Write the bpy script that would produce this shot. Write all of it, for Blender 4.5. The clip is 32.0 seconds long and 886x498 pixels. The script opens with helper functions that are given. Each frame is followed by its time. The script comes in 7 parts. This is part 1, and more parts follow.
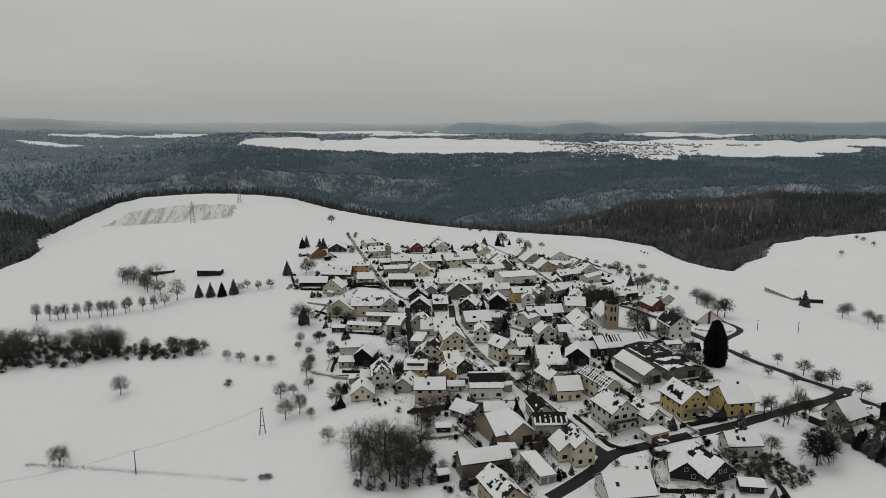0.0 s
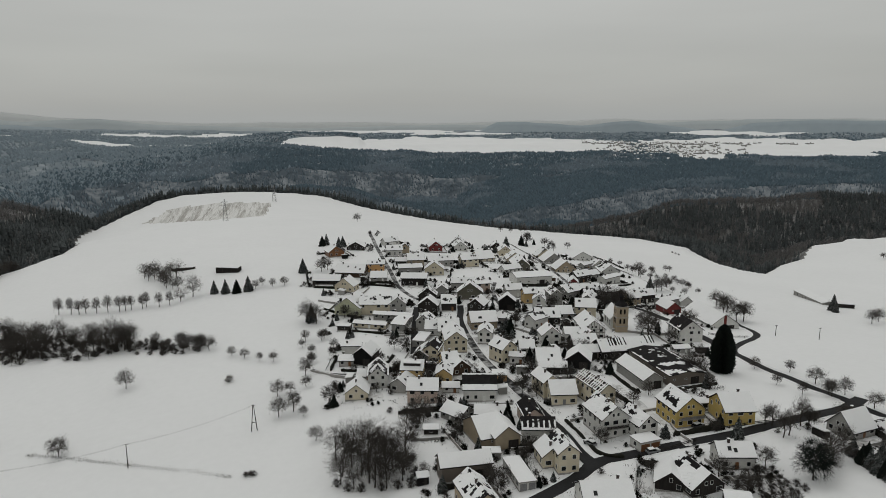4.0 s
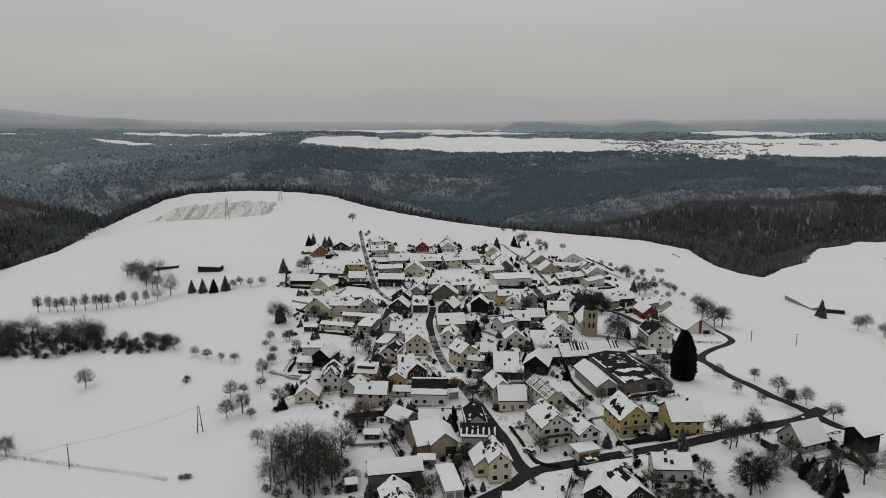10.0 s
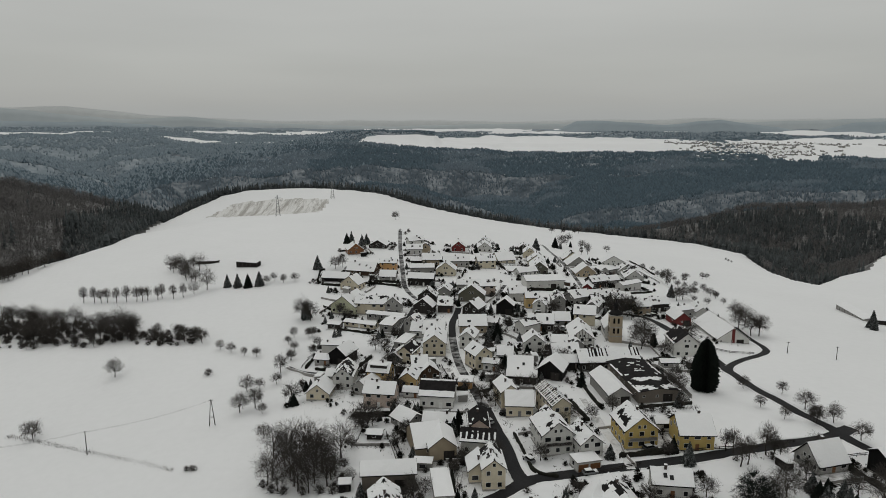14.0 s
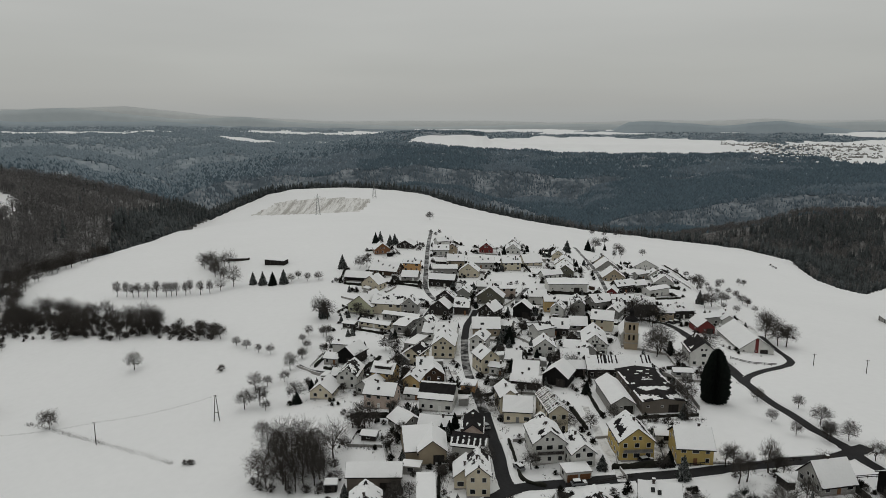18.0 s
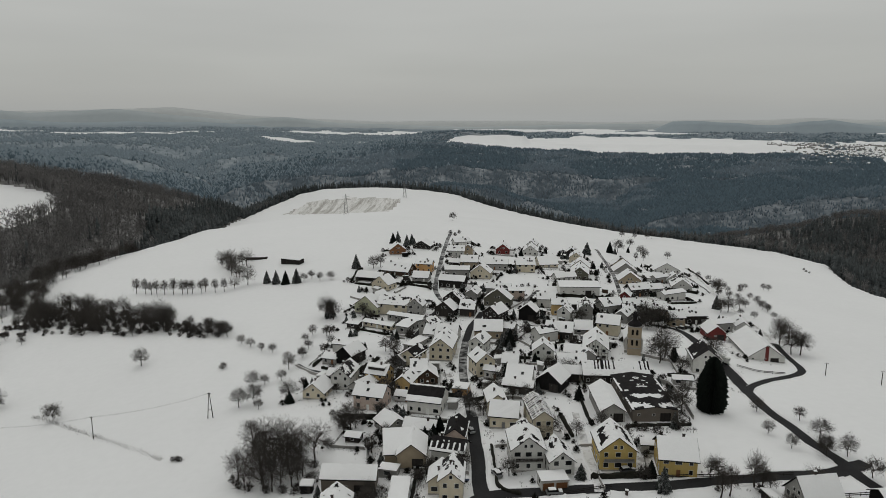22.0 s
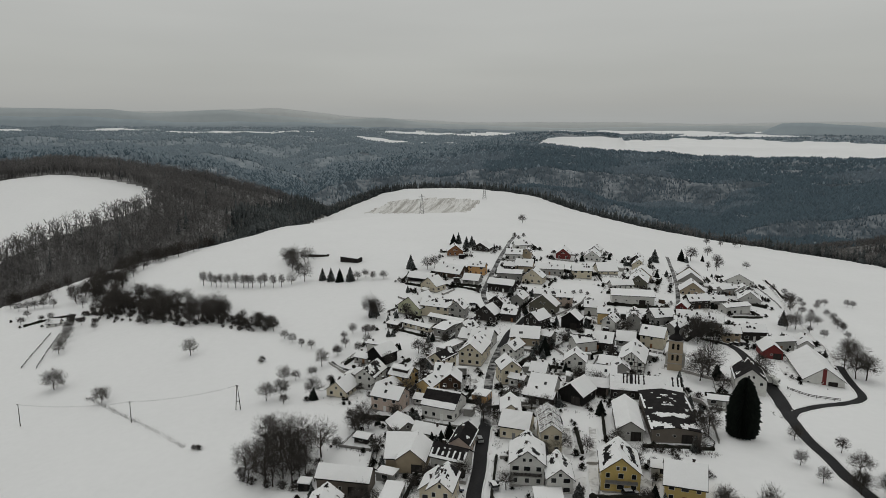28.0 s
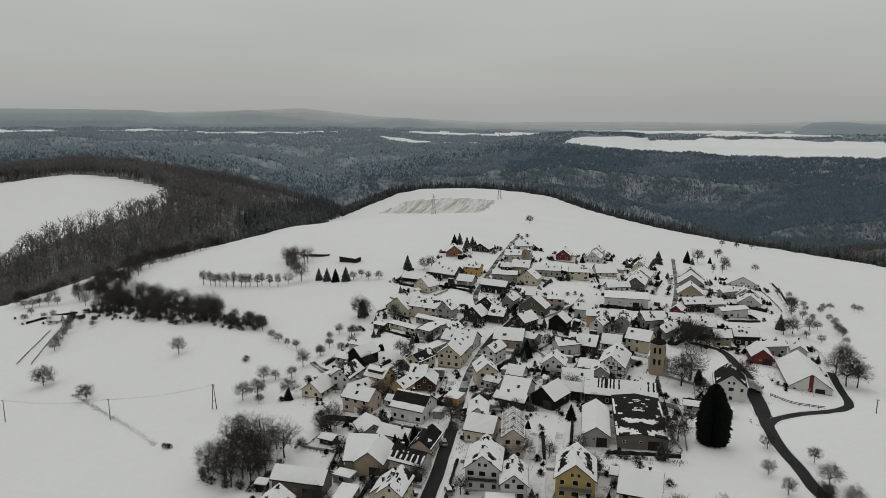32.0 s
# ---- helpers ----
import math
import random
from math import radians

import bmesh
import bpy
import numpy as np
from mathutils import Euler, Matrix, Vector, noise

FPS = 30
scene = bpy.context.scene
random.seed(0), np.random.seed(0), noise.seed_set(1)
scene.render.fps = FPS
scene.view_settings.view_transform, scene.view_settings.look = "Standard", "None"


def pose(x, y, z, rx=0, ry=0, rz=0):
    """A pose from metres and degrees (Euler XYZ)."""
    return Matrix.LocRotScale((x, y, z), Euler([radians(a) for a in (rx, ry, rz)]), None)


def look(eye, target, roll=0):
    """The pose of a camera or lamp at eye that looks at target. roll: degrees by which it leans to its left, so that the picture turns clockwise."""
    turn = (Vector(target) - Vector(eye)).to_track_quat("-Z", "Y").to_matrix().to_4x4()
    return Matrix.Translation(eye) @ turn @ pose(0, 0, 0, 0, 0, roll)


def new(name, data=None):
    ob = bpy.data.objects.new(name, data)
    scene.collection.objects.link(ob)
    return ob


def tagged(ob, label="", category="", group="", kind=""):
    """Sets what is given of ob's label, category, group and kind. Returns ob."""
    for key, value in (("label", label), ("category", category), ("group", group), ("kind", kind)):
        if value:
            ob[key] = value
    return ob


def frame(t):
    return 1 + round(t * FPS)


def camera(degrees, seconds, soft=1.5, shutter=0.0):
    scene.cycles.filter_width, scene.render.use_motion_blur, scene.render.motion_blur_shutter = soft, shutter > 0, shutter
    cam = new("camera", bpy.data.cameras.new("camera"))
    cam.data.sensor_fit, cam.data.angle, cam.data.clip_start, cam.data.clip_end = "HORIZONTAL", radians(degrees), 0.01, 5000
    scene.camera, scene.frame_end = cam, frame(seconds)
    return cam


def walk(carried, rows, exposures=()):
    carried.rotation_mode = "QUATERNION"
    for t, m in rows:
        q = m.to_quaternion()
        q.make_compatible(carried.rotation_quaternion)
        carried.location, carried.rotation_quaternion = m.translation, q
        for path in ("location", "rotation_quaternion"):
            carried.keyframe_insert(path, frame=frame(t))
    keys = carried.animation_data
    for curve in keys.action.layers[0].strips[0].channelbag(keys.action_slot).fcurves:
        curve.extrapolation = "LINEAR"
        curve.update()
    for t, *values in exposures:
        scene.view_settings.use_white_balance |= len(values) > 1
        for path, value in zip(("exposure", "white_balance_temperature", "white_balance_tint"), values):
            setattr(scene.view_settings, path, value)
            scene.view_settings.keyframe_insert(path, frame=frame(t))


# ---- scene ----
cam = camera(66.5, 32.0, soft=0.6)
PATH = [
    (0, (-71.812, -273.061, 88.209), (-71.342, -271.151, 87.844), -0.0),
    (0.5, (-69.841, -272.453, 87.985), (-69.39, -270.539, 87.62), 0.0),
    (1, (-67.615, -272.863, 87.993), (-67.185, -270.944, 87.627), -0.0),
    (1.5, (-65.38, -273.217, 88.071), (-64.964, -271.296, 87.704), -0.1),
    (2, (-63.324, -273.207, 87.849), (-62.916, -271.284, 87.483), -0.1),
    (2.5, (-61.027, -273.196, 87.762), (-60.628, -271.271, 87.396), -0.1),
    (3, (-58.895, -273.432, 87.66), (-58.507, -271.505, 87.294), -0.2),
    (3.5, (-56.58, -273.447, 87.685), (-56.215, -271.515, 87.318), -0.2),
    (5.5, (-48.102, -273.486, 87.388), (-47.779, -271.546, 87.021), -0.2),
    (6, (-46.09, -273.408, 87.408), (-45.771, -271.468, 87.041), -0.2),
    (6.5, (-43.773, -273.435, 87.371), (-43.457, -271.494, 87.004), -0.2),
    (7, (-41.752, -273.64, 87.426), (-41.436, -271.7, 87.059), -0.2),
    (7.5, (-39.778, -273.47, 87.327), (-39.459, -271.53, 86.96), -0.2),
    (8, (-37.747, -273.363, 87.339), (-37.427, -271.423, 86.971), -0.1),
    (8.5, (-35.676, -273.229, 87.23), (-35.358, -271.289, 86.863), -0.1),
    (9, (-33.437, -273.126, 87.213), (-33.128, -271.184, 86.846), -0.1),
    (9.5, (-31.219, -273.061, 87.259), (-30.922, -271.117, 86.891), -0.1),
    (10, (-29.184, -272.752, 87.303), (-28.9, -270.806, 86.935), -0.1),
    (10.5, (-27.005, -272.714, 87.16), (-26.74, -270.766, 86.792), -0.1),
    (11, (-24.814, -272.488, 87.283), (-24.574, -270.537, 86.914), -0.1),
    (11.5, (-22.613, -272.39, 87.226), (-22.398, -270.436, 86.857), -0.1),
    (12, (-20.449, -272.063, 87.201), (-20.258, -270.107, 86.831), -0.1),
    (12.5, (-18.424, -271.94, 87.15), (-18.255, -269.982, 86.78), -0.0),
    (13, (-16.33, -271.869, 87.193), (-16.177, -269.909, 86.823), -0.1),
    (13.5, (-14.227, -271.65, 87.188), (-14.094, -269.689, 86.818), -0.0),
    (14, (-12.206, -271.464, 87.299), (-12.098, -269.501, 86.928), -0.0),
    (14.5, (-10.066, -271.232, 87.297), (-9.982, -269.269, 86.926), -0.0),
    (16.5, (-1.824, -270.281, 87.435), (-1.816, -268.316, 87.064), 0.0),
    (17, (0.203, -270.014, 87.433), (0.191, -268.049, 87.062), 0.0),
    (17.5, (2.256, -269.808, 87.341), (2.224, -267.843, 86.971), 0.0),
    (18, (4.291, -269.376, 87.296), (4.249, -267.411, 86.926), 0.1),
    (18.5, (6.407, -269.099, 87.349), (6.362, -267.134, 86.979), 0.1),
    (19, (8.457, -268.735, 87.373), (8.407, -266.77, 87.003), 0.1),
    (19.5, (10.47, -268.382, 87.439), (10.413, -266.417, 87.068), 0.0),
    (20, (12.553, -268.031, 87.415), (12.488, -266.067, 87.045), 0.0),
    (20.5, (14.561, -267.725, 87.381), (14.479, -265.762, 87.011), 0.1),
    (21, (16.625, -267.158, 87.23), (16.517, -265.195, 86.86), 0.0),
    (21.5, (18.866, -266.672, 87.312), (18.729, -264.711, 86.942), 0.0),
    (22, (20.987, -266.176, 87.366), (20.826, -264.217, 86.996), 0.0),
    (22.5, (22.934, -265.748, 87.388), (22.758, -263.79, 87.019), 0.1),
    (23, (25.052, -265.113, 87.437), (24.853, -263.157, 87.068), 0.0),
    (23.5, (26.915, -264.739, 87.57), (26.693, -262.786, 87.201), 0.1),
    (24, (29.014, -264.231, 87.593), (28.751, -262.283, 87.225), 0.1),
    (24.5, (30.69, -263.663, 87.497), (30.379, -261.722, 87.129), 0.1),
    (25, (32.536, -262.971, 87.57), (32.193, -261.035, 87.201), 0.1),
    (25.5, (34.514, -262.492, 87.582), (34.158, -260.558, 87.213), 0.1),
    (27.5, (42.643, -259.463, 87.646), (42.214, -257.545, 87.277), 0.2),
    (28, (44.545, -258.908, 87.557), (44.111, -256.991, 87.189), 0.2),
    (28.5, (46.747, -258.126, 87.692), (46.302, -256.211, 87.323), 0.2),
    (29, (48.882, -257.327, 87.629), (48.421, -255.416, 87.26), 0.2),
    (29.5, (51.075, -256.389, 87.611), (50.595, -254.483, 87.242), 0.1),
    (30, (53.164, -255.323, 87.976), (52.672, -253.421, 87.606), 0.2),
    (30.5, (55.113, -254.694, 87.535), (54.616, -252.792, 87.166), 0.2),
    (31, (57.518, -253.622, 87.682), (57.016, -251.722, 87.313), 0.1),
    (31.5, (59.406, -253.081, 87.4), (58.901, -251.181, 87.032), 0.1),
    (32, (61.798, -252.309, 87.416), (61.289, -250.41, 87.048), 0.1),
]
walk(cam, [(t, look(eye, target, roll)) for t, eye, target, roll in PATH])

# ---- world and light: closed winter overcast ----
world = bpy.data.worlds.new("overcast_sky")
scene.world = world
world.use_nodes = True
wn, wl = world.node_tree.nodes, world.node_tree.links
wn.clear()
w_out = wn.new("ShaderNodeOutputWorld")
w_bg = wn.new("ShaderNodeBackground")
w_sky = wn.new("ShaderNodeTexSky")
w_sky.sky_type = 'NISHITA'
w_sky.sun_disc = False
w_sky.sun_elevation, w_sky.sun_rotation = radians(64), radians(-27)
w_co = wn.new("ShaderNodeTexCoord")
w_sep = wn.new("ShaderNodeSeparateXYZ")
wl.new(w_co.outputs["Generated"], w_sep.inputs[0])
w_ramp = wn.new("ShaderNodeValToRGB")
el = w_ramp.color_ramp.elements
el[0].position, el[0].color = 0.0, (0.35, 0.36, 0.365, 1)
el[1].position, el[1].color = 1.0, (0.525, 0.525, 0.515, 1)
for pos, col in ((0.03, (0.38, 0.38, 0.375, 1)), (0.07, (0.408, 0.408, 0.397, 1)), (0.16, (0.475, 0.475, 0.465, 1)), (0.3, (0.50, 0.50, 0.49, 1))):
    e = el.new(pos)
    e.color = col
wl.new(w_sep.outputs["Z"], w_ramp.inputs[0])
# long soft bands of cloud
w_map = wn.new("ShaderNodeMapping")
w_map.inputs["Scale"].default_value = (1.6, 1.6, 11.0)
wl.new(w_co.outputs["Generated"], w_map.inputs[0])
w_noise = wn.new("ShaderNodeTexNoise")
w_noise.inputs["Scale"].default_value = 1.2
w_noise.inputs["Detail"].default_value = 5.0
w_noise.inputs["Roughness"].default_value = 0.45
wl.new(w_map.outputs[0], w_noise.inputs["Vector"])
w_mr = wn.new("ShaderNodeMapRange")
w_mr.inputs["From Min"].default_value, w_mr.inputs["From Max"].default_value = 0.3, 0.7
w_mr.inputs["To Min"].default_value, w_mr.inputs["To Max"].default_value = 0.945, 1.05
wl.new(w_noise.outputs["Fac"], w_mr.inputs["Value"])
w_mul = wn.new("ShaderNodeVectorMath")
w_mul.operation = 'SCALE'
wl.new(w_ramp.outputs["Color"], w_mul.inputs[0])
wl.new(w_mr.outputs[0], w_mul.inputs["Scale"])
# a trace of blue daylight behind the cloud
w_add = wn.new("ShaderNodeMix")
w_add.data_type, w_add.blend_type = 'RGBA', 'ADD'
w_add.inputs["Factor"].default_value = 0.003
w_tint = wn.new("ShaderNodeVectorMath")
w_tint.operation = 'MULTIPLY'
w_tint.inputs[1].default_value = (0.990, 1.0, 0.978)
wl.new(w_mul.outputs[0], w_tint.inputs[0])
wl.new(w_tint.outputs[0], w_add.inputs["A"])
wl.new(w_sky.outputs[0], w_add.inputs["B"])
wl.new(w_add.outputs["Result"], w_bg.inputs["Color"])
w_bg.inputs["Strength"].default_value = 1.0
wl.new(w_bg.outputs[0], w_out.inputs[0])

sun_data = bpy.data.lights.new("sun", 'SUN')
sun_data.energy, sun_data.angle, sun_data.color = 0.36, radians(40), (1.0, 0.98, 0.95)
sun = new("sun", sun_data)
sun.matrix_world = look((20, 330, 520), (120, 130, 0))


# ---- materials ----
def nodes_of(mat):
    mat.use_nodes = True
    nt = mat.node_tree
    return nt.nodes, nt.links, nt.nodes["Principled BSDF"]


def surface(name, col, col2=None, scale=0.3, rough=0.85, fine=6.0, bump=0.0, bump_scale=8.0, spread=(0.35, 0.65), vary=0.0, metal=0.0, spec=0.3, stretch=(1, 1, 1)):
    """A rough natural surface: two colours mixed by coarse and fine noise, with relief."""
    mat = bpy.data.materials.new(name)
    n, l, p = nodes_of(mat)
    co = n.new("ShaderNodeTexCoord")
    mp = n.new("ShaderNodeMapping")
    mp.inputs["Scale"].default_value = stretch
    l.new(co.outputs["Object"], mp.inputs[0])
    big = n.new("ShaderNodeTexNoise")
    big.inputs["Scale"].default_value, big.inputs["Detail"].default_value = scale, 3.0
    small = n.new("ShaderNodeTexNoise")
    small.inputs["Scale"].default_value, small.inputs["Detail"].default_value = fine, 4.0
    for t in (big, small):
        l.new(mp.outputs[0], t.inputs["Vector"])
    mixf = n.new("ShaderNodeMath")
    mixf.operation = 'MULTIPLY_ADD'
    mixf.inputs[1].default_value = 0.45
    l.new(small.outputs["Fac"], mixf.inputs[0])
    half = n.new("ShaderNodeMath")
    half.operation = 'MULTIPLY'
    half.inputs[1].default_value = 0.55
    l.new(big.outputs["Fac"], half.inputs[0])
    l.new(half.outputs[0], mixf.inputs[2])
    mr = n.new("ShaderNodeMapRange")
    mr.inputs["From Min"].default_value, mr.inputs["From Max"].default_value = spread
    l.new(mixf.outputs[0], mr.inputs["Value"])
    mix = n.new("ShaderNodeMix")
    mix.data_type = 'RGBA'
    c2 = col2 or tuple(v * 0.75 for v in col)
    mix.inputs["A"].default_value, mix.inputs["B"].default_value = (*c2, 1), (*col, 1)
    l.new(mr.outputs[0], mix.inputs["Factor"])
    last = mix.outputs["Result"]
    if vary:
        info = n.new("ShaderNodeObjectInfo")
        vr = n.new("ShaderNodeMapRange")
        vr.inputs["To Min"].default_value, vr.inputs["To Max"].default_value = 1 - vary, 1 + vary
        l.new(info.outputs["Random"], vr.inputs["Value"])
        sc = n.new("ShaderNodeVectorMath")
        sc.operation = 'SCALE'
        l.new(last, sc.inputs[0])
        l.new(vr.outputs[0], sc.inputs["Scale"])
        last = sc.outputs[0]
    l.new(last, p.inputs["Base Color"])
    p.inputs["Roughness"].default_value, p.inputs["Metallic"].default_value = rough, metal
    p.inputs["Specular IOR Level"].default_value = spec
    if bump:
        b = n.new("ShaderNodeBump")
        bn = n.new("ShaderNodeTexNoise")
        bn.inputs["Scale"].default_value, bn.inputs["Detail"].default_value = bump_scale, 5.0
        l.new(mp.outputs[0], bn.inputs["Vector"])
        b.inputs["Strength"].default_value, b.inputs["Distance"].default_value = 0.5, bump
        l.new(bn.outputs["Fac"], b.inputs["Height"])
        l.new(b.outputs[0], p.inputs["Normal"])
    return mat


SNOW = surface("snow_field", (0.84, 0.845, 0.85), (0.79, 0.795, 0.80), 0.012, 0.75, 0.35, 0.25, 0.4, (0.3, 0.7), spec=0.2)
SNOW_ROOF = surface("snow_on_roof", (0.86, 0.865, 0.87), (0.80, 0.805, 0.81), 0.25, 0.75, 2.2, 0.08, 2.0, (0.3, 0.7), spec=0.2)
STUBBLE = surface("snowy_stubble", (0.74, 0.735, 0.72), (0.38, 0.365, 0.34), 0.05, 0.95, 0.4, 0.2, 0.5, (0.42, 0.56), stretch=(2.4, 0.10, 1))
YARD = surface("trodden_snow", (0.76, 0.76, 0.76), (0.30, 0.29, 0.28), 0.10, 0.85, 0.6, 0.15, 1.0, (0.36, 0.52), spec=0.2)
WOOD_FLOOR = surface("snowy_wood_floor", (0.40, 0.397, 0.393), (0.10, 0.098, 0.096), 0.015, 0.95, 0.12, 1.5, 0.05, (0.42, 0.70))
# two distant floors with haze put into the colour, the second paler
FAR_HAZE_FLOOR = surface("far_wood_floor", (0.37, 0.395, 0.415), (0.088, 0.110, 0.130), 0.009, 0.95, 0.05, 3.0, 0.03, (0.45, 0.72))
PALE_HAZE_FLOOR = surface("dim_wood_floor", (0.37, 0.405, 0.43), (0.21, 0.25, 0.278), 0.009, 0.95, 0.05, 3.0, 0.03, (0.47, 0.74))
ASPHALT = surface("wet_asphalt", (0.030, 0.030, 0.032), (0.016, 0.016, 0.017), 0.15, 0.7, 2.0, 0.01, 20, spec=0.12)
SLUSH = surface("slushy_road", (0.42, 0.42, 0.42), (0.025, 0.025, 0.026), 0.16, 0.75, 0.5, 0.03, 6, (0.44, 0.60), spec=0.15)
PLASTER = {
    "white": ((0.58, 0.575, 0.55), 0.10), "cream": ((0.58, 0.52, 0.40), 0.08), "yellow": ((0.52, 0.39, 0.14), 0.05),
    "ochre": ((0.52, 0.37, 0.17), 0.07), "orange": ((0.55, 0.32, 0.14), 0.05), "tan": ((0.34, 0.28, 0.20), 0.15),
    "pink": ((0.52, 0.42, 0.36), 0.06), "grey": ((0.29, 0.285, 0.27), 0.22), "green": ((0.50, 0.51, 0.36), 0.05),
    "olive": ((0.12, 0.115, 0.09), 0.08), "red": ((0.15, 0.030, 0.028), 0.05), "taupe": ((0.155, 0.135, 0.115), 0.05)}
WALLS = {k: surface("plaster_" + k, c, tuple(v * 0.78 for v in c), 0.5, 0.9, 5.0, 0.01, 25, (0.25, 0.6), vary=v) for k, (c, v) in PLASTER.items()}
WALLS["brown"] = surface("brown_boards", (0.085, 0.055, 0.038), (0.045, 0.030, 0.022), 0.6, 0.8, 6, 0.02, 9, vary=0.2, stretch=(6, 6, 0.4), spec=0.12)
WALLS["wood"] = surface("warm_timber", (0.26, 0.12, 0.05), (0.15, 0.065, 0.03), 0.6, 0.7, 6, 0.02, 9, vary=0.1, stretch=(0.5, 0.5, 6))
WALLS["dark"] = surface("dark_boards", (0.040, 0.036, 0.033), (0.020, 0.018, 0.017), 0.6, 0.85, 6, 0.02, 9, vary=0.3, stretch=(6, 6, 0.4), spec=0.1)
WALLS["black"] = surface("black_boards", (0.016, 0.015, 0.015), (0.009, 0.009, 0.009), 0.6, 0.85, 6, 0.02, 9, vary=0.2, stretch=(6, 6, 0.4), spec=0.08)
TILE = surface("dark_roof_tiles", (0.026, 0.024, 0.024), (0.011, 0.010, 0.011), 0.7, 0.85, 5.0, 0.03, 5, vary=0.25, spec=0.1)
TIMBER = surface("old_oak_beams", (0.06, 0.045, 0.035), (0.03, 0.024, 0.02), 1.0, 0.85, 8, 0.01, 12)
WHITE_PAINT = surface("white_frame_paint", (0.75, 0.75, 0.73), (0.62, 0.62, 0.60), 1.0, 0.5, 8)
CONCRETE = surface("concrete", (0.34, 0.33, 0.31), (0.22, 0.21, 0.20), 0.5, 0.9, 5, 0.01, 20, vary=0.1)
BRICK = surface("chimney_brick", (0.085, 0.065, 0.058), (0.045, 0.038, 0.036), 1.5, 0.9, 12, 0.01, 25, vary=0.2)
BROWN_DOOR = surface("brown_door_wood", (0.22, 0.10, 0.045), (0.14, 0.065, 0.03), 1.0, 0.55, 8, stretch=(1, 1, 8))
GREY_METAL = surface("grey_metal", (0.25, 0.25, 0.25), (0.16, 0.16, 0.165), 1.0, 0.5, 8, metal=0.6)
BARK = surface("winter_bark", (0.055, 0.047, 0.040), (0.026, 0.022, 0.019), 2.0, 0.95, 12, vary=0.25)
TWIG = surface("winter_twigs", (0.080, 0.072, 0.065), (0.036, 0.032, 0.029), 0.8, 0.95, 4.0, vary=0.2)
NEEDLE = surface("dark_needles", (0.020, 0.026, 0.021), (0.009, 0.012, 0.011), 0.8, 0.9, 5.0, vary=0.25, spec=0.1)
NEEDLE_SNOW = surface("needles_with_snow", (0.40, 0.41, 0.41), (0.022, 0.028, 0.025), 1.4, 0.9, 4.0, spread=(0.48, 0.64), vary=0.15)
HEDGE = surface("clipped_hedge", (0.027, 0.026, 0.020), (0.010, 0.011, 0.009), 1.2, 0.95, 7.0, vary=0.2, spec=0.1)
# far trees and conifers carry the blue of distant air in their colour
FAR_HAZE_TREES = surface("far_woodland", (0.125, 0.159, 0.188), (0.086, 0.114, 0.140), 0.008, 0.95, 0.09, spread=(0.3, 0.7))
FAR_HAZE_PINES = surface("far_conifers", (0.078, 0.113, 0.138), (0.056, 0.086, 0.109), 0.01, 0.95, 0.09, spread=(0.3, 0.7))
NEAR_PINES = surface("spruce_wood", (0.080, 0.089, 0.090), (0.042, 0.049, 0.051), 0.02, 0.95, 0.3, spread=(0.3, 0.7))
# paler copy of the far wood, aerial haze mixed into its colour
PALE_HAZE_TREES = surface("dim_woodland", (0.190, 0.236, 0.268), (0.158, 0.200, 0.231), 0.008, 0.95, 0.09, spread=(0.3, 0.7))
NEAR_WOOD = surface("bare_woodland", (0.20, 0.193, 0.189), (0.118, 0.114, 0.112), 0.02, 0.95, 0.3, spread=(0.3, 0.7))



def island_variation(mat, low, high):
    """Lets the trees of one joined wood differ in tone."""
    n, l = mat.node_tree.nodes, mat.node_tree.links
    p = n["Principled BSDF"]
    src = p.inputs["Base Color"].links[0].from_socket
    geo = n.new("ShaderNodeNewGeometry")
    mr = n.new("ShaderNodeMapRange")
    mr.inputs["To Min"].default_value, mr.inputs["To Max"].default_value = low, high
    l.new(geo.outputs["Random Per Island"], mr.inputs["Value"])
    sc = n.new("ShaderNodeVectorMath")
    sc.operation = 'SCALE'
    l.new(src, sc.inputs[0])
    l.new(mr.outputs[0], sc.inputs["Scale"])
    l.new(sc.outputs[0], p.inputs["Base Color"])


for wood, low, high in ((FAR_HAZE_TREES, 0.8, 1.2), (FAR_HAZE_PINES, 0.8, 1.2), (PALE_HAZE_TREES, 0.85, 1.15), (NEAR_WOOD, 0.65, 1.35), (NEAR_PINES, 0.65, 1.35)):
    island_variation(wood, low, high)

GLASS = bpy.data.materials.new("window_glass")
gn, gl, gp = nodes_of(GLASS)
gp.inputs["Base Color"].default_value = (0.012, 0.013, 0.014, 1)
gp.inputs["Roughness"].default_value = 0.12
gp.inputs["Specular IOR Level"].default_value = 0.35

# ---- the lie of the land ----
K = 1.12  # metres to one unit of the plan of the land
GROUND_COEF = (-1.609, -0.831, -15.122, -5.037, 2.607, 0.71, -8.235, -15.399, 8.088, 3.274, -2.428, -11.723, -0.819, 1.715, -0.101, 1.943, 2.295, -0.473, 1.31, -0.02, -0.127)
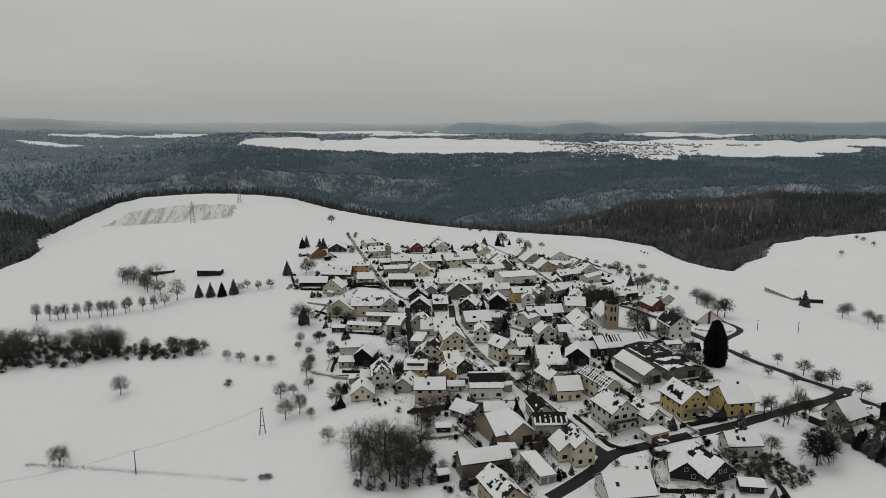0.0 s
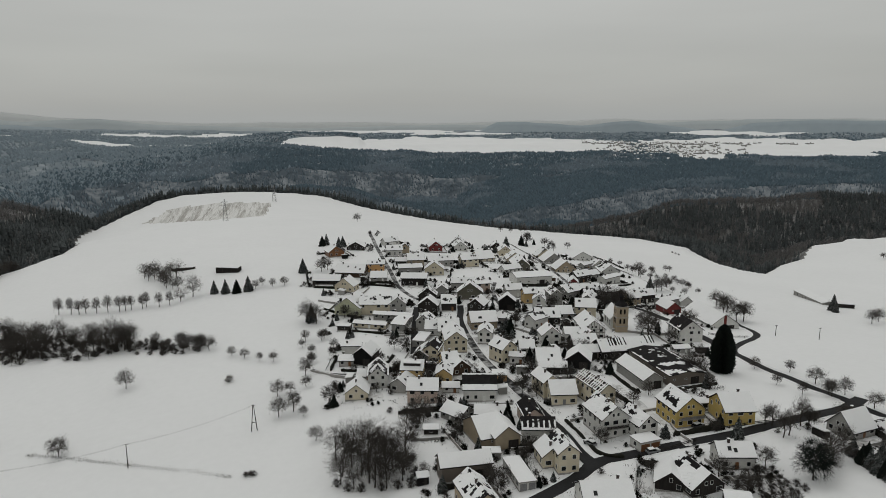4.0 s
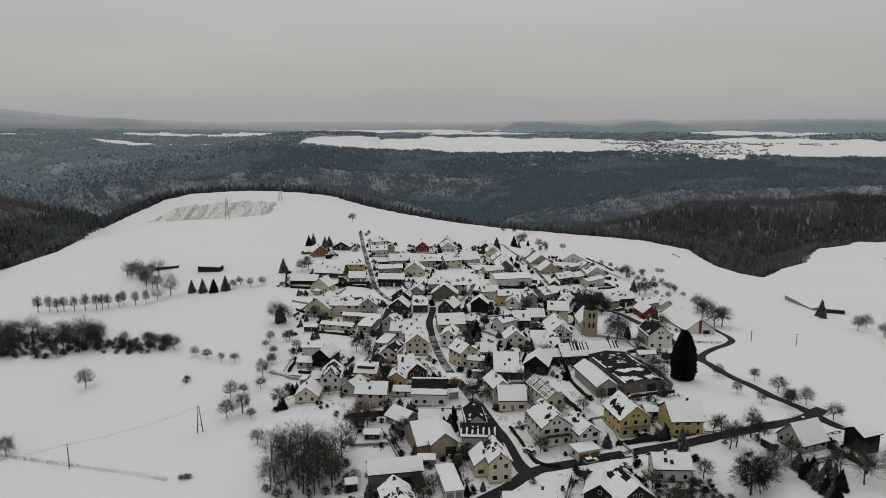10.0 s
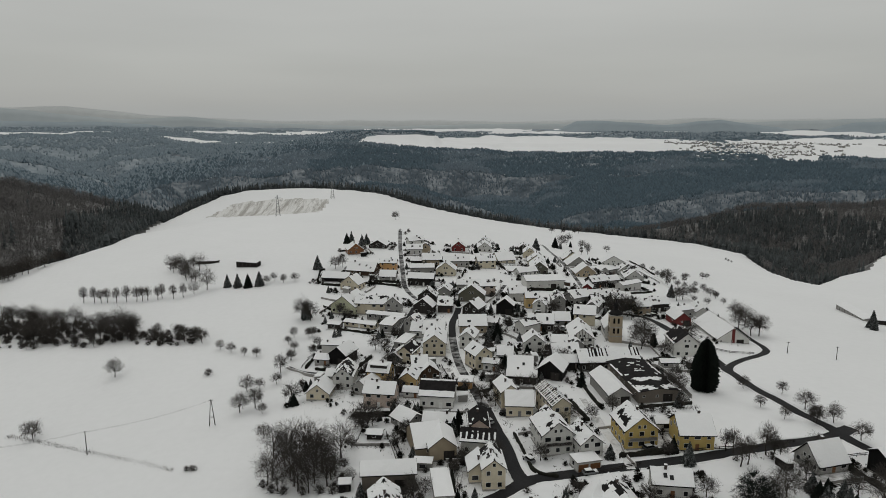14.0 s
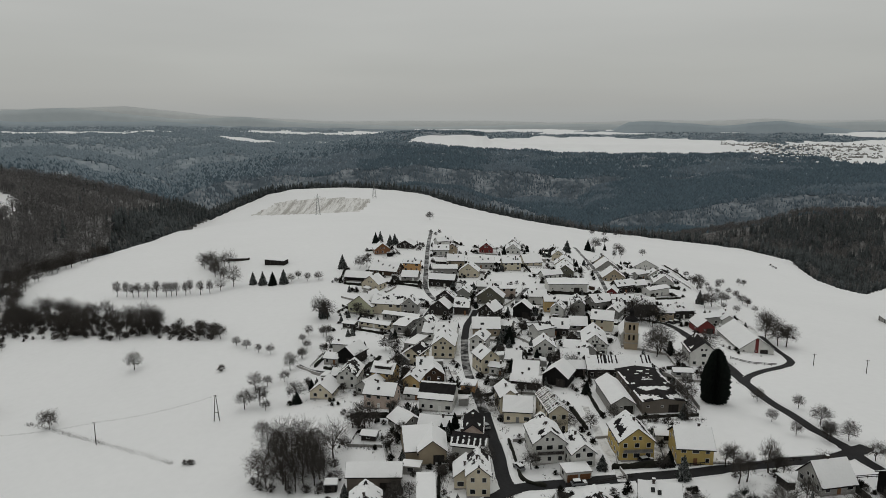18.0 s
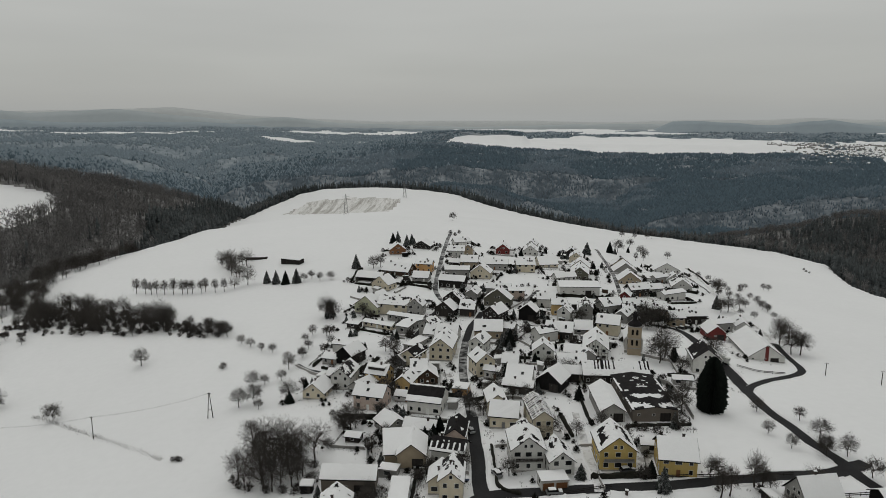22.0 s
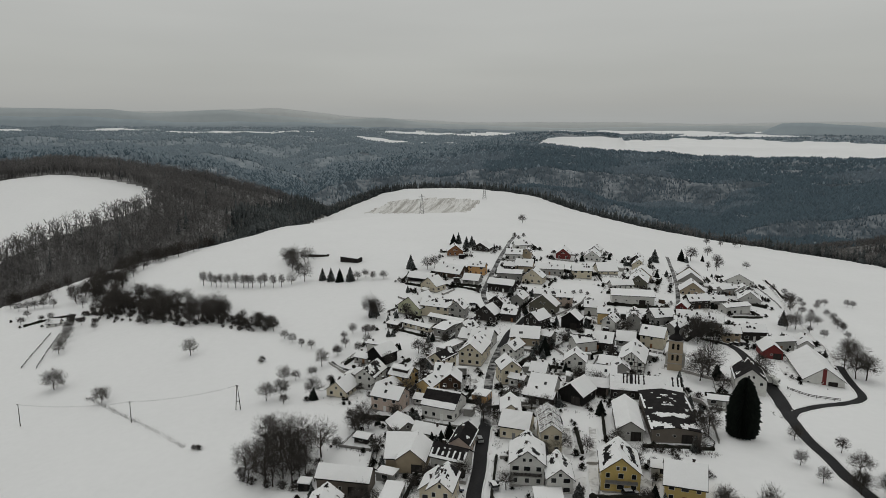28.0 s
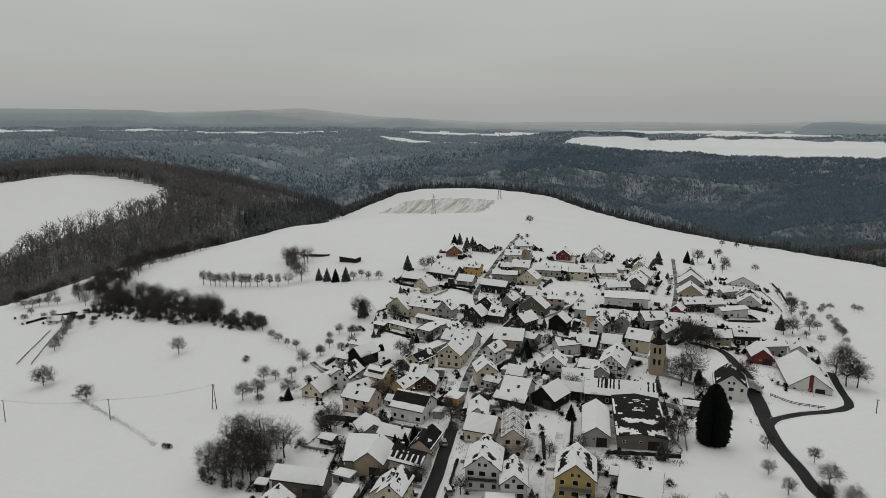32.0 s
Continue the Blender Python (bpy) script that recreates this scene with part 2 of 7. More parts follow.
# outline of the open snow-covered spur on which the village lies
SPUR = ((-800, -1600), (-700, -60), (-430, 5), (-310, 58), (-298, 84), (-292, 110), (-288, 148), (-278, 180), (-246, 240), (-236, 280), (-242, 320), (-252, 360), (-272, 420), (-301, 480), (-326, 540), (-339, 600), (-341, 640), (-329, 680), (-304, 710), (-275, 735),
        (-232, 755), (-150, 768), (-60, 760), (10, 718), (160, 652), (218, 585), (258, 500), (288, 430), (298, 350), (284, 306), (266, 243), (262, 208), (266, 186), (309, 228), (340, 242),
        (366, 268), (376, 275), (393, 262), (420, 261), (465, 267), (620, 300), (900, 330), (900, -1600))
CENTRE = (0.0, -240.0)


def spur_distance(x, y):
    """Metres outside the open spur (negative inside)."""
    x, y = np.asarray(x, float), np.asarray(y, float)
    best = np.full(np.broadcast(x, y).shape, 1e9)
    inside = np.zeros(best.shape, bool)
    for (ax, ay), (bx, by) in zip(SPUR, SPUR[1:] + SPUR[:1]):
        ex, ey = bx - ax, by - ay
        t = np.clip(((x - ax) * ex + (y - ay) * ey) / (ex * ex + ey * ey), 0, 1)
        best = np.minimum(best, np.hypot(x - ax - t * ex, y - ay - t * ey))
        if ay != by:
            cross = ((ay > y) != (by > y)) & (x < ax + (y - ay) * ex / ey)
            inside ^= cross
    return np.where(inside, -best, best)


def waves(x, y, size, seed, octaves=4):
    """Smooth rolling noise between about -1 and 1."""
    rng = np.random.RandomState(seed)
    out, amp, total = 0.0, 1.0, 0.0
    for _ in range(octaves):
        for _ in range(3):
            a, ph = rng.uniform(0, 6.28), rng.uniform(0, 6.28)
            out = out + amp * np.sin((x * math.cos(a) + y * math.sin(a)) * 6.28 / size + ph + 1.3 * np.sin((y * math.cos(a) - x * math.sin(a)) * 3.9 / size + ph * 2))
        total += amp * 1.7
        amp, size = amp * 0.5, size * 0.47
    return out / total


def ramp(v, points):
    return np.interp(v, [p[0] for p in points], [p[1] for p in points])


LEFT_HILL = ((-75, 28), (-45, 12), (-40.5, 20), (-37, 16), (-33.8, 13), (-29.5, 4), (-26, -11), (-22.3, -33), (-18, -75), (-14, -140))
RIGHT_HILL = ((12, -150), (19.8, -108), (24, -84), (28, -64), (32, -53), (36, -44), (50, -32), (75, -20))
# wooded ridges beyond the gorge: crest as (bearing, distance, height) in metres, slope of the face, depth and tilt of the flat top, slope behind, raggedness
RIDGES = (
    (((-12, 1350, -95), (-6.8, 1400, -56), (-4.4, 1450, -52), (-2, 1500, -56), (0.8, 1500, -65), (2.7, 1480, -78), (5.6, 1450, -95), (9.4, 1400, -118), (14, 1350, -180)), 0.35, 60, 0.0, 0.4, 15),
    (((-75, 2000, 0), (-46, 2000, -8), (-43, 2050, -5), (-39, 2100, -6), (-36.5, 2200, -8), (-34, 2250, -27), (-30, 2200, -63), (-26.6, 2100, -98), (-24, 2000, -128), (-22, 1950, -200)), 0.42, 500, 0.02, 0.3, 45),
    (((-41, 2500, -70), (-36, 2500, -28), (-31, 2600, -25), (-27.7, 2600, -53), (-25, 2600, -93), (-23.5, 2600, -123), (-21, 2600, -200)), 0.45, 420, 0.03, 0.3, 50),
    (((-28, 2290, -270), (-22.9, 2300, -152), (-21, 2340, -126), (-18.5, 2400, -109), (-14, 2460, -96), (-7.6, 2490, -88), (-3.6, 2550, -83), (1, 2620, -92), (6, 2700, -108),
      (9.3, 2700, -125), (13.5, 2750, -131), (17, 2800, -123), (20.4, 2800, -121), (23, 2850, -139), (26, 2900, -152), (28.5, 3000, -138), (34, 3000, -112), (60, 3000, -100)), 0.52, 1300, 0.06, 0.3, 70),
    (((-30, 2900, -230), (-26, 2950, -138), (-24.5, 2950, -106), (-22.6, 3000, -68), (-19, 3050, -45), (-17, 3000, -62), (-14.7, 2950, -97), (-11.7, 2900, -116), (-8, 2900, -170)), 0.5, 800, 0.09, 0.3, 55),
    (((-75, 3300, 20), (-47, 3300, 20), (-41.5, 3300, 22), (-37, 3350, 2), (-31.4, 3500, 15), (-24, 3600, 18), (-18, 3700, 4), (-10, 3700, -40), (-5, 3700, -90)), 0.3, 250, 0.0, 0.12, 60),
    (((-9.5, 3900, -40), (-6.5, 3850, 18), (-3.5, 3850, 32), (1, 3800, 30), (2.3, 3800, 22), (2.9, 3800, -30)), 0.3, 300, 0.0, 0.3, 12),
    (((9, 1850, -250), (11.7, 1900, -187), (18, 2000, -160), (22.5, 2150, -134), (26.6, 2200, -121), (31.5, 2250, -113), (36, 2300, -102), (60, 2400, -80)), 0.5, 900, 0.045, 0.3, 60))


def ridge(x, y, r, az, crest, face, depth, tilt, back, ragged):
    """One wooded ridge, in metres: a gullied face towards the spur and a flat top behind it."""
    rc, zc = (np.interp(az, [c[0] for c in crest], [c[k] for c in crest]) for k in (1, 2))
    u, v = rc * np.sin(np.radians(az)), rc * np.cos(np.radians(az))
    rc = rc + ragged * waves(u, v, 420, 61, 3)
    zc = zc + 0.1 * ragged * waves(u, v, 300, 62, 2)
    over = r - rc
    return zc + np.where(over < 0, face * over, np.where(over < depth, tilt * over, tilt * depth - back * (over - depth)))


def far_land(x, y):
    dx, dy = x - CENTRE[0], y - CENTRE[1]
    r, az = np.hypot(dx, dy), np.degrees(np.arctan2(dx, dy))
    z = ramp(r, ((0, -175), (2500, -175), (2800, -90), (3000, -66), (3100, -60), (3600, -32), (3900, -8), (4000, 2), (4250, 58)))
    for crest, face, depth, tilt, back, ragged in RIDGES:
        z = np.maximum(z, ridge(x * K, y * K, r * K, az, crest, face, depth, tilt, back, ragged) / K)
    z = z + 4 * waves(x, y, 240, 6, 2) + ramp(r, ((3350, 0), (3800, 40), (4250, 22))) * ramp(az, ((-50, 1), (-24, 1), (-12, 0.3), (-5, 0)))
    left = ramp(az, LEFT_HILL) - np.where(r < 960, 0.02 * np.minimum(960 - r, 110) + 0.2 * np.maximum(850 - r, 0), (r - 960) * 0.22) + 2 * waves(x, y, 210, 3)
    right = ramp(az, RIGHT_HILL) - np.where(r < 1200, (1200 - r) * 0.20, (r - 1200) * 0.25) + 5 * waves(x, y, 260, 4)
    return np.maximum(np.maximum(z, left), right)


def haze_tint_from(az):
    """Distance from which woods and floor take the paler colours painted for haze."""
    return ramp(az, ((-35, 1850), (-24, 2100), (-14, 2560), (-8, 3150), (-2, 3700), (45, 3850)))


def near_land(x, y):
    u, v = np.clip(x, -330, 400) / 150.0, (np.clip(y, -170, 745) - 200) / 250.0
    z, k = 0.0, 0
    for i in range(6):
        for j in range(6 - i):
            z = z + GROUND_COEF[k] * u ** i * v ** j
            k += 1
    return z + 0.35 * waves(x, y, 45, 2)


def ground(x, y):
    x, y = np.asarray(x, float) / K, np.asarray(y, float) / K
    d = spur_distance(x, y)
    near, far = near_land(x, y), far_land(x, y)
    lift = ramp(y * K, ((-240, 0), (-170, 3.4), (-90, 3.4), (-50, 2.8), (0, 0.8), (40, 0))) * ramp(x * K, ((-80, 0), (-50, 0.6), (-20, 0.7), (10, 0.7), (45, 1.1), (80, 1.1), (125, 0.9), (170, 0.3)))
    near = near + lift / K
    return K * np.where(d < 0, near, np.maximum(near - 0.42 * d - 6 * (1 - np.exp(-d.clip(0) / 10)), np.minimum(far, near + 0.3 * d)))
# -- end of terrain functions --


GRID_X, GRID_Y = np.arange(-340, 441, 2.0), np.arange(-350, 281, 2.0)
GRID = ground(*np.meshgrid(GRID_X, GRID_Y, indexing="ij")).tolist()


def gz(x, y):
    """Height of the land at one place."""
    if not (-338 < x < 438 and -348 < y < 278):
        return float(ground(x, y))
    u, v = (x + 340) / 2, (y + 350) / 2
    i, j = int(u), int(v)
    u, v = u - i, v - j
    a, b = GRID[i], GRID[i + 1]
    return (a[j] * (1 - v) + a[j + 1] * v) * (1 - u) + (b[j] * (1 - v) + b[j + 1] * v) * u


def part(name, bm, material, parent=None, label="", smooth=False):
    """Links a bmesh as one mesh object, under a parent where one is given."""
    me = bpy.data.meshes.new(name)
    bm.to_mesh(me)
    bm.free()
    for m in (material if isinstance(material, (list, tuple)) else [material]):
        me.materials.append(m)
    if smooth:
        me.polygons.foreach_set("use_smooth", [True] * len(me.polygons))
    ob = new(name, me)
    if parent is not None:
        ob.parent = parent
    if label:
        ob["label"] = label
    return ob


def mesh_from(name, verts, faces, materials, indices=None, smooth=False):
    me = bpy.data.meshes.new(name)
    if isinstance(faces, np.ndarray):
        n, k = faces.shape
        me.vertices.add(len(verts))
        me.vertices.foreach_set("co", np.asarray(verts, np.float32).ravel())
        me.loops.add(n * k)
        me.loops.foreach_set("vertex_index", faces.astype(np.int32).ravel())
        me.polygons.add(n)
        me.polygons.foreach_set("loop_start", np.arange(0, n * k, k, dtype=np.int32))
        me.update(calc_edges=True)
    else:
        me.from_pydata([tuple(v) for v in verts], [], [tuple(f) for f in faces])
    for m in materials:
        me.materials.append(m)
    if indices is not None:
        me.polygons.foreach_set("material_index", list(map(int, indices)))
    if smooth:
        me.polygons.foreach_set("use_smooth", [True] * len(me.polygons))
    me.update()
    return me


# snow-covered fields among the distant woods: bearing, distance, half width, half depth, lean
FIELDS = ((11.5, 3530, 14.0, 410, 0), (1.5, 3290, 5.2, 210, 0), (20, 3330, 5.0, 150, 0), (35, 3560, 10, 370, 0), (36, 3230, 6.5, 190, 0), (30.2, 3060, 1.9, 250, 0), (49, 3770, 9, 260, 0),
          (-17, 3270, 2.8, 42, 0), (-11.3, 3330, 2.6, 50, 0), (-8.5, 3420, 3.0, 40, 0), (-31, 3830, 3.2, 70, 0), (-26, 3800, 2.2, 45, 0), (-23.5, 3870, 2.6, 50, 0), (-38, 3960, 3.2, 70, 0),
          (-13, 3980, 5, 60, 0), (-5, 4040, 5, 50, 0), (3, 4120, 7, 45, 0), (11, 4050, 5, 35, 0), (14, 4160, 6, 35, 0), (24, 4120, 4, 30, 0), (33, 4070, 5, 50, 0), (40, 4150, 7, 40, 0), (-48, 3940, 5, 80, 0))


def open_field(x, y):
    """Whether a place outside the spur is open snow rather than wood."""
    dx, dy = x - CENTRE[0], y - CENTRE[1]
    r, az = np.hypot(dx, dy), np.degrees(np.arctan2(dx, dy))
    wob = waves(x, y, 300, 11)
    got = np.zeros(np.shape(r), bool)
    for a, d, w, h, _ in FIELDS:
        got |= (((az - a) / w) ** 2 + ((r - d) / h) ** 2 + 0.28 * wob) < 1
    got &= ~((az > -9.5) & (az < 2.4) & (r > 3365) & (r < 3760))
    # the field on top of the wooded hill
    wide = -33.2 - az
    got |= (wide > 0) & (r > 800 - 58 * np.sqrt(wide.clip(0)) + 5 * wob) & (r < 800 + 23 * np.sqrt(wide.clip(0)) + 4 * wob)
    got |= (az < -33.5) & (r < 660) & (spur_distance(x, y) < 48) & (waves(x, y, 70, 51) > 0.12)
    return got


def build_ground():
    rs = np.concatenate([[0.5, 8.0], np.arange(20, 400, 6.0), np.arange(400, 700, 4.0), np.geomspace(700, 1500, 130)[1:], np.geomspace(1500, 4200, 150)[1:]])
    az = np.radians(np.concatenate([np.arange(-180, -80, 5.0), np.arange(-80, -52, 1.0), np.arange(-52, -30, 0.22), np.arange(-30, 52, 0.25), np.arange(52, 80, 1.0), np.arange(80, 180.1, 5.0)]))
    R, A = np.meshgrid(rs, az, indexing="ij")
    X, Y = CENTRE[0] + R * np.sin(A), CENTRE[1] - 60 + R * np.cos(A)
    Z = ground(X * K, Y * K) / K
    n, m = X.shape
    verts = np.stack([X, Y, Z], -1).reshape(-1, 3)
    i, j = np.meshgrid(np.arange(n - 1), np.arange(m - 1), indexing="ij")
    a = (i * m + j).ravel()
    faces = np.stack([a, a + m, a + m + 1, a + 1], -1)
    cx, cy = verts[faces].mean(1)[:, 0], verts[faces].mean(1)[:, 1]
    d = spur_distance(cx, cy)
    r = np.hypot(cx - CENTRE[0], cy - CENTRE[1])
    # slots 2 and 4 are the haze-tinted floors, 4 the farther and paler
    idx = np.where(d < 0, 0, np.where(open_field(cx, cy), 0, np.where(r < 1250, 1, np.where(r < haze_tint_from(np.degrees(np.arctan2(cx - CENTRE[0], cy - CENTRE[1]))) * (1 + 0.2 * waves(cx, cy, 180, 71)), 2, 4))))
    stub = np.zeros(len(cx), bool)
    corners = ((-276, 668), (-250, 711), (-186, 715), (-120, 709), (-119, 690), (-121, 602), (-185, 617), (-204, 632))
    for (ax, ay), (bx, by) in zip(corners, corners[1:] + corners[:1]):
        stub ^= ((ay > cy) != (by > cy)) & (cx < ax + (cy - ay) * (bx - ax) / (by - ay))
    idx = np.where(stub & (idx == 0), 3, idx)
    me = mesh_from("ground", verts * K, faces, [SNOW, WOOD_FLOOR, FAR_HAZE_FLOOR, STUBBLE, PALE_HAZE_FLOOR], idx, True)
    ob = new("ground", me)
    tagged(ob, "snow-covered fields, wooded valley slopes and distant plateau", "ground", kind="structure")
    return ob


build_ground()


# ranges at the end of sight, haze painted into their base colours
def skyline(r, base, amp, seed, mat, lift, shape):
    az = np.radians(np.arange(-80, 80.01, 0.25))
    deg = np.degrees(az)
    x, y = CENTRE[0] + r * np.sin(az), CENTRE[1] + r * np.cos(az)
    top = base + lift * ramp(deg, shape) + amp * waves(x, y, 1500, seed, 4)
    verts, faces = [], []
    for k, (dr, f) in enumerate(((-130, None), (-60, 0.45), (-20, 0.85), (0, 1.0), (60, 0.9))):
        z = np.full(len(az), -60.0) if f is None else -60 + (top + 60) * f
        rr = r + dr
        verts.append(np.stack([CENTRE[0] + rr * np.sin(az), CENTRE[1] + rr * np.cos(az), z], -1))
    n = len(az)
    for k in range(4):
        for i in range(n - 1):
            faces.append((k * n + i, k * n + i + 1, (k + 1) * n + i + 1, (k + 1) * n + i))
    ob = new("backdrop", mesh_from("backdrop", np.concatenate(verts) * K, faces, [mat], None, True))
    tagged(ob, "wooded ranges on the horizon, haze painted in as blue-grey", "hills", kind="structure")


# each range behind is a paler blue-grey, standing in for thicker air
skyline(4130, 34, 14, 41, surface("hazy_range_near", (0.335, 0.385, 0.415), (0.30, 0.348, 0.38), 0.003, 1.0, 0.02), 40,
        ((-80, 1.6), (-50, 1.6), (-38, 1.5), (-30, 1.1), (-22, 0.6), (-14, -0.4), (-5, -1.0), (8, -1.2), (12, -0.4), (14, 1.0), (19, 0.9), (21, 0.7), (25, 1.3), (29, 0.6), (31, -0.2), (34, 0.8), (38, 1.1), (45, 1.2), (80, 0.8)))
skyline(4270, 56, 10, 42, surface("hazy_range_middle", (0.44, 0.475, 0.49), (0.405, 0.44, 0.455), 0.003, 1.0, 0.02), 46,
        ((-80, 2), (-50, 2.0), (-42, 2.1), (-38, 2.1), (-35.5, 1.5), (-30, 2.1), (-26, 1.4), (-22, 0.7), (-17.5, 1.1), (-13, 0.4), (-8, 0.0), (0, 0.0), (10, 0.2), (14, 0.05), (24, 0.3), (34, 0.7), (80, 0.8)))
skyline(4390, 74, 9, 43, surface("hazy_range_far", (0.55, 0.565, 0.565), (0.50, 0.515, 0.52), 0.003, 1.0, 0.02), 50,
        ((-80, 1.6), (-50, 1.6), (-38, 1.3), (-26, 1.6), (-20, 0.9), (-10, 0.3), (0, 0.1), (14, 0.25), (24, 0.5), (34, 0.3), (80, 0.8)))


# ---- roads ----
def smooth_line(pts, step=2.5):
    pts = [Vector((p[0], p[1], 0)) for p in pts]
    out = []
    for i in range(len(pts) - 1):
        p0, p1, p2, p3 = pts[max(0, i - 1)], pts[i], pts[i + 1], pts[min(len(pts) - 1, i + 2)]
        n = max(2, int((p2 - p1).length / step))
        for k in range(n):
            t = k / n
            out.append(0.5 * ((2 * p1) + (p2 - p0) * t + (2 * p0 - 5 * p1 + 4 * p2 - p3) * t * t + (3 * p1 - p0 - 3 * p2 + p3) * t ** 3))
    out.append(pts[-1])
    return out


roads_made = 0
ROAD_LINES = []


def road(width, kind, pts):
    """A strip of road on the land, with ploughed banks of snow along both edges."""
    global roads_made
    roads_made += 1
    rng = random.Random(roads_made * 7)
    line = smooth_line(pts)
    width *= 0.82
    lift = 0.10 + 0.006 * roads_made
    rows, banks = [], ([], [])
    for i, p in enumerate(line):
        d = (line[min(i + 1, len(line) - 1)] - line[max(i - 1, 0)]).normalized()
        side = Vector((-d.y, d.x, 0))
        row = []
        for f in (-1, -0.5, 0, 0.5, 1):
            q = p + side * (f * width / 2 * (1 + (rng.uniform(-0.10, 0.10) if abs(f) == 1 else 0)))
            row.append((q.x, q.y, gz(q.x, q.y) + lift))
        rows.append(row)
        for s, b in ((-1, banks[0]), (1, banks[1])):
            h = rng.uniform(0.10, 0.40)
            w = rng.uniform(0.5, 1.1)
            for off, up in ((0.49, -0.3), (0.5, h * 0.7), (0.5, h), (0.5, -0.25)):
                q = p + side * s * (width * 0.5 + {0: 0.0, 1: 0.12, 2: w * 0.5, 3: w}[len(b) % 4] - 0.15)
                b.append((q.x, q.y, gz(q.x, q.y) + lift + up))
    verts = [v for r in rows for v in r]
    faces = [(i * 5 + j, i * 5 + j + 1, i * 5 + j + 6, i * 5 + j + 5) for i in range(len(rows) - 1) for j in range(4)]
    ob = new("road", mesh_from("road", verts, faces, [{"road": ASPHALT, "slush": SLUSH, "track": YARD}[kind]], None, True))
    tagged(ob, {"road": "wet black asphalt road between ploughed snow", "slush": "village lane of slush and tyre tracks", "track": "snowy drive with trodden tyre tracks"}[kind], "road", kind="structure")
    ROAD_LINES.append((np.array([(p.x, p.y) for p in line]), width, ob, banks))


def on_road(x, y, margin=0.0, skip=None):
    for pts, width, ob, _ in ROAD_LINES:
        if ob is not skip and ((pts[:, 0] - x) ** 2 + (pts[:, 1] - y) ** 2).min() < (width / 2 + margin) ** 2:
            return True
    return False


def plough_banks():
    for pts, width, ob, banks in ROAD_LINES:
        for b in banks:
            b = [(x, y, z - (1.5 if on_road(x, y, 0.8, ob) else 0)) for x, y, z in b]
            n = len(b) // 4
            f = [(i * 4 + j, i * 4 + j + 1, i * 4 + j + 5, i * 4 + j + 4) for i in range(n - 1) for j in range(3)]
            bank = new("snow_bank", mesh_from("snow_bank", b, f, [SNOW_ROOF], None, True))
            bank.parent = ob


road(4.9, "road", [(120.9, -107.2), (118.5, -101.9), (115.9, -93.3), (114.6, -84.5), (112.6, -75.4), (111.0, -61.2), (108.9, -49.4), (108.5, -34.9), (109.4, -20.1), (109.8, -6.8), (109.9, 9.0), (108.3, 28.3), (104.7, 44.7), (93.2, 49.7)])
road(3.9, "road", [(108.3, -36.5), (112.5, -29.4), (120.3, -22.9), (132.0, -14.2), (138.7, -7.4), (141.3, -1.1), (142.9, 15.6), (144.7, 34.1)])
road(2.4, "track", [(144.7, 34.1), (147.1, 59.2), (146.7, 83.1), (148.7, 120.3), (157.0, 188.4), (163.0, 248.1)])
road(5.5, "road", [(-5.4, -121.1), (2.1, -117.8), (11.2, -112.7), (20.8, -106.5), (31.5, -105.8), (55.0, -105.2), (78.5, -101.0), (96.7, -97.0), (111.0, -93.6), (122.0, -87.3)])
road(5, "road", [(18.4, -107.8), (17.0, -99.9), (16.4, -88.9), (14.9, -75.5), (13.4, -60.1)])
road(4.1, "slush", [(13.4, -60.1), (11.4, -43.8), (8.6, -21.4), (7.6, -2.8), (7.8, 15.6)])
road(4.1, "road", [(7.8, 15.6), (9.1, 34.9), (12.2, 48.6), (13.9, 58.0)])
road(3.5, "slush", [(-17.2, 278.0), (-16.6, 202.9), (-14.7, 133.8), (-13.4, 99.5), (-9.6, 81.8), (-4.8, 70.7)])
road(4, "road", [(-8.4, 60.7), (-12.8, 35.8), (-15.8, 15.8), (-18.5, -2.6)])
road(3, "slush", [(-61.5, -4.8), (-56.0, -10.9), (-49.9, -14.8), (-40.7, -17.6)])
road(3.2, "slush", [(99.9, 276.8), (96.9, 206.6), (94.7, 159.7), (90.6, 115.4), (87.9, 95.6)])
road(2.8, "track", [(46.7, -58.8), (46.9, -73.7), (47.0, -88.8), (48.0, -99.2), (47.3, -107.5)])
road(3, "slush", [(48.5, 42.2), (40.7, 37.8), (34.7, 43.2), (36.4, 77.3), (44.2, 103.7)])
road(3.0, "track", [(38.8, -60.5), (40.0, -76.2), (38.4, -95.4), (38.0, -100.6)])
road(6.2, "road", [(109.0, -28.4), (109.8, -6.8), (109.9, 10.4), (108.5, 23.0)])
plough_banks()


# ---- houses ----
def quad(bm, pts, mat=0):
    f = bm.faces.new([bm.verts.new(p) for p in pts])
    f.material_index = mat
    return f


def box(bm, x0, x1, y0, y1, z0, z1, mat=0):
    v = [bm.verts.new(p) for p in ((x0, y0, z0), (x1, y0, z0), (x1, y1, z0), (x0, y1, z0), (x0, y0, z1), (x1, y0, z1), (x1, y1, z1), (x0, y1, z1))]
    for f in ((0, 3, 2, 1), (4, 5, 6, 7), (0, 1, 5, 4), (1, 2, 6, 5), (2, 3, 7, 6), (3, 0, 4, 7)):
        bm.faces.new([v[i] for i in f]).material_index = mat


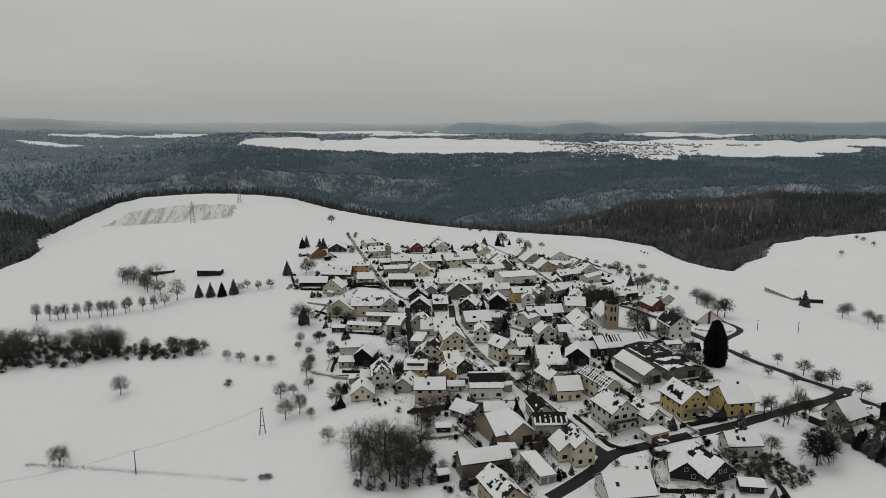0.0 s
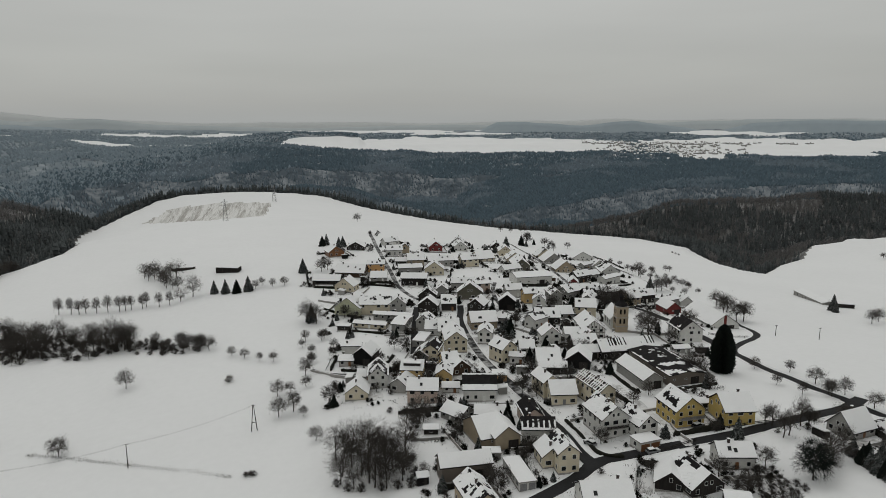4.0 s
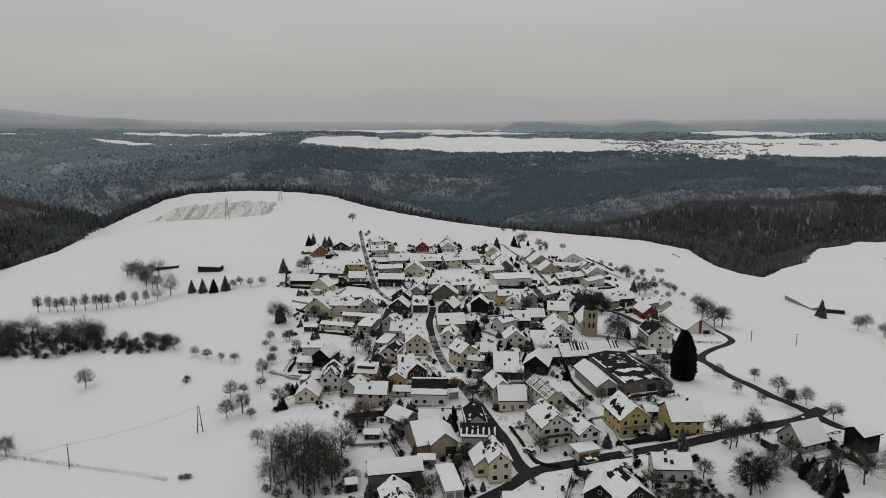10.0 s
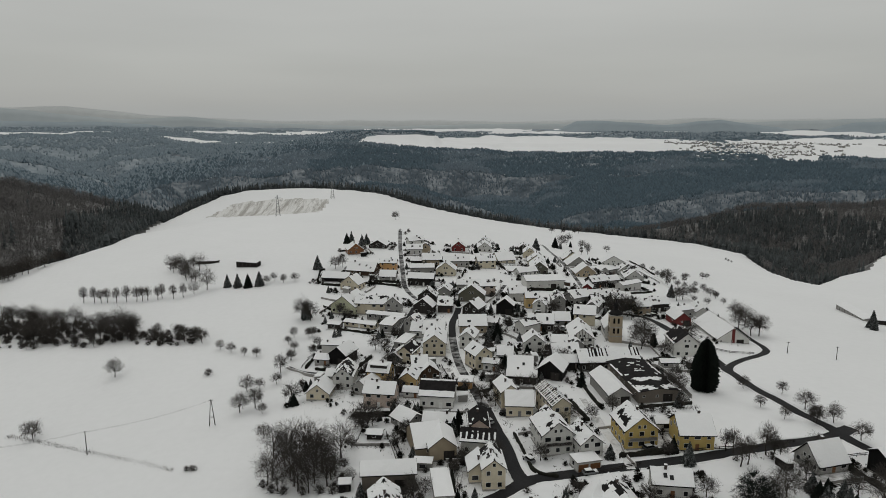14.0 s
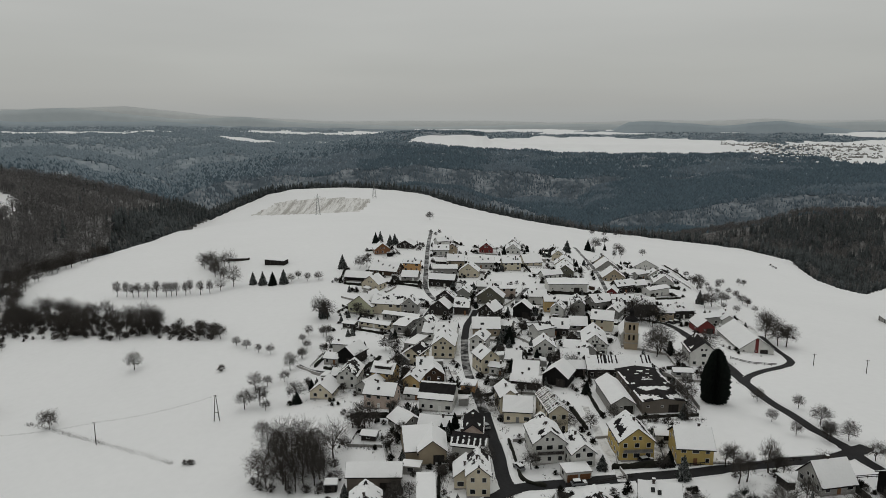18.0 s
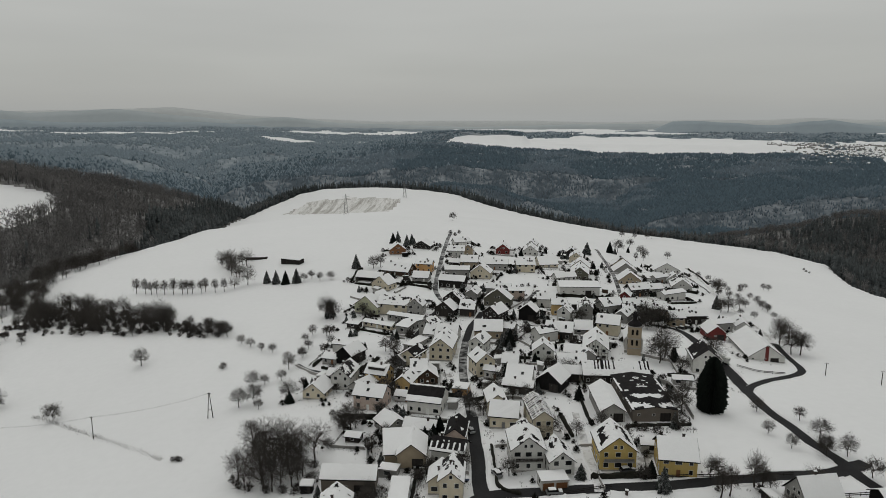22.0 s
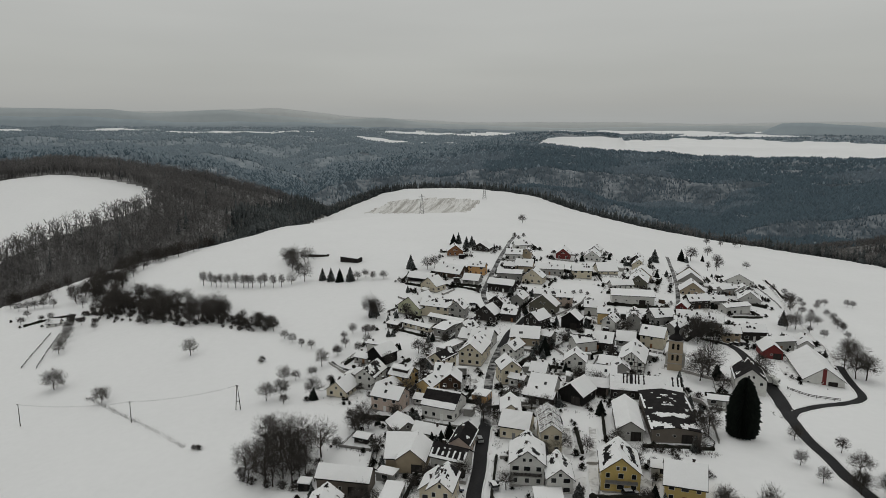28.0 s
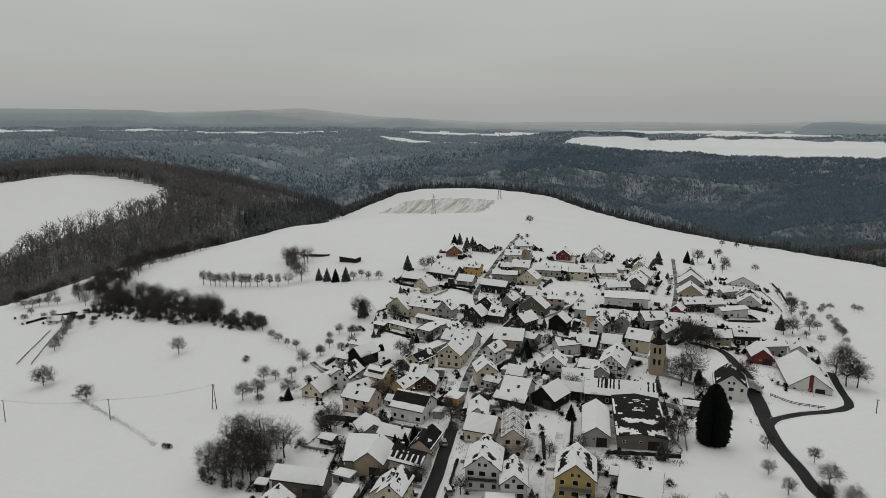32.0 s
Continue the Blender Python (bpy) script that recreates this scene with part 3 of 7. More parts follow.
def shared(fn):
    """Builds a mesh once and gives it again for the same arguments."""
    kept = {}

    def get(*key):
        if key not in kept:
            bm = bmesh.new()
            name, mats = fn(bm, *key)
            me = bpy.data.meshes.new(name)
            bm.to_mesh(me)
            bm.free()
            for m in mats:
                me.materials.append(m)
            kept[key] = me
        return kept[key]
    return get


@shared
def frame_mesh(bm, w, h):
    t = 0.07
    rings = []
    for yy, out, inn in ((0.02, 0.0, t), (-0.06, 0.0, t)):
        for o in (out, inn):
            rings.append([bm.verts.new((sx * (w / 2 - o), yy, h / 2 + sz * (h / 2 - o))) for sx, sz in ((-1, -1), (1, -1), (1, 1), (-1, 1))])
    for a, b in ((2, 3), (0, 2), (3, 1)):
        for k in range(4):
            bm.faces.new((rings[a][k], rings[a][(k + 1) % 4], rings[b][(k + 1) % 4], rings[b][k]))
    return "window_frame", [WHITE_PAINT]


@shared
def pane_mesh(bm, w, h):
    box(bm, -w / 2 + 0.06, w / 2 - 0.06, -0.025, -0.004, 0.06, h - 0.06)
    return "pane", [GLASS]


@shared
def door_mesh(bm, w, h, kind):
    n = max(2, int(h / 0.55))
    edge = []
    for k in range(n):
        z0, z1 = h * k / n, h * (k + 1) / n
        edge += [(-0.035, z0), (-0.07, z0 + 0.04), (-0.07, z1 - 0.04), (-0.035, z1)]
    left = [bm.verts.new((-w / 2, yy, zz)) for yy, zz in edge]
    right = [bm.verts.new((w / 2, yy, zz)) for yy, zz in edge]
    for k in range(len(edge) - 1):
        bm.faces.new((left[k], right[k], right[k + 1], left[k + 1]))
    back = [bm.verts.new(p) for p in ((-w / 2, 0.02, 0), (w / 2, 0.02, 0), (w / 2, 0.02, h), (-w / 2, 0.02, h))]
    bm.faces.new((left[-1], right[-1], back[2], back[3]))
    bm.faces.new([back[0]] + left + [back[3]])
    bm.faces.new([back[1]] + right + [back[2]])
    return "door", [{"brown": BROWN_DOOR, "grey": GREY_METAL, "white": WHITE_PAINT, "dark": WALLS["dark"], "red": WALLS["red"]}[kind]]


@shared
def chimney_mesh(bm, h):
    box(bm, -0.3, 0.3, -0.25, 0.25, 0, h)
    box(bm, -0.42, 0.42, -0.37, 0.37, h, h + 0.1)
    box(bm, -0.2, 0.2, -0.16, 0.16, h + 0.1, h + 0.32)
    return "chimney", [BRICK]


@shared
def skylight_mesh(bm):
    box(bm, -0.45, 0.45, -0.6, 0.6, -0.05, 0.1)
    return "skylight", [GLASS]


@shared
def cap_mesh(bm):
    box(bm, -0.4, 0.4, -0.35, 0.35, 0.0, 0.1)
    return "snow_cap", [SNOW_ROOF]


@shared
def far_window_mesh(bm, w, h):
    a = [bm.verts.new(p) for p in ((-w / 2, -0.05, 0), (w / 2, -0.05, 0), (w / 2, -0.05, h), (-w / 2, -0.05, h))]
    b = [bm.verts.new(p) for p in ((-w / 2 + 0.08, -0.03, 0.08), (w / 2 - 0.08, -0.03, 0.08), (w / 2 - 0.08, -0.03, h - 0.08), (-w / 2 + 0.08, -0.03, h - 0.08))]
    c = [bm.verts.new((v.co.x, 0.02, v.co.z)) for v in a]
    for k in range(4):
        bm.faces.new((a[k], a[(k + 1) % 4], b[(k + 1) % 4], b[k]))
        bm.faces.new((c[k], c[(k + 1) % 4], a[(k + 1) % 4], a[k]))
    bm.faces.new(b).material_index = 1
    return "window", [WHITE_PAINT, GLASS]


def put(name, me, parent, m):
    ob = new(name, me)
    ob.parent = parent
    ob.matrix_basis = m
    return ob


def snow_kept(kind, u, v, rng, seed):
    """Whether the snow still lies at a spot of the roof; u along the ridge, v from eaves (0) to ridge (1)."""
    w = 0.5 + 0.75 * noise.noise(Vector((u * 0.28 + seed * 7.3, v * 1.9, seed * 1.1))) + 0.3 * noise.noise(Vector((u * 1.1, v * 5.0, seed * 3.7))) + rng.uniform(-0.05, 0.05)
    if kind == "patchy":
        return not (w > 0.72 and v > 0.2) and not (v > 0.85 and w > 0.58)
    if kind == "bare":
        return w < 0.16 or v < 0.05
    if kind == "baresnow":
        return w < 0.26 or (v < 0.10 and w < 0.5)
    if kind == "solar":
        return v < 0.36 or v > 0.93
    if kind == "stripes":
        return v < 0.18 or (u % 1.5) < 0.55 and v < 0.5 + 0.4 * rng.random()
    if kind == "lattice":
        return (u % 1.2) < 0.5 or (v * 9) % 2 < 0.55 and rng.random() < 0.75
    if kind == "tiles":
        return not (v > 0.45 and 0.3 < (u / 15) % 1 < 0.75 and (u % 0.9) < 0.4)
    return True


def snow_sheet(L, W, he, hr, over, kind, seed, side):
    """Snow lying on one slope, as thick cells with broken edges where it has slid or melted."""
    rng = random.Random(seed * 2 + (side > 0))
    bm = bmesh.new()
    slope = (hr - he) / (W / 2)
    plain = kind in ("snow", "dormer", "gap")
    nx, ny = (max(4, int(L / 1.6)), 4) if plain else (max(8, int((L + 2 * over) / 0.55)), 12)
    half = W / 2 + over - 0.07
    th = 0.17

    def top(i, j):
        x = (L / 2 + over - 0.06) * (2 * i / nx - 1)
        y = half * (1 - j / ny)
        z = hr - slope * y + th + 0.05 * math.sin(x * 1.3 + seed) * math.sin(y * 1.9 + seed)
        if j == 0:
            z -= 0.02
            y -= 0.05 * rng.random()
        return (x + (0.12 * rng.uniform(-1, 1) if not plain and 0 < i < nx else 0), side * (y + (0.1 * rng.uniform(-1, 1) if not plain and 0 < j < ny else 0)), z + 0.16)
    grid = [[bm.verts.new(top(i, j)) for j in range(ny + 1)] for i in range(nx + 1)]
    has = [[snow_kept("snow" if plain else kind, (i + 0.5) / nx * L, (j + 0.5) / ny, rng, seed) for j in range(ny)] for i in range(nx)]
    for i in range(nx):
        for j in range(ny):
            if has[i][j]:
                q = [grid[i][j], grid[i + 1][j], grid[i + 1][j + 1], grid[i][j + 1]]
                bm.faces.new(q if side < 0 else q[::-1])
    rim = [e for e in bm.edges if len(e.link_faces) == 1]
    low = {}
    for e in rim:
        for v in e.verts:
            if v not in low:
                low[v] = bm.verts.new((v.co.x, v.co.y, v.co.z - th + 0.02))
    for e in rim:
        a, b = e.verts
        lf = e.link_loops[0]
        if lf.vert is a:
            a, b = b, a
        bm.faces.new((a, b, low[b], low[a]))
    for v in [v for v in bm.verts if not v.link_faces]:
        bm.verts.remove(v)
    return bm


HOUSE_WORDS = {
    "white": "white-plastered", "cream": "cream-plastered", "yellow": "yellow-plastered", "ochre": "ochre-plastered", "orange": "orange-plastered", "tan": "tan-plastered",
    "pink": "pale rose-plastered", "grey": "grey-rendered", "green": "pale green-plastered", "olive": "dark olive-rendered", "red": "dark red", "taupe": "taupe-rendered",
    "brown": "brown-boarded", "wood": "warm brown timber", "dark": "dark-boarded", "black": "black-boarded"}
ROOF_WORDS = {"snow": "snow-covered roof", "patchy": "roof of patchy snow over dark tiles", "bare": "dark, mostly bare tiled roof", "baresnow": "dark roof with scraps of snow",
              "solar": "half-bare dark roof", "stripes": "roof of dark tiles and snow stripes", "lattice": "tiled roof with a lattice of snow", "tiles": "snowy roof with bare tile rows",
              "flat": "flat snow-covered roof", "dormer": "snowy roof and a wide dormer", "gap": "snowy roof"}
houses_made = 0


def house(x, y, rot, L, W, he, hr, wall, roof, floors=None, barn=False, stripe=False, beams=False, doors=None, balcony=False, name="house"):
    """One building: ridge along its own x, L long and W wide, eaves at he and ridge at hr above the ground."""
    global houses_made
    houses_made += 1
    seed = houses_made
    rng = random.Random(seed)
    z0 = min(gz(x + dx, y + dy) for dx in (-3, 0, 3) for dy in (-3, 0, 3)) + 0.2
    root = new(name)
    root.matrix_world = pose(x, y, z0, 0, 0, rot)
    tagged(root, HOUSE_WORDS[wall] + " " + ("barn" if barn else "garage" if doors else "house") + " under a " + ROOF_WORDS[roof], "barn" if barn else "garage" if doors else "house", "village buildings")
    wm = WALLS[wall]
    a, b = L / 2, W / 2
    # walls with gables, set on a low plinth
    bm = bmesh.new()
    lo = -2.0
    if roof == "flat":
        box(bm, -a, a, -b, b, lo, he)
    else:
        v = [bm.verts.new(p) for p in ((-a, -b, lo), (a, -b, lo), (a, b, lo), (-a, b, lo), (-a, -b, he), (a, -b, he), (a, b, he), (-a, b, he), (-a, 0, hr), (a, 0, hr))]
        for f in ((0, 1, 5, 4), (2, 3, 7, 6), (1, 2, 6, 9, 5), (3, 0, 4, 8, 7), (4, 5, 9, 8), (6, 7, 8, 9)):
            bm.faces.new([v[i] for i in f])
    body = part("wall", bm, wm, root)
    bm = bmesh.new()
    box(bm, -a - 0.03, a + 0.03, -b - 0.03, b + 0.03, lo, 0.35)
    part("plinth", bm, CONCRETE, root)
    over = 0.55
    if roof == "flat":
        bm = bmesh.new()
        box(bm, -a - 0.25, a + 0.25, -b - 0.25, b + 0.25, he, hr)
        top = part("roof", bm, CONCRETE, root)
        bm = bmesh.new()
        bmesh.ops.create_grid(bm, x_segments=6, y_segments=6, size=1)
        for w in bm.verts:
            edge = max(abs(w.co.x), abs(w.co.y)) > 0.99
            w.co = (w.co.x * (a + 0.2), w.co.y * (b + 0.2), hr + (0.02 if edge else 0.24))
        part("snow_cover", bm, SNOW_ROOF, top, "thick snow layer", True)
    else:
        slope = (hr - he) / b
        t = 0.20
        bm = bmesh.new()
        for side in (-1, 1):
            ze, zr = hr - slope * (b + over), hr
            pts = [(-a - over, side * (b + over), ze + 0.04), (a + over, side * (b + over), ze + 0.04), (a + over, 0, zr + 0.04), (-a - over, 0, zr + 0.04)]
            up = [bm.verts.new((p[0], p[1], p[2] + t)) for p in pts]
            dn = [bm.verts.new(p) for p in pts]
            if side > 0:
                up, dn = up[::-1], dn[::-1]
            bm.faces.new(up)
            bm.faces.new(dn[::-1])
            for i in range(4):
                bm.faces.new((up[i], dn[i], dn[(i + 1) % 4], up[(i + 1) % 4]))
        top = part("roof", bm, TILE, root)
        for side in (-1, 1):
            part("snow_cover", snow_sheet(L, W, he, hr, over, roof, seed, side), SNOW_ROOF, top, "broken snow layer" if roof not in ("snow", "gap", "dormer") else "thick snow layer")
        if not barn and roof in ("snow", "patchy") and he > 3 and hr - he > 1.8:
            for side in (-1, 1):
                for q in range(rng.randint(0, 3)):
                    u, v = rng.uniform(-0.36, 0.36) * L, b * rng.uniform(0.35, 0.7)
                    put("skylight", skylight_mesh(), top, pose(u, side * v, hr - slope * v + 0.36, -side * math.degrees(math.atan(slope))))
        if not barn and he > 2.5:
            cx, cy = rng.uniform(-0.3, 0.3) * L, rng.choice((-1, 1)) * rng.uniform(0.15, 0.6)
            h = 0.5 + slope * abs(cy) + 0.2
            put("chimney", chimney_mesh(round(h + 0.6, 1)), root, pose(cx, cy, hr - slope * abs(cy) - 0.5))
            put("snow_cap", cap_mesh(), root, pose(cx, cy, hr - slope * abs(cy) - 0.5 + round(h + 0.6, 1) + 0.33))
    # openings on the sides that can be seen from the south
    co, si = math.cos(radians(rot)), math.sin(radians(rot))
    faces = (((0, -b), 0, L, False), ((a, 0), 90, W, True), ((0, b), 180, L, False), ((-a, 0), 270, W, True))
    floors = floors or max(1, int((he + 0.4) / 2.5))
    near = y < 20
    for (fx, fy), turn, width, gable in faces:
        nx, ny = math.sin(radians(turn)), -math.cos(radians(turn))
        wx, wy = nx * co - ny * si, nx * si + ny * co
        if wy > 0.35:
            continue
        at = pose(fx, fy, 0, 0, 0, turn)
        front = wy < -0.6
        if doors and front:
            n = doors[1]
            for i in range(n):
                put("garage_door", door_mesh(round(min(2.9, width / n - 0.5), 1), 2.1, doors[0]), root, at @ pose((i + 0.5) / n * width - width / 2, -0.005, 0.1))
            continue
        if barn:
            if front:
                put("barn_door", door_mesh(min(3.2, width * 0.4), min(3.0, he - 0.4), "dark"), root, at @ pose(width * 0.22, -0.005, 0.1))
            for i in range(int(width / 4.5)):
                if rng.random() < 0.6:
                    win = put("window", frame_mesh(0.9, 0.7), root, at @ pose((i + 0.5) / int(width / 4.5) * width - width / 2 - 0.6, -0.005, min(he - 1.2, 2.2)))
                    put("pane", pane_mesh(0.9, 0.7), win, Matrix())
            continue
        n = max(1, int((width - 0.6) / (2.6 if near else 3.0)))
        for k in range(floors):
            z = 0.95 + k * (he + 0.3) / floors
            for i in range(n):
                if rng.random() < 0.12:
                    continue
                if k == 0 and i == n // 2 and front and not gable and n > 1:
                    put("door", door_mesh(1.0, 2.05, rng.choice(("brown", "grey", "white"))), root, at @ pose((i + 0.5) / n * width - width / 2, -0.005, 0.1))
                    continue
                w, h = rng.choice(((1.2, 1.4), (1.4, 1.4), (1.1, 1.35), (1.8, 1.4)))
                if h + z > he + 0.2:
                    h = 1.0 if z + 1.0 < he + 0.1 or gable else 0.7
                spot = at @ pose((i + 0.5) / n * width - width / 2, -0.005, z)
                if not near:
                    put("window", far_window_mesh(w, h), root, spot)
                    continue
                win = put("window", frame_mesh(w, h), root, spot)
                put("pane", pane_mesh(w, h), win, Matrix())
        if gable and roof != "flat" and hr - he > 2.2:
            for off in ((-0.8, 0.8) if hr - he > 3.4 else (0,)):
                win = put("window", frame_mesh(0.9, 1.1), root, at @ pose(off, -0.005, he + 0.45))
                put("pane", pane_mesh(0.9, 1.1), win, Matrix())
        if balcony and front and gable:
            for k in range(1, floors):
                z = 0.1 + k * (he + 0.3) / floors
                bm = bmesh.new()
                box(bm, -width * 0.40, width * 0.42, -1.3, 0, z - 0.16, z)
                bal = part("balcony", bm, CONCRETE, root)
                bal.matrix_basis = at
                bm = bmesh.new()
                for q in range(5):
                    box(bm, -width * 0.40, width * 0.42, -1.3, -1.24, z + 0.12 + q * 0.18, z + 0.24 + q * 0.18)
                part("railing", bm, WALLS["dark"] if wall != "yellow" else GREY_METAL, bal)
    if beams:
        bm = bmesh.new()
        for (fx, fy), turn, width, gable in faces[:2] + faces[3:]:
            m = pose(fx, fy, 0, 0, 0, turn)
            n = max(3, int(width / 1.1))
            first = len(bm.verts)
            for i in range(n + 1):
                xx = -width / 2 + width * i / n
                ztop = he if not gable else he + (hr - he) * (1 - abs(xx) / (width / 2 + 0.01))
                box(bm, xx - 0.09, xx + 0.09, -0.03, 0.0, 0.3, ztop)
            for zz in (0.4, he * 0.36, he * 0.68, he):
                box(bm, -width / 2, width / 2, -0.035, -0.001, zz - 0.09, zz + 0.09)
            bm.verts.ensure_lookup_table()
            bmesh.ops.transform(bm, matrix=m, verts=bm.verts[first:])
        part("timber_frame", bm, TIMBER, root, "dark oak beams")
    if stripe:
        bm = bmesh.new()
        box(bm, -a - 0.05, -a - 0.01, -0.7, 0.7, 0, hr - 0.4)
        part("red_panel", bm, WALLS["red"], root, "tall dark red panel")
    if roof == "dormer":
        side = -1 if co > 0 else 1
        bm = bmesh.new()
        yb = side * b * 0.72
        box(bm, -a * 0.8, a * 0.8, min(yb, side * 0.3), max(yb, side * 0.3), he, hr - 0.4)
        dorm = part("dormer", bm, WALLS["dark"], root, "wide dark dormer")
        bm = bmesh.new()
        y2 = side * b * 0.85
        box(bm, -a * 0.85, a * 0.85, min(y2, 0), max(y2, 0), hr - 0.4, hr - 0.12)
        part("snow_cover", bm, SNOW_ROOF, dorm, "snow layer")
    return root


SPECIAL = {"hall": ("white", dict(barn=True)), "barn": ("grey", dict(barn=True)), "timber": ("white", dict(beams=True)), "timberblack": ("black", dict(barn=True)), "redbarn": ("red", dict(barn=True)),
           "whitehall": ("white", dict(barn=True, stripe=True)), "darkbarn": ("taupe", dict(barn=True)), "brownbarn": ("tan", dict(barn=True)), "garage": ("white", dict(doors=("grey", 2))), "garage2": ("white", dict(doors=("brown", 2))),
           "white3": ("white", dict(balcony=True)), "yellow1": ("yellow", dict(balcony=True)), "yellow2": ("yellow", {}), "chalet": ("dark", {}), "wood_brown": ("wood", {}),
           "taupe": ("taupe", dict(barn=True)), "dark": ("dark", {}), "black": ("black", dict(barn=True))}


PLOTS = []


def building(x, y, rot, L, W, he, hr, wall, roof):
    base, more = SPECIAL.get(wall, (wall, {}))
    PLOTS.append((x, y, rot, L, W))
    return house(x, y, rot, L, W, he, hr, base, roof, **more)


building(-47.6, 184.7, 105, 10.2, 10.6, 3.2, 7.2, "wood_brown", "snow")
building(-31.6, 204.8, 80, 10.8, 12.4, 2.3, 5.8, "dark", "snow")
building(-38.3, 130.0, 161, 17.4, 11.1, 3.1, 7.2, "brown", "snow")
building(-23.2, 135.1, 172, 10.0, 6.1, 5.3, 7.2, "orange", "snow")
building(-53.1, 117.7, 167, 15.8, 7.6, 2.4, 5.0, "black", "snow")
building(-42.5, 100.8, 65, 8.5, 11.1, 3.5, 7.7, "cream", "snow")
building(-41.1, 63.2, 68, 16.3, 13.3, 4.1, 9.0, "green", "snow")
building(-29.7, 58.5, 170, 15.3, 8.8, 5.6, 8.6, "cream", "patchy")
building(-18.7, 55.6, 81, 6.9, 7.9, 5.5, 8.6, "grey", "patchy")
building(-22.9, 117.0, 171, 9.2, 8.4, 2.2, 5.0, "grey", "snow")
building(-5.9, 221.0, 25, 11.9, 6.7, 3.1, 5.4, "white", "snow")
building(-6.8, 184.9, 1, 10.5, 8.2, 3.6, 6.3, "white", "snow")
building(1.1, 188.6, 85, 6.0, 6.1, 4.6, 6.8, "tan", "patchy")
building(3.5, 152.2, 177, 10.4, 9.9, 3.9, 7.2, "tan", "snow")
building(-5.6, 153.1, 170, 6.7, 5.2, 2.7, 4.5, "dark", "snow")
building(-2.9, 129.9, 180, 14.2, 6.1, 4.2, 5.9, "grey", "snow")
building(-3.8, 103.3, 167, 14.5, 6.5, 4.5, 6.8, "dark", "snow")
building(-1.2, 69.5, 77, 6.3, 9.3, 4.1, 7.7, "dark", "patchy")
building(-3.4, 52.6, 71, 7.1, 9.8, 4.0, 7.7, "dark", "snow")
building(24.8, 203.9, 88, 13.5, 9.4, 3.6, 7.2, "red", "snow")
building(46.4, 224.6, 76, 9.4, 6.9, 5.0, 7.7, "white", "snow")
building(44.4, 209.2, 85, 13.4, 10.1, 3.4, 7.2, "white", "snow")
building(19.2, 148.6, 1, 16.2, 7.1, 3.9, 6.3, "grey", "snow")
building(38.1, 148.9, 8, 11.4, 7.4, 5.1, 7.7, "cream", "snow")
building(52.6, 170.4, 14, 12.0, 13.4, 2.2, 6.3, "cream", "snow")
building(11.7, 126.2, 80, 8.4, 11.6, 3.8, 8.1, "cream", "snow")
building(60.7, 129.8, 22, 12.7, 5.9, 2.9, 5.0, "white", "snow")
building(65.6, 103.0, 2, 21.5, 14.5, 5.0, 6.4, "hall", "snow")
building(21.8, 90.0, 176, 12.6, 6.1, 4.2, 6.3, "grey", "patchy")
building(31.2, 83.1, 3, 8.1, 6.1, 4.9, 5.9, "pink", "snow")
building(21.9, 71.2, 78, 7.3, 13.5, 4.0, 9.0, "olive", "snow")
building(20.5, 45.9, 61, 9.8, 8.1, 5.0, 8.1, "dark", "snow")
building(36.4, 49.0, 73, 6.2, 8.4, 4.9, 8.1, "black", "snow")
building(46.0, 72.4, 180, 8.8, 6.8, 4.4, 6.8, "timber", "snow")
building(51.4, 59.9, 1, 6.9, 6.1, 5.7, 7.7, "ochre", "snow")
building(53.7, 50.1, 70, 6.2, 6.3, 4.7, 7.2, "white", "snow")
building(64.4, 58.4, 86, 12.1, 6.1, 5.8, 8.1, "grey", "patchy")
building(77.5, 71.0, 14, 10.6, 8.3, 4.0, 6.8, "grey", "snow")
building(8.5, 81.3, 78, 9.8, 6.1, 4.1, 6.3, "grey", "snow")
building(7.2, 55.1, 172, 7.1, 10.1, 3.9, 7.2, "dark", "patchy")
building(91.3, 77.0, 1, 11.6, 8.1, 3.1, 5.9, "grey", "snow")
building(86.0, 63.6, 178, 5.9, 9.2, 3.3, 6.3, "dark", "patchy")
building(101.0, 70.9, 174, 9.3, 8.0, 3.6, 6.3, "grey", "snow")
building(116.5, 60.1, 8, 10.1, 7.2, 4.3, 6.8, "dark", "snow")
building(71.6, 145.7, 83, 18.6, 10.5, 3.7, 7.7, "olive", "snow")
building(74.6, 168.6, 81, 12.4, 11.5, 3.4, 7.7, "cream", "snow")
building(75.0, 195.8, 81, 12.9, 8.8, 4.3, 7.7, "cream", "snow")
building(74.5, 219.6, 81, 12.8, 6.3, 4.7, 7.2, "dark", "snow")
building(105.5, 196.7, 89, 9.5, 13.8, 2.6, 7.7, "cream", "patchy")
building(103.9, 175.5, 88, 12.9, 14.8, 2.3, 7.7, "grey", "snow")
building(100.8, 142.8, 88, 11.3, 13.4, 2.7, 7.7, "tan", "snow")
building(98.8, 108.2, 24, 11.6, 6.7, 4.6, 7.2, "dark", "snow")
building(137.4, 204.6, 89, 9.0, 18.1, 2.3, 7.3, "white", "snow")
building(132.2, 160.8, 87, 7.8, 9.7, 3.5, 7.2, "white", "snow")
building(132.0, 143.3, 82, 15.7, 11.6, 3.3, 7.7, "white", "patchy")
building(123.0, 158.4, 35, 11.6, 4.3, 3.8, 5.0, "grey", "snow")
building(117.8, 108.5, 30, 15.3, 6.1, 4.3, 5.4, "white", "snow")
building(109.9, 119.3, 22, 9.8, 6.4, 3.2, 5.4, "grey", "snow")
building(91.6, 100.8, 71, 9.8, 5.4, 2.3, 4.5, "red", "snow")
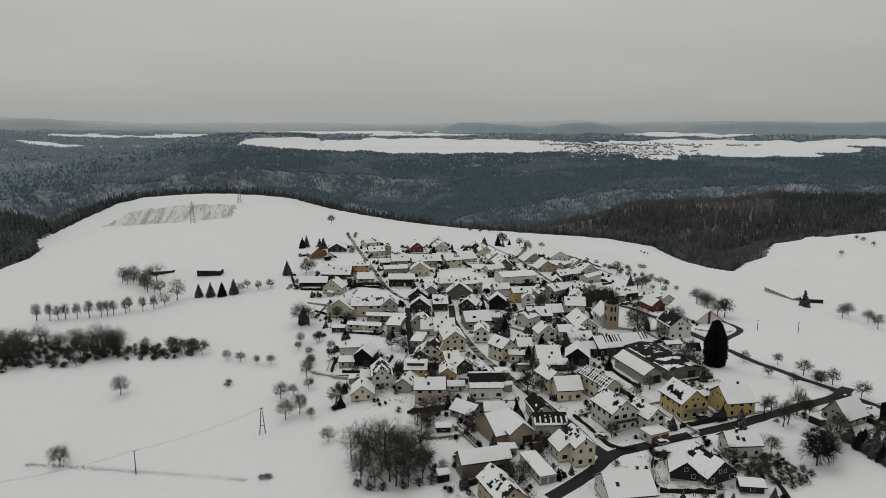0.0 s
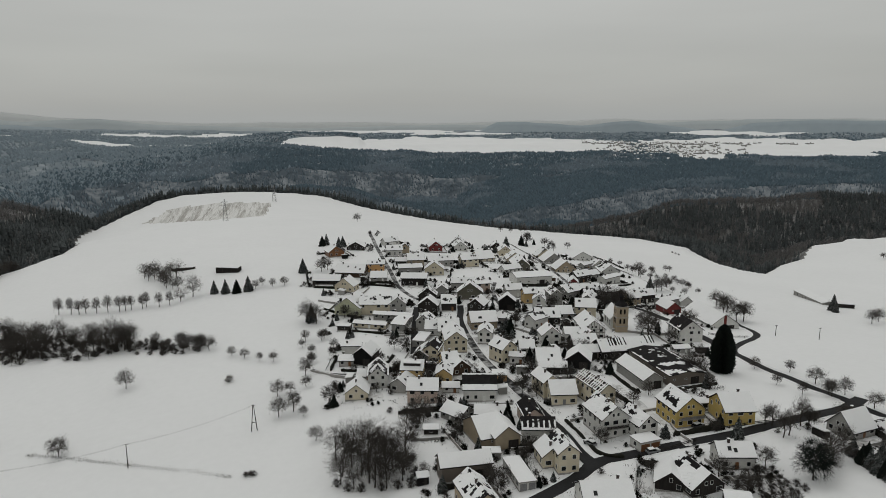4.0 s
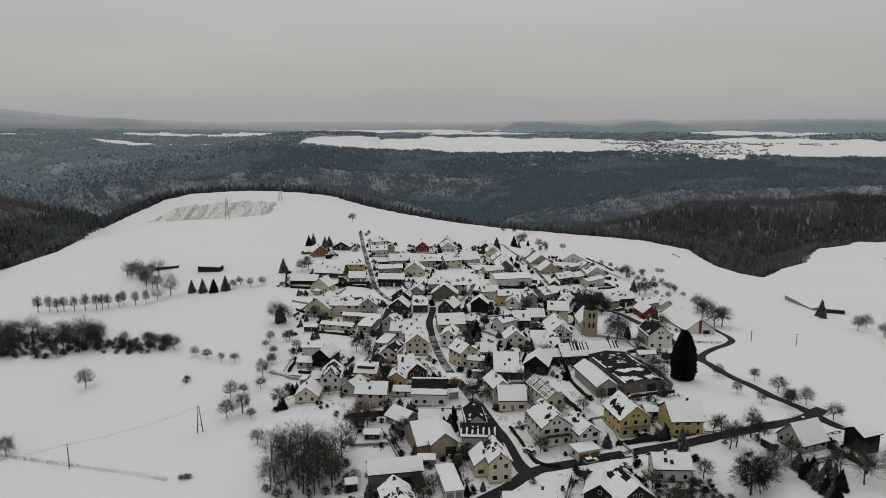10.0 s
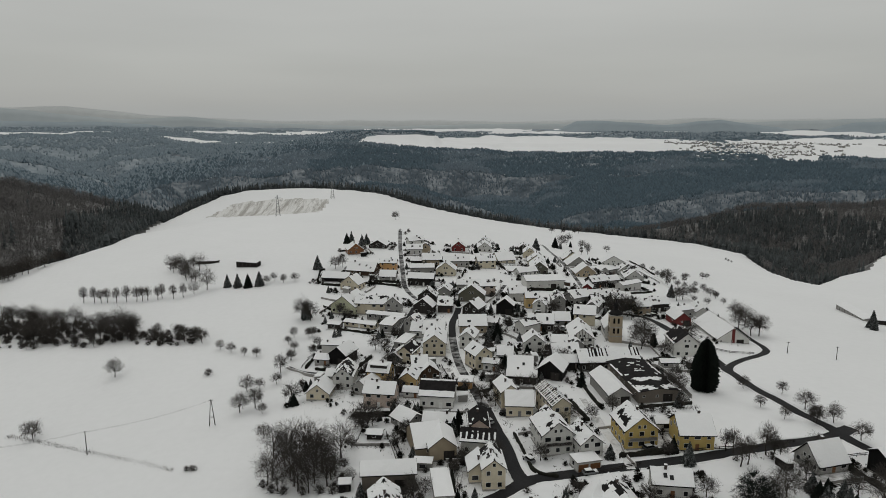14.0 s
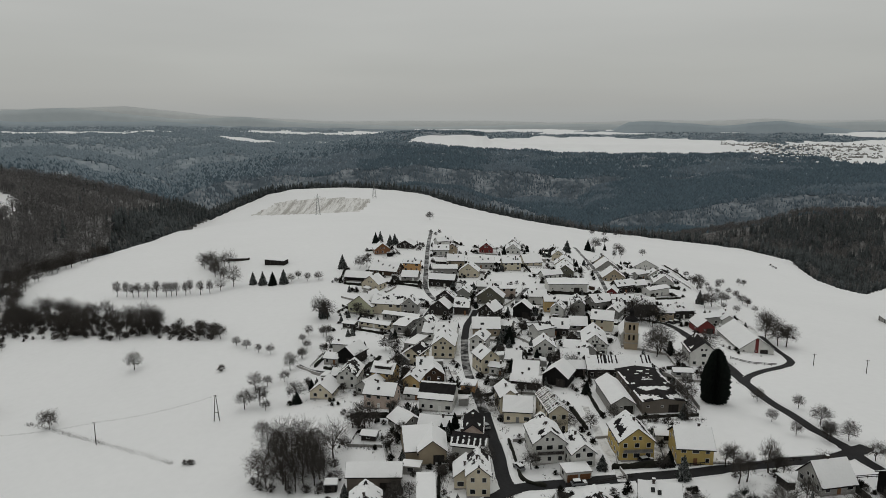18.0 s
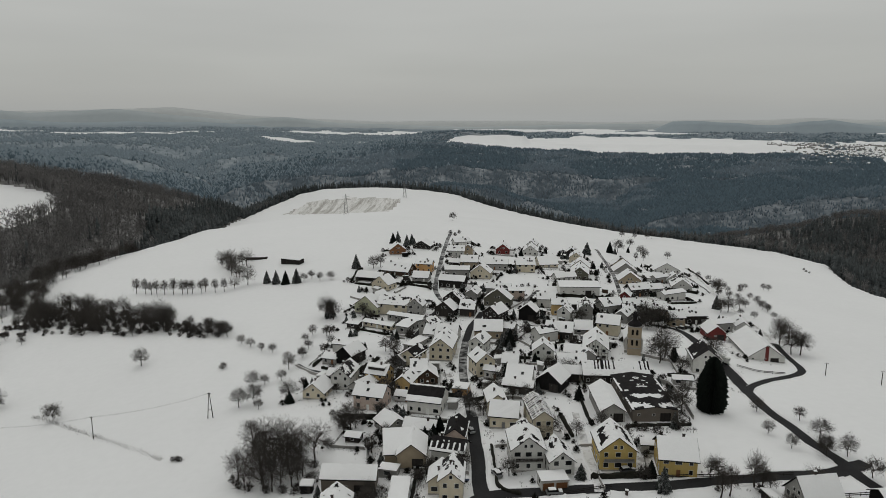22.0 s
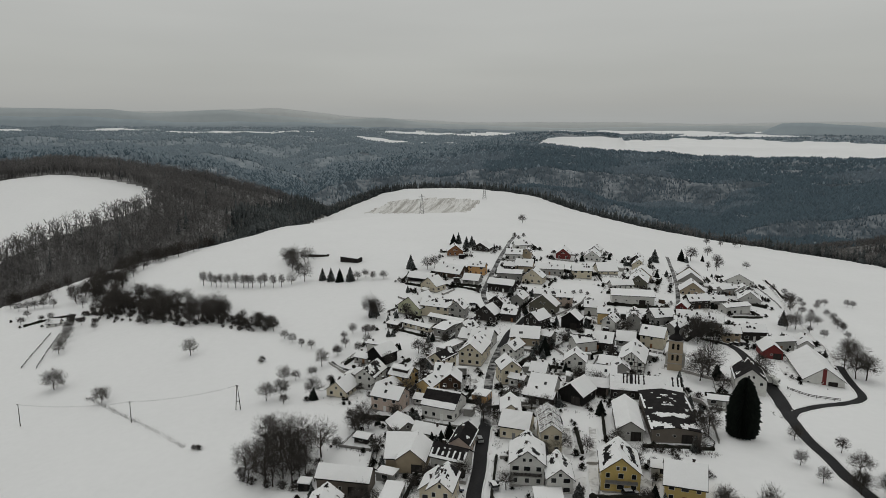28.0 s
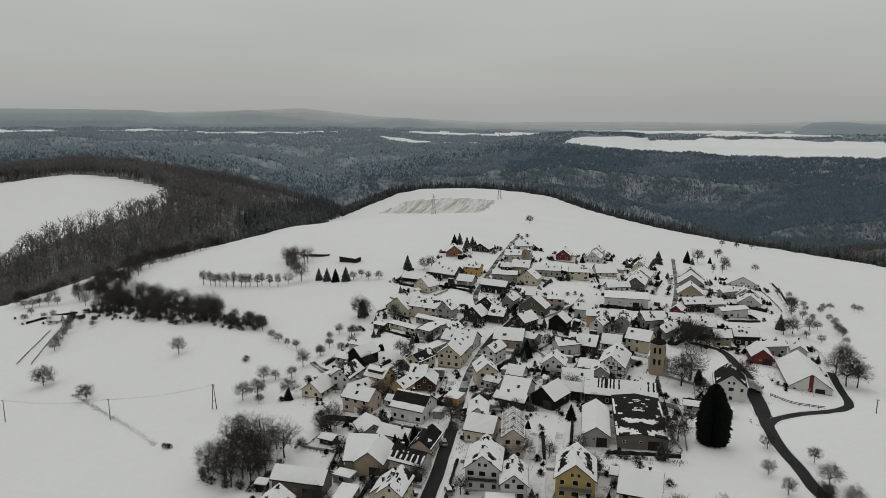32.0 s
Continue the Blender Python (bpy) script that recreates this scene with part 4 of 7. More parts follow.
building(71.5, 32.0, 163, 9.6, 9.2, 5.5, 8.6, "cream", "snow")
building(61.5, 2.2, 82, 16.9, 9.7, 4.8, 8.6, "timber", "snow")
building(56.5, -8.9, 93, 6.2, 6.0, 3.7, 5.9, "grey", "snow")
building(77.5, 69.4, 30, 10.9, 6.7, 4.0, 6.3, "grey", "snow")
building(83.3, 56.4, 63, 15.8, 6.1, 3.7, 5.9, "grey", "snow")
building(118.8, 36.9, 91, 11.1, 7.8, 3.8, 6.8, "redbarn", "snow")
building(137.5, 56.7, 84, 12.6, 6.1, 3.2, 5.4, "white", "snow")
building(131.0, 18.5, 88, 27.0, 14.1, 2.3, 7.2, "whitehall", "snow")
building(117.5, 64.5, 22, 9.9, 7.8, 2.8, 5.4, "dark", "snow")
building(106.0, 52.5, 5, 6.9, 6.9, 4.8, 7.2, "tan", "snow")
building(125.0, 50.2, 20, 12.2, 6.1, 4.2, 5.4, "grey", "snow")
building(100.8, -10.7, 86, 12.2, 10.2, 6.0, 9.9, "white", "bare")
# tan barn; the dark wall colour stands in for shade on its front
building(63.9, -27.9, 2, 23.0, 10.3, 3.6, 7.0, "dark", "tiles")
building(69.5, -51.4, 94, 28.6, 13.8, 4.2, 5.2, "darkbarn", "baresnow")
building(57.0, -55.9, 93, 19.9, 7.4, 3.8, 6.2, "barn", "snow")
building(87.7, -30.1, 175, 6.5, 4.3, 2.3, 3.1, "grey", "snow")
building(-0.6, -0.2, 85, 15.3, 9.1, 5.5, 9.0, "cream", "snow")
building(-0.1, 17.2, 173, 9.1, 12.2, 3.2, 7.2, "white", "snow")
building(17.5, 24.7, 179, 12.0, 10.8, 3.7, 7.2, "tan", "snow")
building(26.6, 25.6, 159, 5.9, 6.1, 3.9, 5.4, "grey", "snow")
building(15.6, -19.9, 113, 8.7, 7.4, 6.1, 9.0, "cream", "snow")
building(14.2, 4.3, 72, 9.7, 6.1, 5.0, 7.2, "white", "snow")
building(20.0, -25.3, 161, 5.8, 4.2, 3.4, 4.5, "white", "snow")
building(29.9, -32.9, 170, 8.8, 10.5, 3.7, 7.2, "white", "snow")
building(29.1, -41.1, 167, 10.3, 5.5, 3.2, 4.5, "dark", "snow")
building(26.8, -15.2, 171, 5.8, 7.1, 3.0, 5.4, "grey", "snow")
building(41.2, -37.2, 65, 9.6, 9.1, 3.7, 7.2, "black", "snow")
building(39.7, -6.7, 88, 7.4, 8.2, 4.9, 8.1, "white", "snow")
building(41.9, 17.9, 33, 9.8, 6.1, 4.4, 6.3, "white", "patchy")
building(48.8, 23.6, 170, 11.3, 9.4, 3.6, 6.8, "dark", "snow")
building(49.2, -20.9, 1, 10.2, 7.3, 4.3, 7.2, "dark", "snow")
building(52.8, -0.1, 170, 7.6, 8.6, 2.6, 4.5, "white", "snow")
building(60.1, 32.0, 174, 7.6, 8.7, 2.5, 5.4, "grey", "snow")
building(-4.9, -27.0, 100, 9.7, 7.7, 2.9, 5.9, "brown", "snow")
building(-1.7, -51.9, 169, 11.3, 10.7, 4.5, 8.1, "white", "solar")
building(8.9, -39.4, 169, 5.1, 6.0, 2.7, 3.0, "orange", "flat")
building(21.0, -57.0, 99, 9.4, 6.0, 5.9, 8.1, "cream", "gap")
building(24.1, -64.6, 174, 8.6, 9.5, 4.0, 7.2, "cream", "snow")
building(34.1, -70.1, 99, 15.2, 5.9, 6.8, 9.0, "cream", "lattice")
building(-22.2, 45.6, 159, 18.8, 4.3, 2.7, 3.6, "grey", "snow")
building(-19.1, 34.0, 157, 6.2, 14.5, 3.1, 4.0, "grey", "snow")
building(-33.8, 36.7, 155, 16.0, 4.3, 2.3, 3.2, "cream", "snow")
building(-46.1, 37.7, 162, 5.9, 4.3, 2.3, 2.9, "dark", "snow")
building(-38.6, -4.3, 65, 9.6, 7.7, 4.7, 7.7, "timberblack", "snow")
building(-46.5, -4.1, 167, 5.9, 6.4, 2.6, 4.0, "grey", "snow")
building(-44.2, 6.3, 171, 8.2, 4.3, 4.3, 5.0, "white", "snow")
building(-35.7, -27.5, 84, 11.4, 7.4, 5.2, 8.1, "white", "patchy")
building(-44.0, -35.7, 81, 9.3, 8.2, 2.7, 5.9, "cream", "snow")
building(-40.1, -23.3, 166, 5.8, 5.1, 2.7, 4.5, "grey", "snow")
building(-22.4, -28.7, 164, 8.1, 7.6, 5.0, 7.7, "ochre", "dormer")
building(-15.8, -9.7, 69, 9.7, 6.1, 3.2, 5.4, "grey", "snow")
building(-11.6, -10.6, 68, 9.7, 6.0, 5.5, 7.7, "cream", "bare")
building(-9.1, 26.7, 69, 7.9, 7.1, 4.9, 7.7, "grey", "patchy")
building(-6.8, 20.3, 167, 5.9, 9.1, 3.3, 6.3, "white", "snow")
building(-13.1, 10.5, 157, 5.2, 13.2, 2.7, 2.9, "grey", "flat")
building(-7.8, -25.5, 4, 5.8, 8.7, 4.7, 7.7, "ochre", "snow")
building(-11.1, -33.9, 76, 9.7, 6.0, 3.7, 5.9, "ochre", "snow")
building(-21.5, -48.5, 168, 10.5, 8.1, 5.3, 8.1, "pink", "snow")
building(-10.6, -44.3, 168, 5.8, 4.5, 2.2, 3.4, "white", "snow")
building(-27.1, -35.3, 61, 9.7, 6.0, 3.2, 5.4, "grey", "snow")
building(-12.2, -65.3, 127, 8.5, 7.8, 2.3, 4.7, "grey", "snow")
building(-2.1, -68.9, 168, 9.8, 5.4, 2.6, 4.5, "white", "snow")
building(-7.3, -82.6, 11, 8.3, 14.4, 3.8, 8.1, "brownbarn", "snow")
building(-2.7, -86.2, 94, 11.5, 7.9, 4.3, 7.4, "brownbarn", "snow")
building(-17.7, -101.2, 2, 14.3, 6.5, 4.9, 7.2, "taupe", "snow")
building(-3.5, -107.5, 93, 14.1, 4.8, 2.5, 2.8, "garage", "flat")
building(10.1, -105.0, 90, 9.5, 6.0, 6.2, 8.6, "cream", "patchy")
building(7.1, -102.1, 91, 7.4, 6.5, 3.7, 6.3, "cream", "snow")
building(8.4, -87.3, 168, 9.5, 6.8, 4.4, 6.8, "white", "stripes")
building(9.5, -75.9, 87, 10.2, 6.0, 4.1, 6.3, "pink", "bare")
building(-8.1, -94.8, 171, 5.1, 3.7, 2.3, 2.7, "grey", "flat")
building(-22.6, -73.3, 170, 4.5, 3.7, 2.0, 2.6, "dark", "snow")
building(29.6, -89.3, 96, 11.8, 9.0, 6.4, 9.9, "white3", "patchy")
building(38.2, -94.1, 99, 9.8, 6.5, 4.6, 7.2, "white", "patchy")
building(36.2, -102.5, 101, 5.0, 7.0, 2.7, 3.0, "garage2", "flat")
building(53.5, -90.9, 93, 11.4, 9.6, 5.7, 9.5, "yellow1", "patchy")
building(69.3, -93.9, 175, 9.4, 10.8, 4.9, 8.6, "yellow2", "snow")
building(65.1, -84.3, 177, 5.7, 4.1, 2.7, 3.6, "white", "snow")
building(-17.8, -118.1, 98, 13.2, 7.7, 5.1, 8.1, "tan", "patchy")
building(53.3, -119.0, 169, 9.3, 7.0, 3.8, 6.3, "white", "snow")
building(38.5, -124.7, 96, 12.6, 9.5, 2.6, 6.3, "chalet", "patchy")
building(33.5, -122.4, 62, 9.1, 7.7, 2.3, 5.4, "chalet", "snow")
building(13.2, -126.6, 174, 12.3, 11.0, 3.5, 7.2, "white", "snow")
building(43.4, -136.4, 159, 5.7, 4.1, 2.2, 3.0, "dark", "snow")
building(98.3, -109.6, 13, 9.6, 8.5, 2.6, 7.2, "grey", "snow")
building(113.5, -113.9, 12, 6.4, 5.9, 5.6, 7.2, "black", "snow")
building(47.6, -29.0, 178, 8.2, 5.6, 3.4, 5.4, "darkbarn", "snow")


# ---- trees ----
def tube(verts, faces, a, b, ra, rb, n=4):
    d = (b - a).normalized()
    u = d.orthogonal().normalized()
    w = d.cross(u)
    i0 = len(verts)
    for p, r in ((a, ra), (b, rb)):
        for k in range(n):
            t = 6.2832 * k / n
            verts.append(p + (u * math.cos(t) + w * math.sin(t)) * r)
    for k in range(n):
        faces.append((i0 + k, i0 + (k + 1) % n, i0 + n + (k + 1) % n, i0 + n + k))


def bare_tree(seed, height, spread, low=0.25, dense=1.0, upright=0.35, twigs=TWIG, coarse=1.0):
    """Trunk with limbs, and the fine twigs of the crown, for a leafless tree."""
    rng = random.Random(seed)
    lv, lf, tv, tf = [], [], [], []
    rx, rz = height * spread * 0.5, height * (1 - low) * 0.5
    mid = Vector((0, 0, height * low + rz))
    thick = 0.012 * height + 0.05

    def shell(f):
        a, e = rng.uniform(0, 6.2832), math.asin(rng.uniform(-0.75, 1.0))
        lump = 1 + 0.24 * math.sin(3 * a + seed) * math.cos(2 * e + seed) + 0.14 * math.sin(7 * a + 2 * seed) * math.cos(5 * e)
        return mid + Vector((math.cos(a) * math.cos(e) * rx, math.sin(a) * math.cos(e) * rx, math.sin(e) * rz)) * f * lump
    fork = Vector((rng.uniform(-0.03, 0.03) * height, rng.uniform(-0.03, 0.03) * height, height * (low + 0.08)))
    tube(lv, lf, Vector((0, 0, -0.4)), fork, thick * 1.5, thick, 6)
    tube(lv, lf, fork, mid + Vector((0, 0, rz * 0.3)), thick, thick * 0.35, 5)
    starts = []
    for k in range(10):
        p = fork.lerp(mid, rng.uniform(0, 0.6))
        end = shell(rng.uniform(0.5, 0.7))
        bend = p.lerp(end, 0.5) + Vector((0, 0, height * 0.04 * rng.uniform(-0.5, 1.5)))
        tube(lv, lf, p, bend, thick * 0.6, thick * 0.4, 4)
        tube(lv, lf, bend, end, thick * 0.4, thick * 0.2, 4)
        starts += [bend, bend.lerp(end, 0.5), end]
    subs = []
    for k in range(46):
        p = rng.choice(starts)
        q = shell(rng.uniform(0.75, 0.95))
        for _ in range(3):
            q2 = shell(rng.uniform(0.75, 0.95))
            if (q2 - p).length < (q - p).length:
                q = q2
        tube(lv, lf, p, q, thick * 0.2, thick * 0.08, 3)
        subs += [(p, q)] * 2
    for k in range(int(1400 * dense)):
        if k % 5 < 3:
            a, wild = shell(rng.uniform(0.22, 0.9)), 0.6
        else:
            p, q = rng.choice(subs)
            a, wild = p.lerp(q, rng.uniform(0.2, 1.0)), 0.9
        d = (a - mid).normalized() + Vector((rng.uniform(-1, 1), rng.uniform(-1, 1), rng.uniform(-0.8, 0.8))) * wild + Vector((0, 0, upright))
        b = a + d.normalized() * height * rng.uniform(0.07, 0.17)
        s = d.cross(Vector((rng.uniform(-1, 1), rng.uniform(-1, 1), rng.uniform(-1, 1)))).normalized() * coarse * rng.uniform(0.012, 0.024) * (0.6 + height / 14)
        i = len(tv)
        tv += [a - s, a + s, b]
        tf.append((i, i + 1, i + 2))
    return [mesh_from("trunk", [tuple(p) for p in lv], lf, [BARK]), mesh_from("crown", [tuple(p) for p in tv], tf, [twigs])]


def conifer(seed, height, width, mat, tiers=13, taper=1.0, droop=0.35, fine=1.0):
    """A spruce: trunk, and whorls of drooping, ragged boughs."""
    rng = random.Random(seed)
    tv, tf, v, f = [], [], [], []
    tube(tv, tf, Vector((0, 0, -0.3)), Vector((0, 0, height * 0.97)), height * 0.018 + 0.05, 0.02, 6)
    for t in range(tiers):
        h = height * (0.06 + 0.93 * t / tiers)
        u = t / tiers
        full = min(1.0, (2.1 * (1 - u)) ** 0.45) * min(1.0, 0.82 + 0.8 * u) if taper > 4 else 1 - u ** taper
        r = width / 2 * full * rng.uniform(0.88, 1.1) + 0.12
        n = max(6, int((9 + 6 * (1 - t / tiers)) * fine))
        for k in range(n):
            a = 6.2832 * (k + rng.random()) / n
            rr = r * (rng.uniform(0.72, 1.08) if taper > 4 else rng.uniform(0.55, 1.2))
            dirv = Vector((math.cos(a), math.sin(a), 0))
            side = Vector((-dirv.y, dirv.x, 0)) * rr * rng.uniform(0.17, 0.28) / fine
            z = h + rng.uniform(-0.9, 0.9) * height / tiers
            root = Vector((0, 0, z + rr * droop * 0.6))
            mid = dirv * rr * 0.6 + Vector((0, 0, z + rr * 0.05))
            tip = dirv * rr + Vector((0, 0, z - rr * droop))
            under = dirv * rr * 0.5 + Vector((0, 0, z - rr * 0.35 - 0.2))
            i = len(v)
            v += [root, mid + side, tip, mid - side, under]
            f += [(i, i + 1, i + 2), (i, i + 2, i + 3), (i, i + 4, i + 1), (i, i + 3, i + 4), (i + 4, i + 2, i + 1), (i + 4, i + 3, i + 2)]
    i = len(v)
    v += [Vector((0.12, 0, height * 0.93)), Vector((-0.08, 0.1, height * 0.93)), Vector((-0.08, -0.1, height * 0.93)), Vector((0, 0, height))]
    f += [(i, i + 1, i + 3), (i + 1, i + 2, i + 3), (i + 2, i, i + 3)]
    return [mesh_from("trunk", [tuple(p) for p in tv], tf, [BARK]), mesh_from("crown", [tuple(p) for p in v], f, [mat])]


def bush_mesh(seed, height, width, mat):
    rng = random.Random(seed)
    v, f = [], []
    for k in range(75):
        a, e = rng.uniform(0, 6.28), rng.uniform(0.15, 1.5)
        d = Vector((math.cos(a) * math.cos(e) * width / 2, math.sin(a) * math.cos(e) * width / 2, math.sin(e) * height)) * rng.uniform(0.7, 1.05)
        base = Vector((d.x * 0.12, d.y * 0.12, -0.1))
        mid = d * 0.55 + Vector((rng.uniform(-0.1, 0.1), rng.uniform(-0.1, 0.1), 0.05)) * height
        for p, q in [(base, mid)] + [(mid, d + Vector((rng.uniform(-0.2, 0.2), rng.uniform(-0.2, 0.2), rng.uniform(-0.1, 0.1))) * height) for _ in range(4)]:
            w = (q - p).cross(Vector((rng.uniform(-1, 1), rng.uniform(-1, 1), 0.3))).normalized() * 0.05
            i = len(v)
            v += [p - w, p + w, q]
            f.append((i, i + 1, i + 2))
    return [mesh_from("stems", [tuple(p) for p in v], f, [mat])]


TREES = {
    "D": [bare_tree(s, 8, 0.88 + 0.07 * (s % 3), 0.14, 2.0, 0.15) for s in (1, 2, 3, 4, 5)],
    "W": [bare_tree(s, 12, 0.80 + 0.06 * (s % 4), 0.10, 1.15, 0.3, TWIG, 1.1) for s in (11, 12, 13, 14, 15)],
    "R": [bare_tree(s, 9, 1.1, 0.05, 3.4, 0.25) for s in (21, 22)],
    "T": [bare_tree(s, 8, 0.55, 0.16, 1.0, 0.9) for s in (31, 32)],
    "B": [bush_mesh(s, 3, 4.2, TWIG) for s in (41, 42, 43)],
    "E": [bush_mesh(s, 1.5, 2.0, HEDGE) for s in (44, 45, 46)],
    "C": [conifer(s, 8, 5.2, NEEDLE if s == 52 else NEEDLE_SNOW, 19, 1.35, 0.4, 1.5) for s in (51, 52, 53)],
    "Q": [conifer(61, 19, 8.6, NEEDLE, 84, 5.0, 0.3, 3.4)],
    "K": [bare_tree(64, 12, 0.9, 0.05, 3.2, -0.15, NEEDLE, 1.9)],
    "X": [bare_tree(62, 11, 1.05, 0.02, 2.8, 0.2, HEDGE)],
    "Y": [conifer(63, 6, 2.8, NEEDLE, 22, 4.2, 0.1, 1.6)],
}
BASE_HEIGHT = {"D": 6, "W": 11, "R": 9, "T": 8, "B": 3, "E": 1.5, "C": 8, "Q": 21, "K": 12, "X": 11, "Y": 6}
TREE_WORDS = {
    "D": ("fruit_tree", "leafless spreading tree standing in the snow", "tree"), "W": ("woodland_tree", "tall leafless woodland tree in a copse", "tree"),
    "R": ("tree", "broad round leafless tree with dense twigs", "tree"), "T": ("birch_tree", "slender leafless birch with fine twigs", "tree"),
    "B": ("shrub", "bare twiggy shrub rising from the snow", "shrub"), "C": ("conifer", "dark green spruce lightly dusted with snow", "conifer"),
    "E": ("garden_shrub", "low dark evergreen garden shrub in the snow", "shrub"),
    "Q": ("giant_conifer", "very tall dense dark conifer beside the road", "conifer"), "K": ("old_spruce", "broad ragged dark spruce at the field edge", "conifer"), "X": ("spreading_tree", "wide dark spreading tree at the field edge", "tree"),
    "Y": ("columnar_conifer", "small dark columnar conifer in the churchyard", "conifer")}
trees_made = 0


def tree(kind, x, y, height):
    global trees_made
    trees_made += 1
    rng = random.Random(trees_made)
    meshes = TREES[kind][rng.randrange(len(TREES[kind]))]
    name, label, category = TREE_WORDS[kind]
    s = height / BASE_HEIGHT[kind] * (rng.uniform(0.62, 1.1) if kind == "W" else rng.uniform(0.9, 1.1))
    m = Matrix.LocRotScale((x, y, gz(x, y)), Euler((0, 0, rng.uniform(0, 6.28))), (s * rng.uniform(0.9, 1.12), s * rng.uniform(0.9, 1.12), s))
    if len(meshes) == 1:
        root = new(name, meshes[0])
        root.matrix_world = m
    else:
        root = new(name)
        root.matrix_world = m
        for me in meshes:
            ob = new(me.name.split(".")[0], me)
            ob.parent = root
    return tagged(root, label, category, "garden shrubs" if category == "shrub" else category + "s")




# ---- trees, road lines and hedges of the plan ----
tree("D", -136.8, 8.6, 6.5)
tree("D", -54.1, -39.2, 6.5)
tree("B", -94.2, -2.6, 3.2)
tree("R", -146.6, -38.7, 7.6)
tree("R", -183.3, -23.5, 9.2)
tree("D", -72.3, -41.2, 5.5)
tree("D", -67.3, -39.2, 5.5)
tree("D", -73.7, -23.1, 5.5)
tree("D", -69.2, -22.3, 3.5)
tree("D", -63.7, -44.5, 3.5)
tree("D", -63.1, -20.0, 3.5)
tree("D", -65.6, 22.4, 3.5)
tree("D", -61.4, 2.6, 3.5)
tree("C", 76.2, -19.4, 7)
tree("D", -59.2, -64.0, 4.5)
tree("D", -63.5, -9.2, 6)
tree("W", -52.1, -93.9, 11)
tree("W", -48.5, -98.0, 11)
tree("W", -44.1, -96.5, 11)
tree("W", -39.6, -100.9, 11)
tree("W", -34.8, -98.5, 11)
tree("W", -33.1, -93.6, 11)
tree("W", -32.1, -84.2, 11)
tree("W", -38.6, -89.2, 11)
tree("W", -43.7, -87.6, 11)
tree("W", -48.5, -85.9, 11)
tree("W", -53.0, -78.8, 11)
tree("W", -42.4, -77.8, 11)
tree("W", -37.6, -78.7, 11)
tree("W", -47.5, -78.2, 11)
tree("W", -38.5, -96.7, 11)
tree("R", -25.1, -66.1, 9)
tree("W", -51.5, -90.4, 12)
tree("W", -46.1, -91.8, 12)
tree("W", -39.4, -92.8, 12)
tree("W", -34.0, -95.5, 12)
tree("W", -36.5, -84.9, 12)
tree("W", -43.4, -82.1, 12)
tree("W", -48.9, -80.1, 12)
tree("W", -42.8, -99.3, 12)
tree("W", -36.8, -91.2, 12)
tree("B", -53.1, -94.7, 3)
tree("B", -50.0, -98.4, 3)
tree("B", -46.6, -100.0, 3)
tree("B", -41.1, -101.3, 3)
tree("B", -36.5, -101.6, 3)
tree("B", -32.8, -100.6, 3)
tree("B", -30.8, -96.3, 3)
tree("B", -30.8, -89.2, 3)
tree("T", -201.9, 123.9, 9.4)
tree("T", -194.4, 120.7, 9.4)
tree("T", -189.6, 119.0, 9.4)
tree("T", -185.9, 118.5, 9.4)
tree("T", -179.5, 115.8, 9.4)
tree("T", -173.1, 114.2, 9.4)
tree("T", -167.0, 112.9, 9.4)
tree("T", -163.7, 112.6, 9.4)
tree("T", -160.5, 112.3, 9.4)
tree("T", -154.3, 110.8, 9.4)
tree("T", -152.8, 113.7, 9.4)
tree("T", -145.2, 109.9, 9.4)
tree("T", -139.5, 109.8, 9.4)
tree("W", -167.7, 173.3, 11.5)
tree("W", -160.4, 167.2, 11.5)
tree("W", -151.0, 168.3, 11.5)
tree("W", -150.7, 149.4, 11.5)
tree("W", -143.8, 139.7, 11.5)
tree("W", -128.9, 119.4, 11.5)
tree("W", -134.5, 113.2, 11.5)
tree("W", -166.0, 178.2, 11.5)
tree("W", -161.2, 175.6, 11.5)
tree("W", -146.2, 163.9, 11.5)
tree("W", -163.6, 166.1, 11.5)
tree("W", -155.4, 160.2, 11.5)
tree("W", -150.3, 155.0, 11.5)
tree("W", -148.2, 143.1, 11.5)
tree("W", -139.8, 135.0, 11.5)
tree("C", -117.2, 120.3, 8.5)
tree("C", -110.7, 117.8, 8.5)
tree("C", -104.3, 116.2, 8.5)
tree("C", -98.0, 117.2, 8.5)
tree("D", -94.3, 119.6, 4)
tree("D", -91.0, 125.0, 4)
tree("D", -84.5, 119.9, 4)
tree("D", -78.1, 120.7, 4)
tree("C", -67.7, 144.8, 9)
tree("D", -56.7, 143.5, 6)
tree("D", -52.8, 147.0, 6)
tree("C", -52.5, 221.2, 8)
tree("C", -44.0, 207.9, 8)
tree("C", -41.0, 212.7, 8)
tree("C", -55.6, 218.3, 8)
tree("D", -63.8, 54.0, 8)
tree("D", -59.5, 50.4, 8)
tree("C", -61.8, 53.8, 9)
tree("D", -57.1, 27.3, 4)
tree("D", -55.9, 28.1, 4)
tree("D", -64.2, 29.9, 4)
tree("D", -61.2, 12.1, 4)
tree("D", -61.1, 2.6, 4)
tree("D", -22.2, 375.9, 6)
tree("B", -17.3, 272.0, 3)
tree("B", -12.8, 262.3, 3)
tree("B", -10.4, 275.4, 3)
tree("D", -117.3, 40.1, 6)
tree("D", -107.6, 35.2, 6)
tree("D", -96.3, 23.8, 3.5)
tree("D", -90.4, 19.4, 3.5)
tree("D", -83.5, 14.6, 3.5)
tree("D", -77.6, 12.2, 3.5)
tree("D", -219.5, 19.2, 5)
tree("D", -224.2, 26.4, 5)
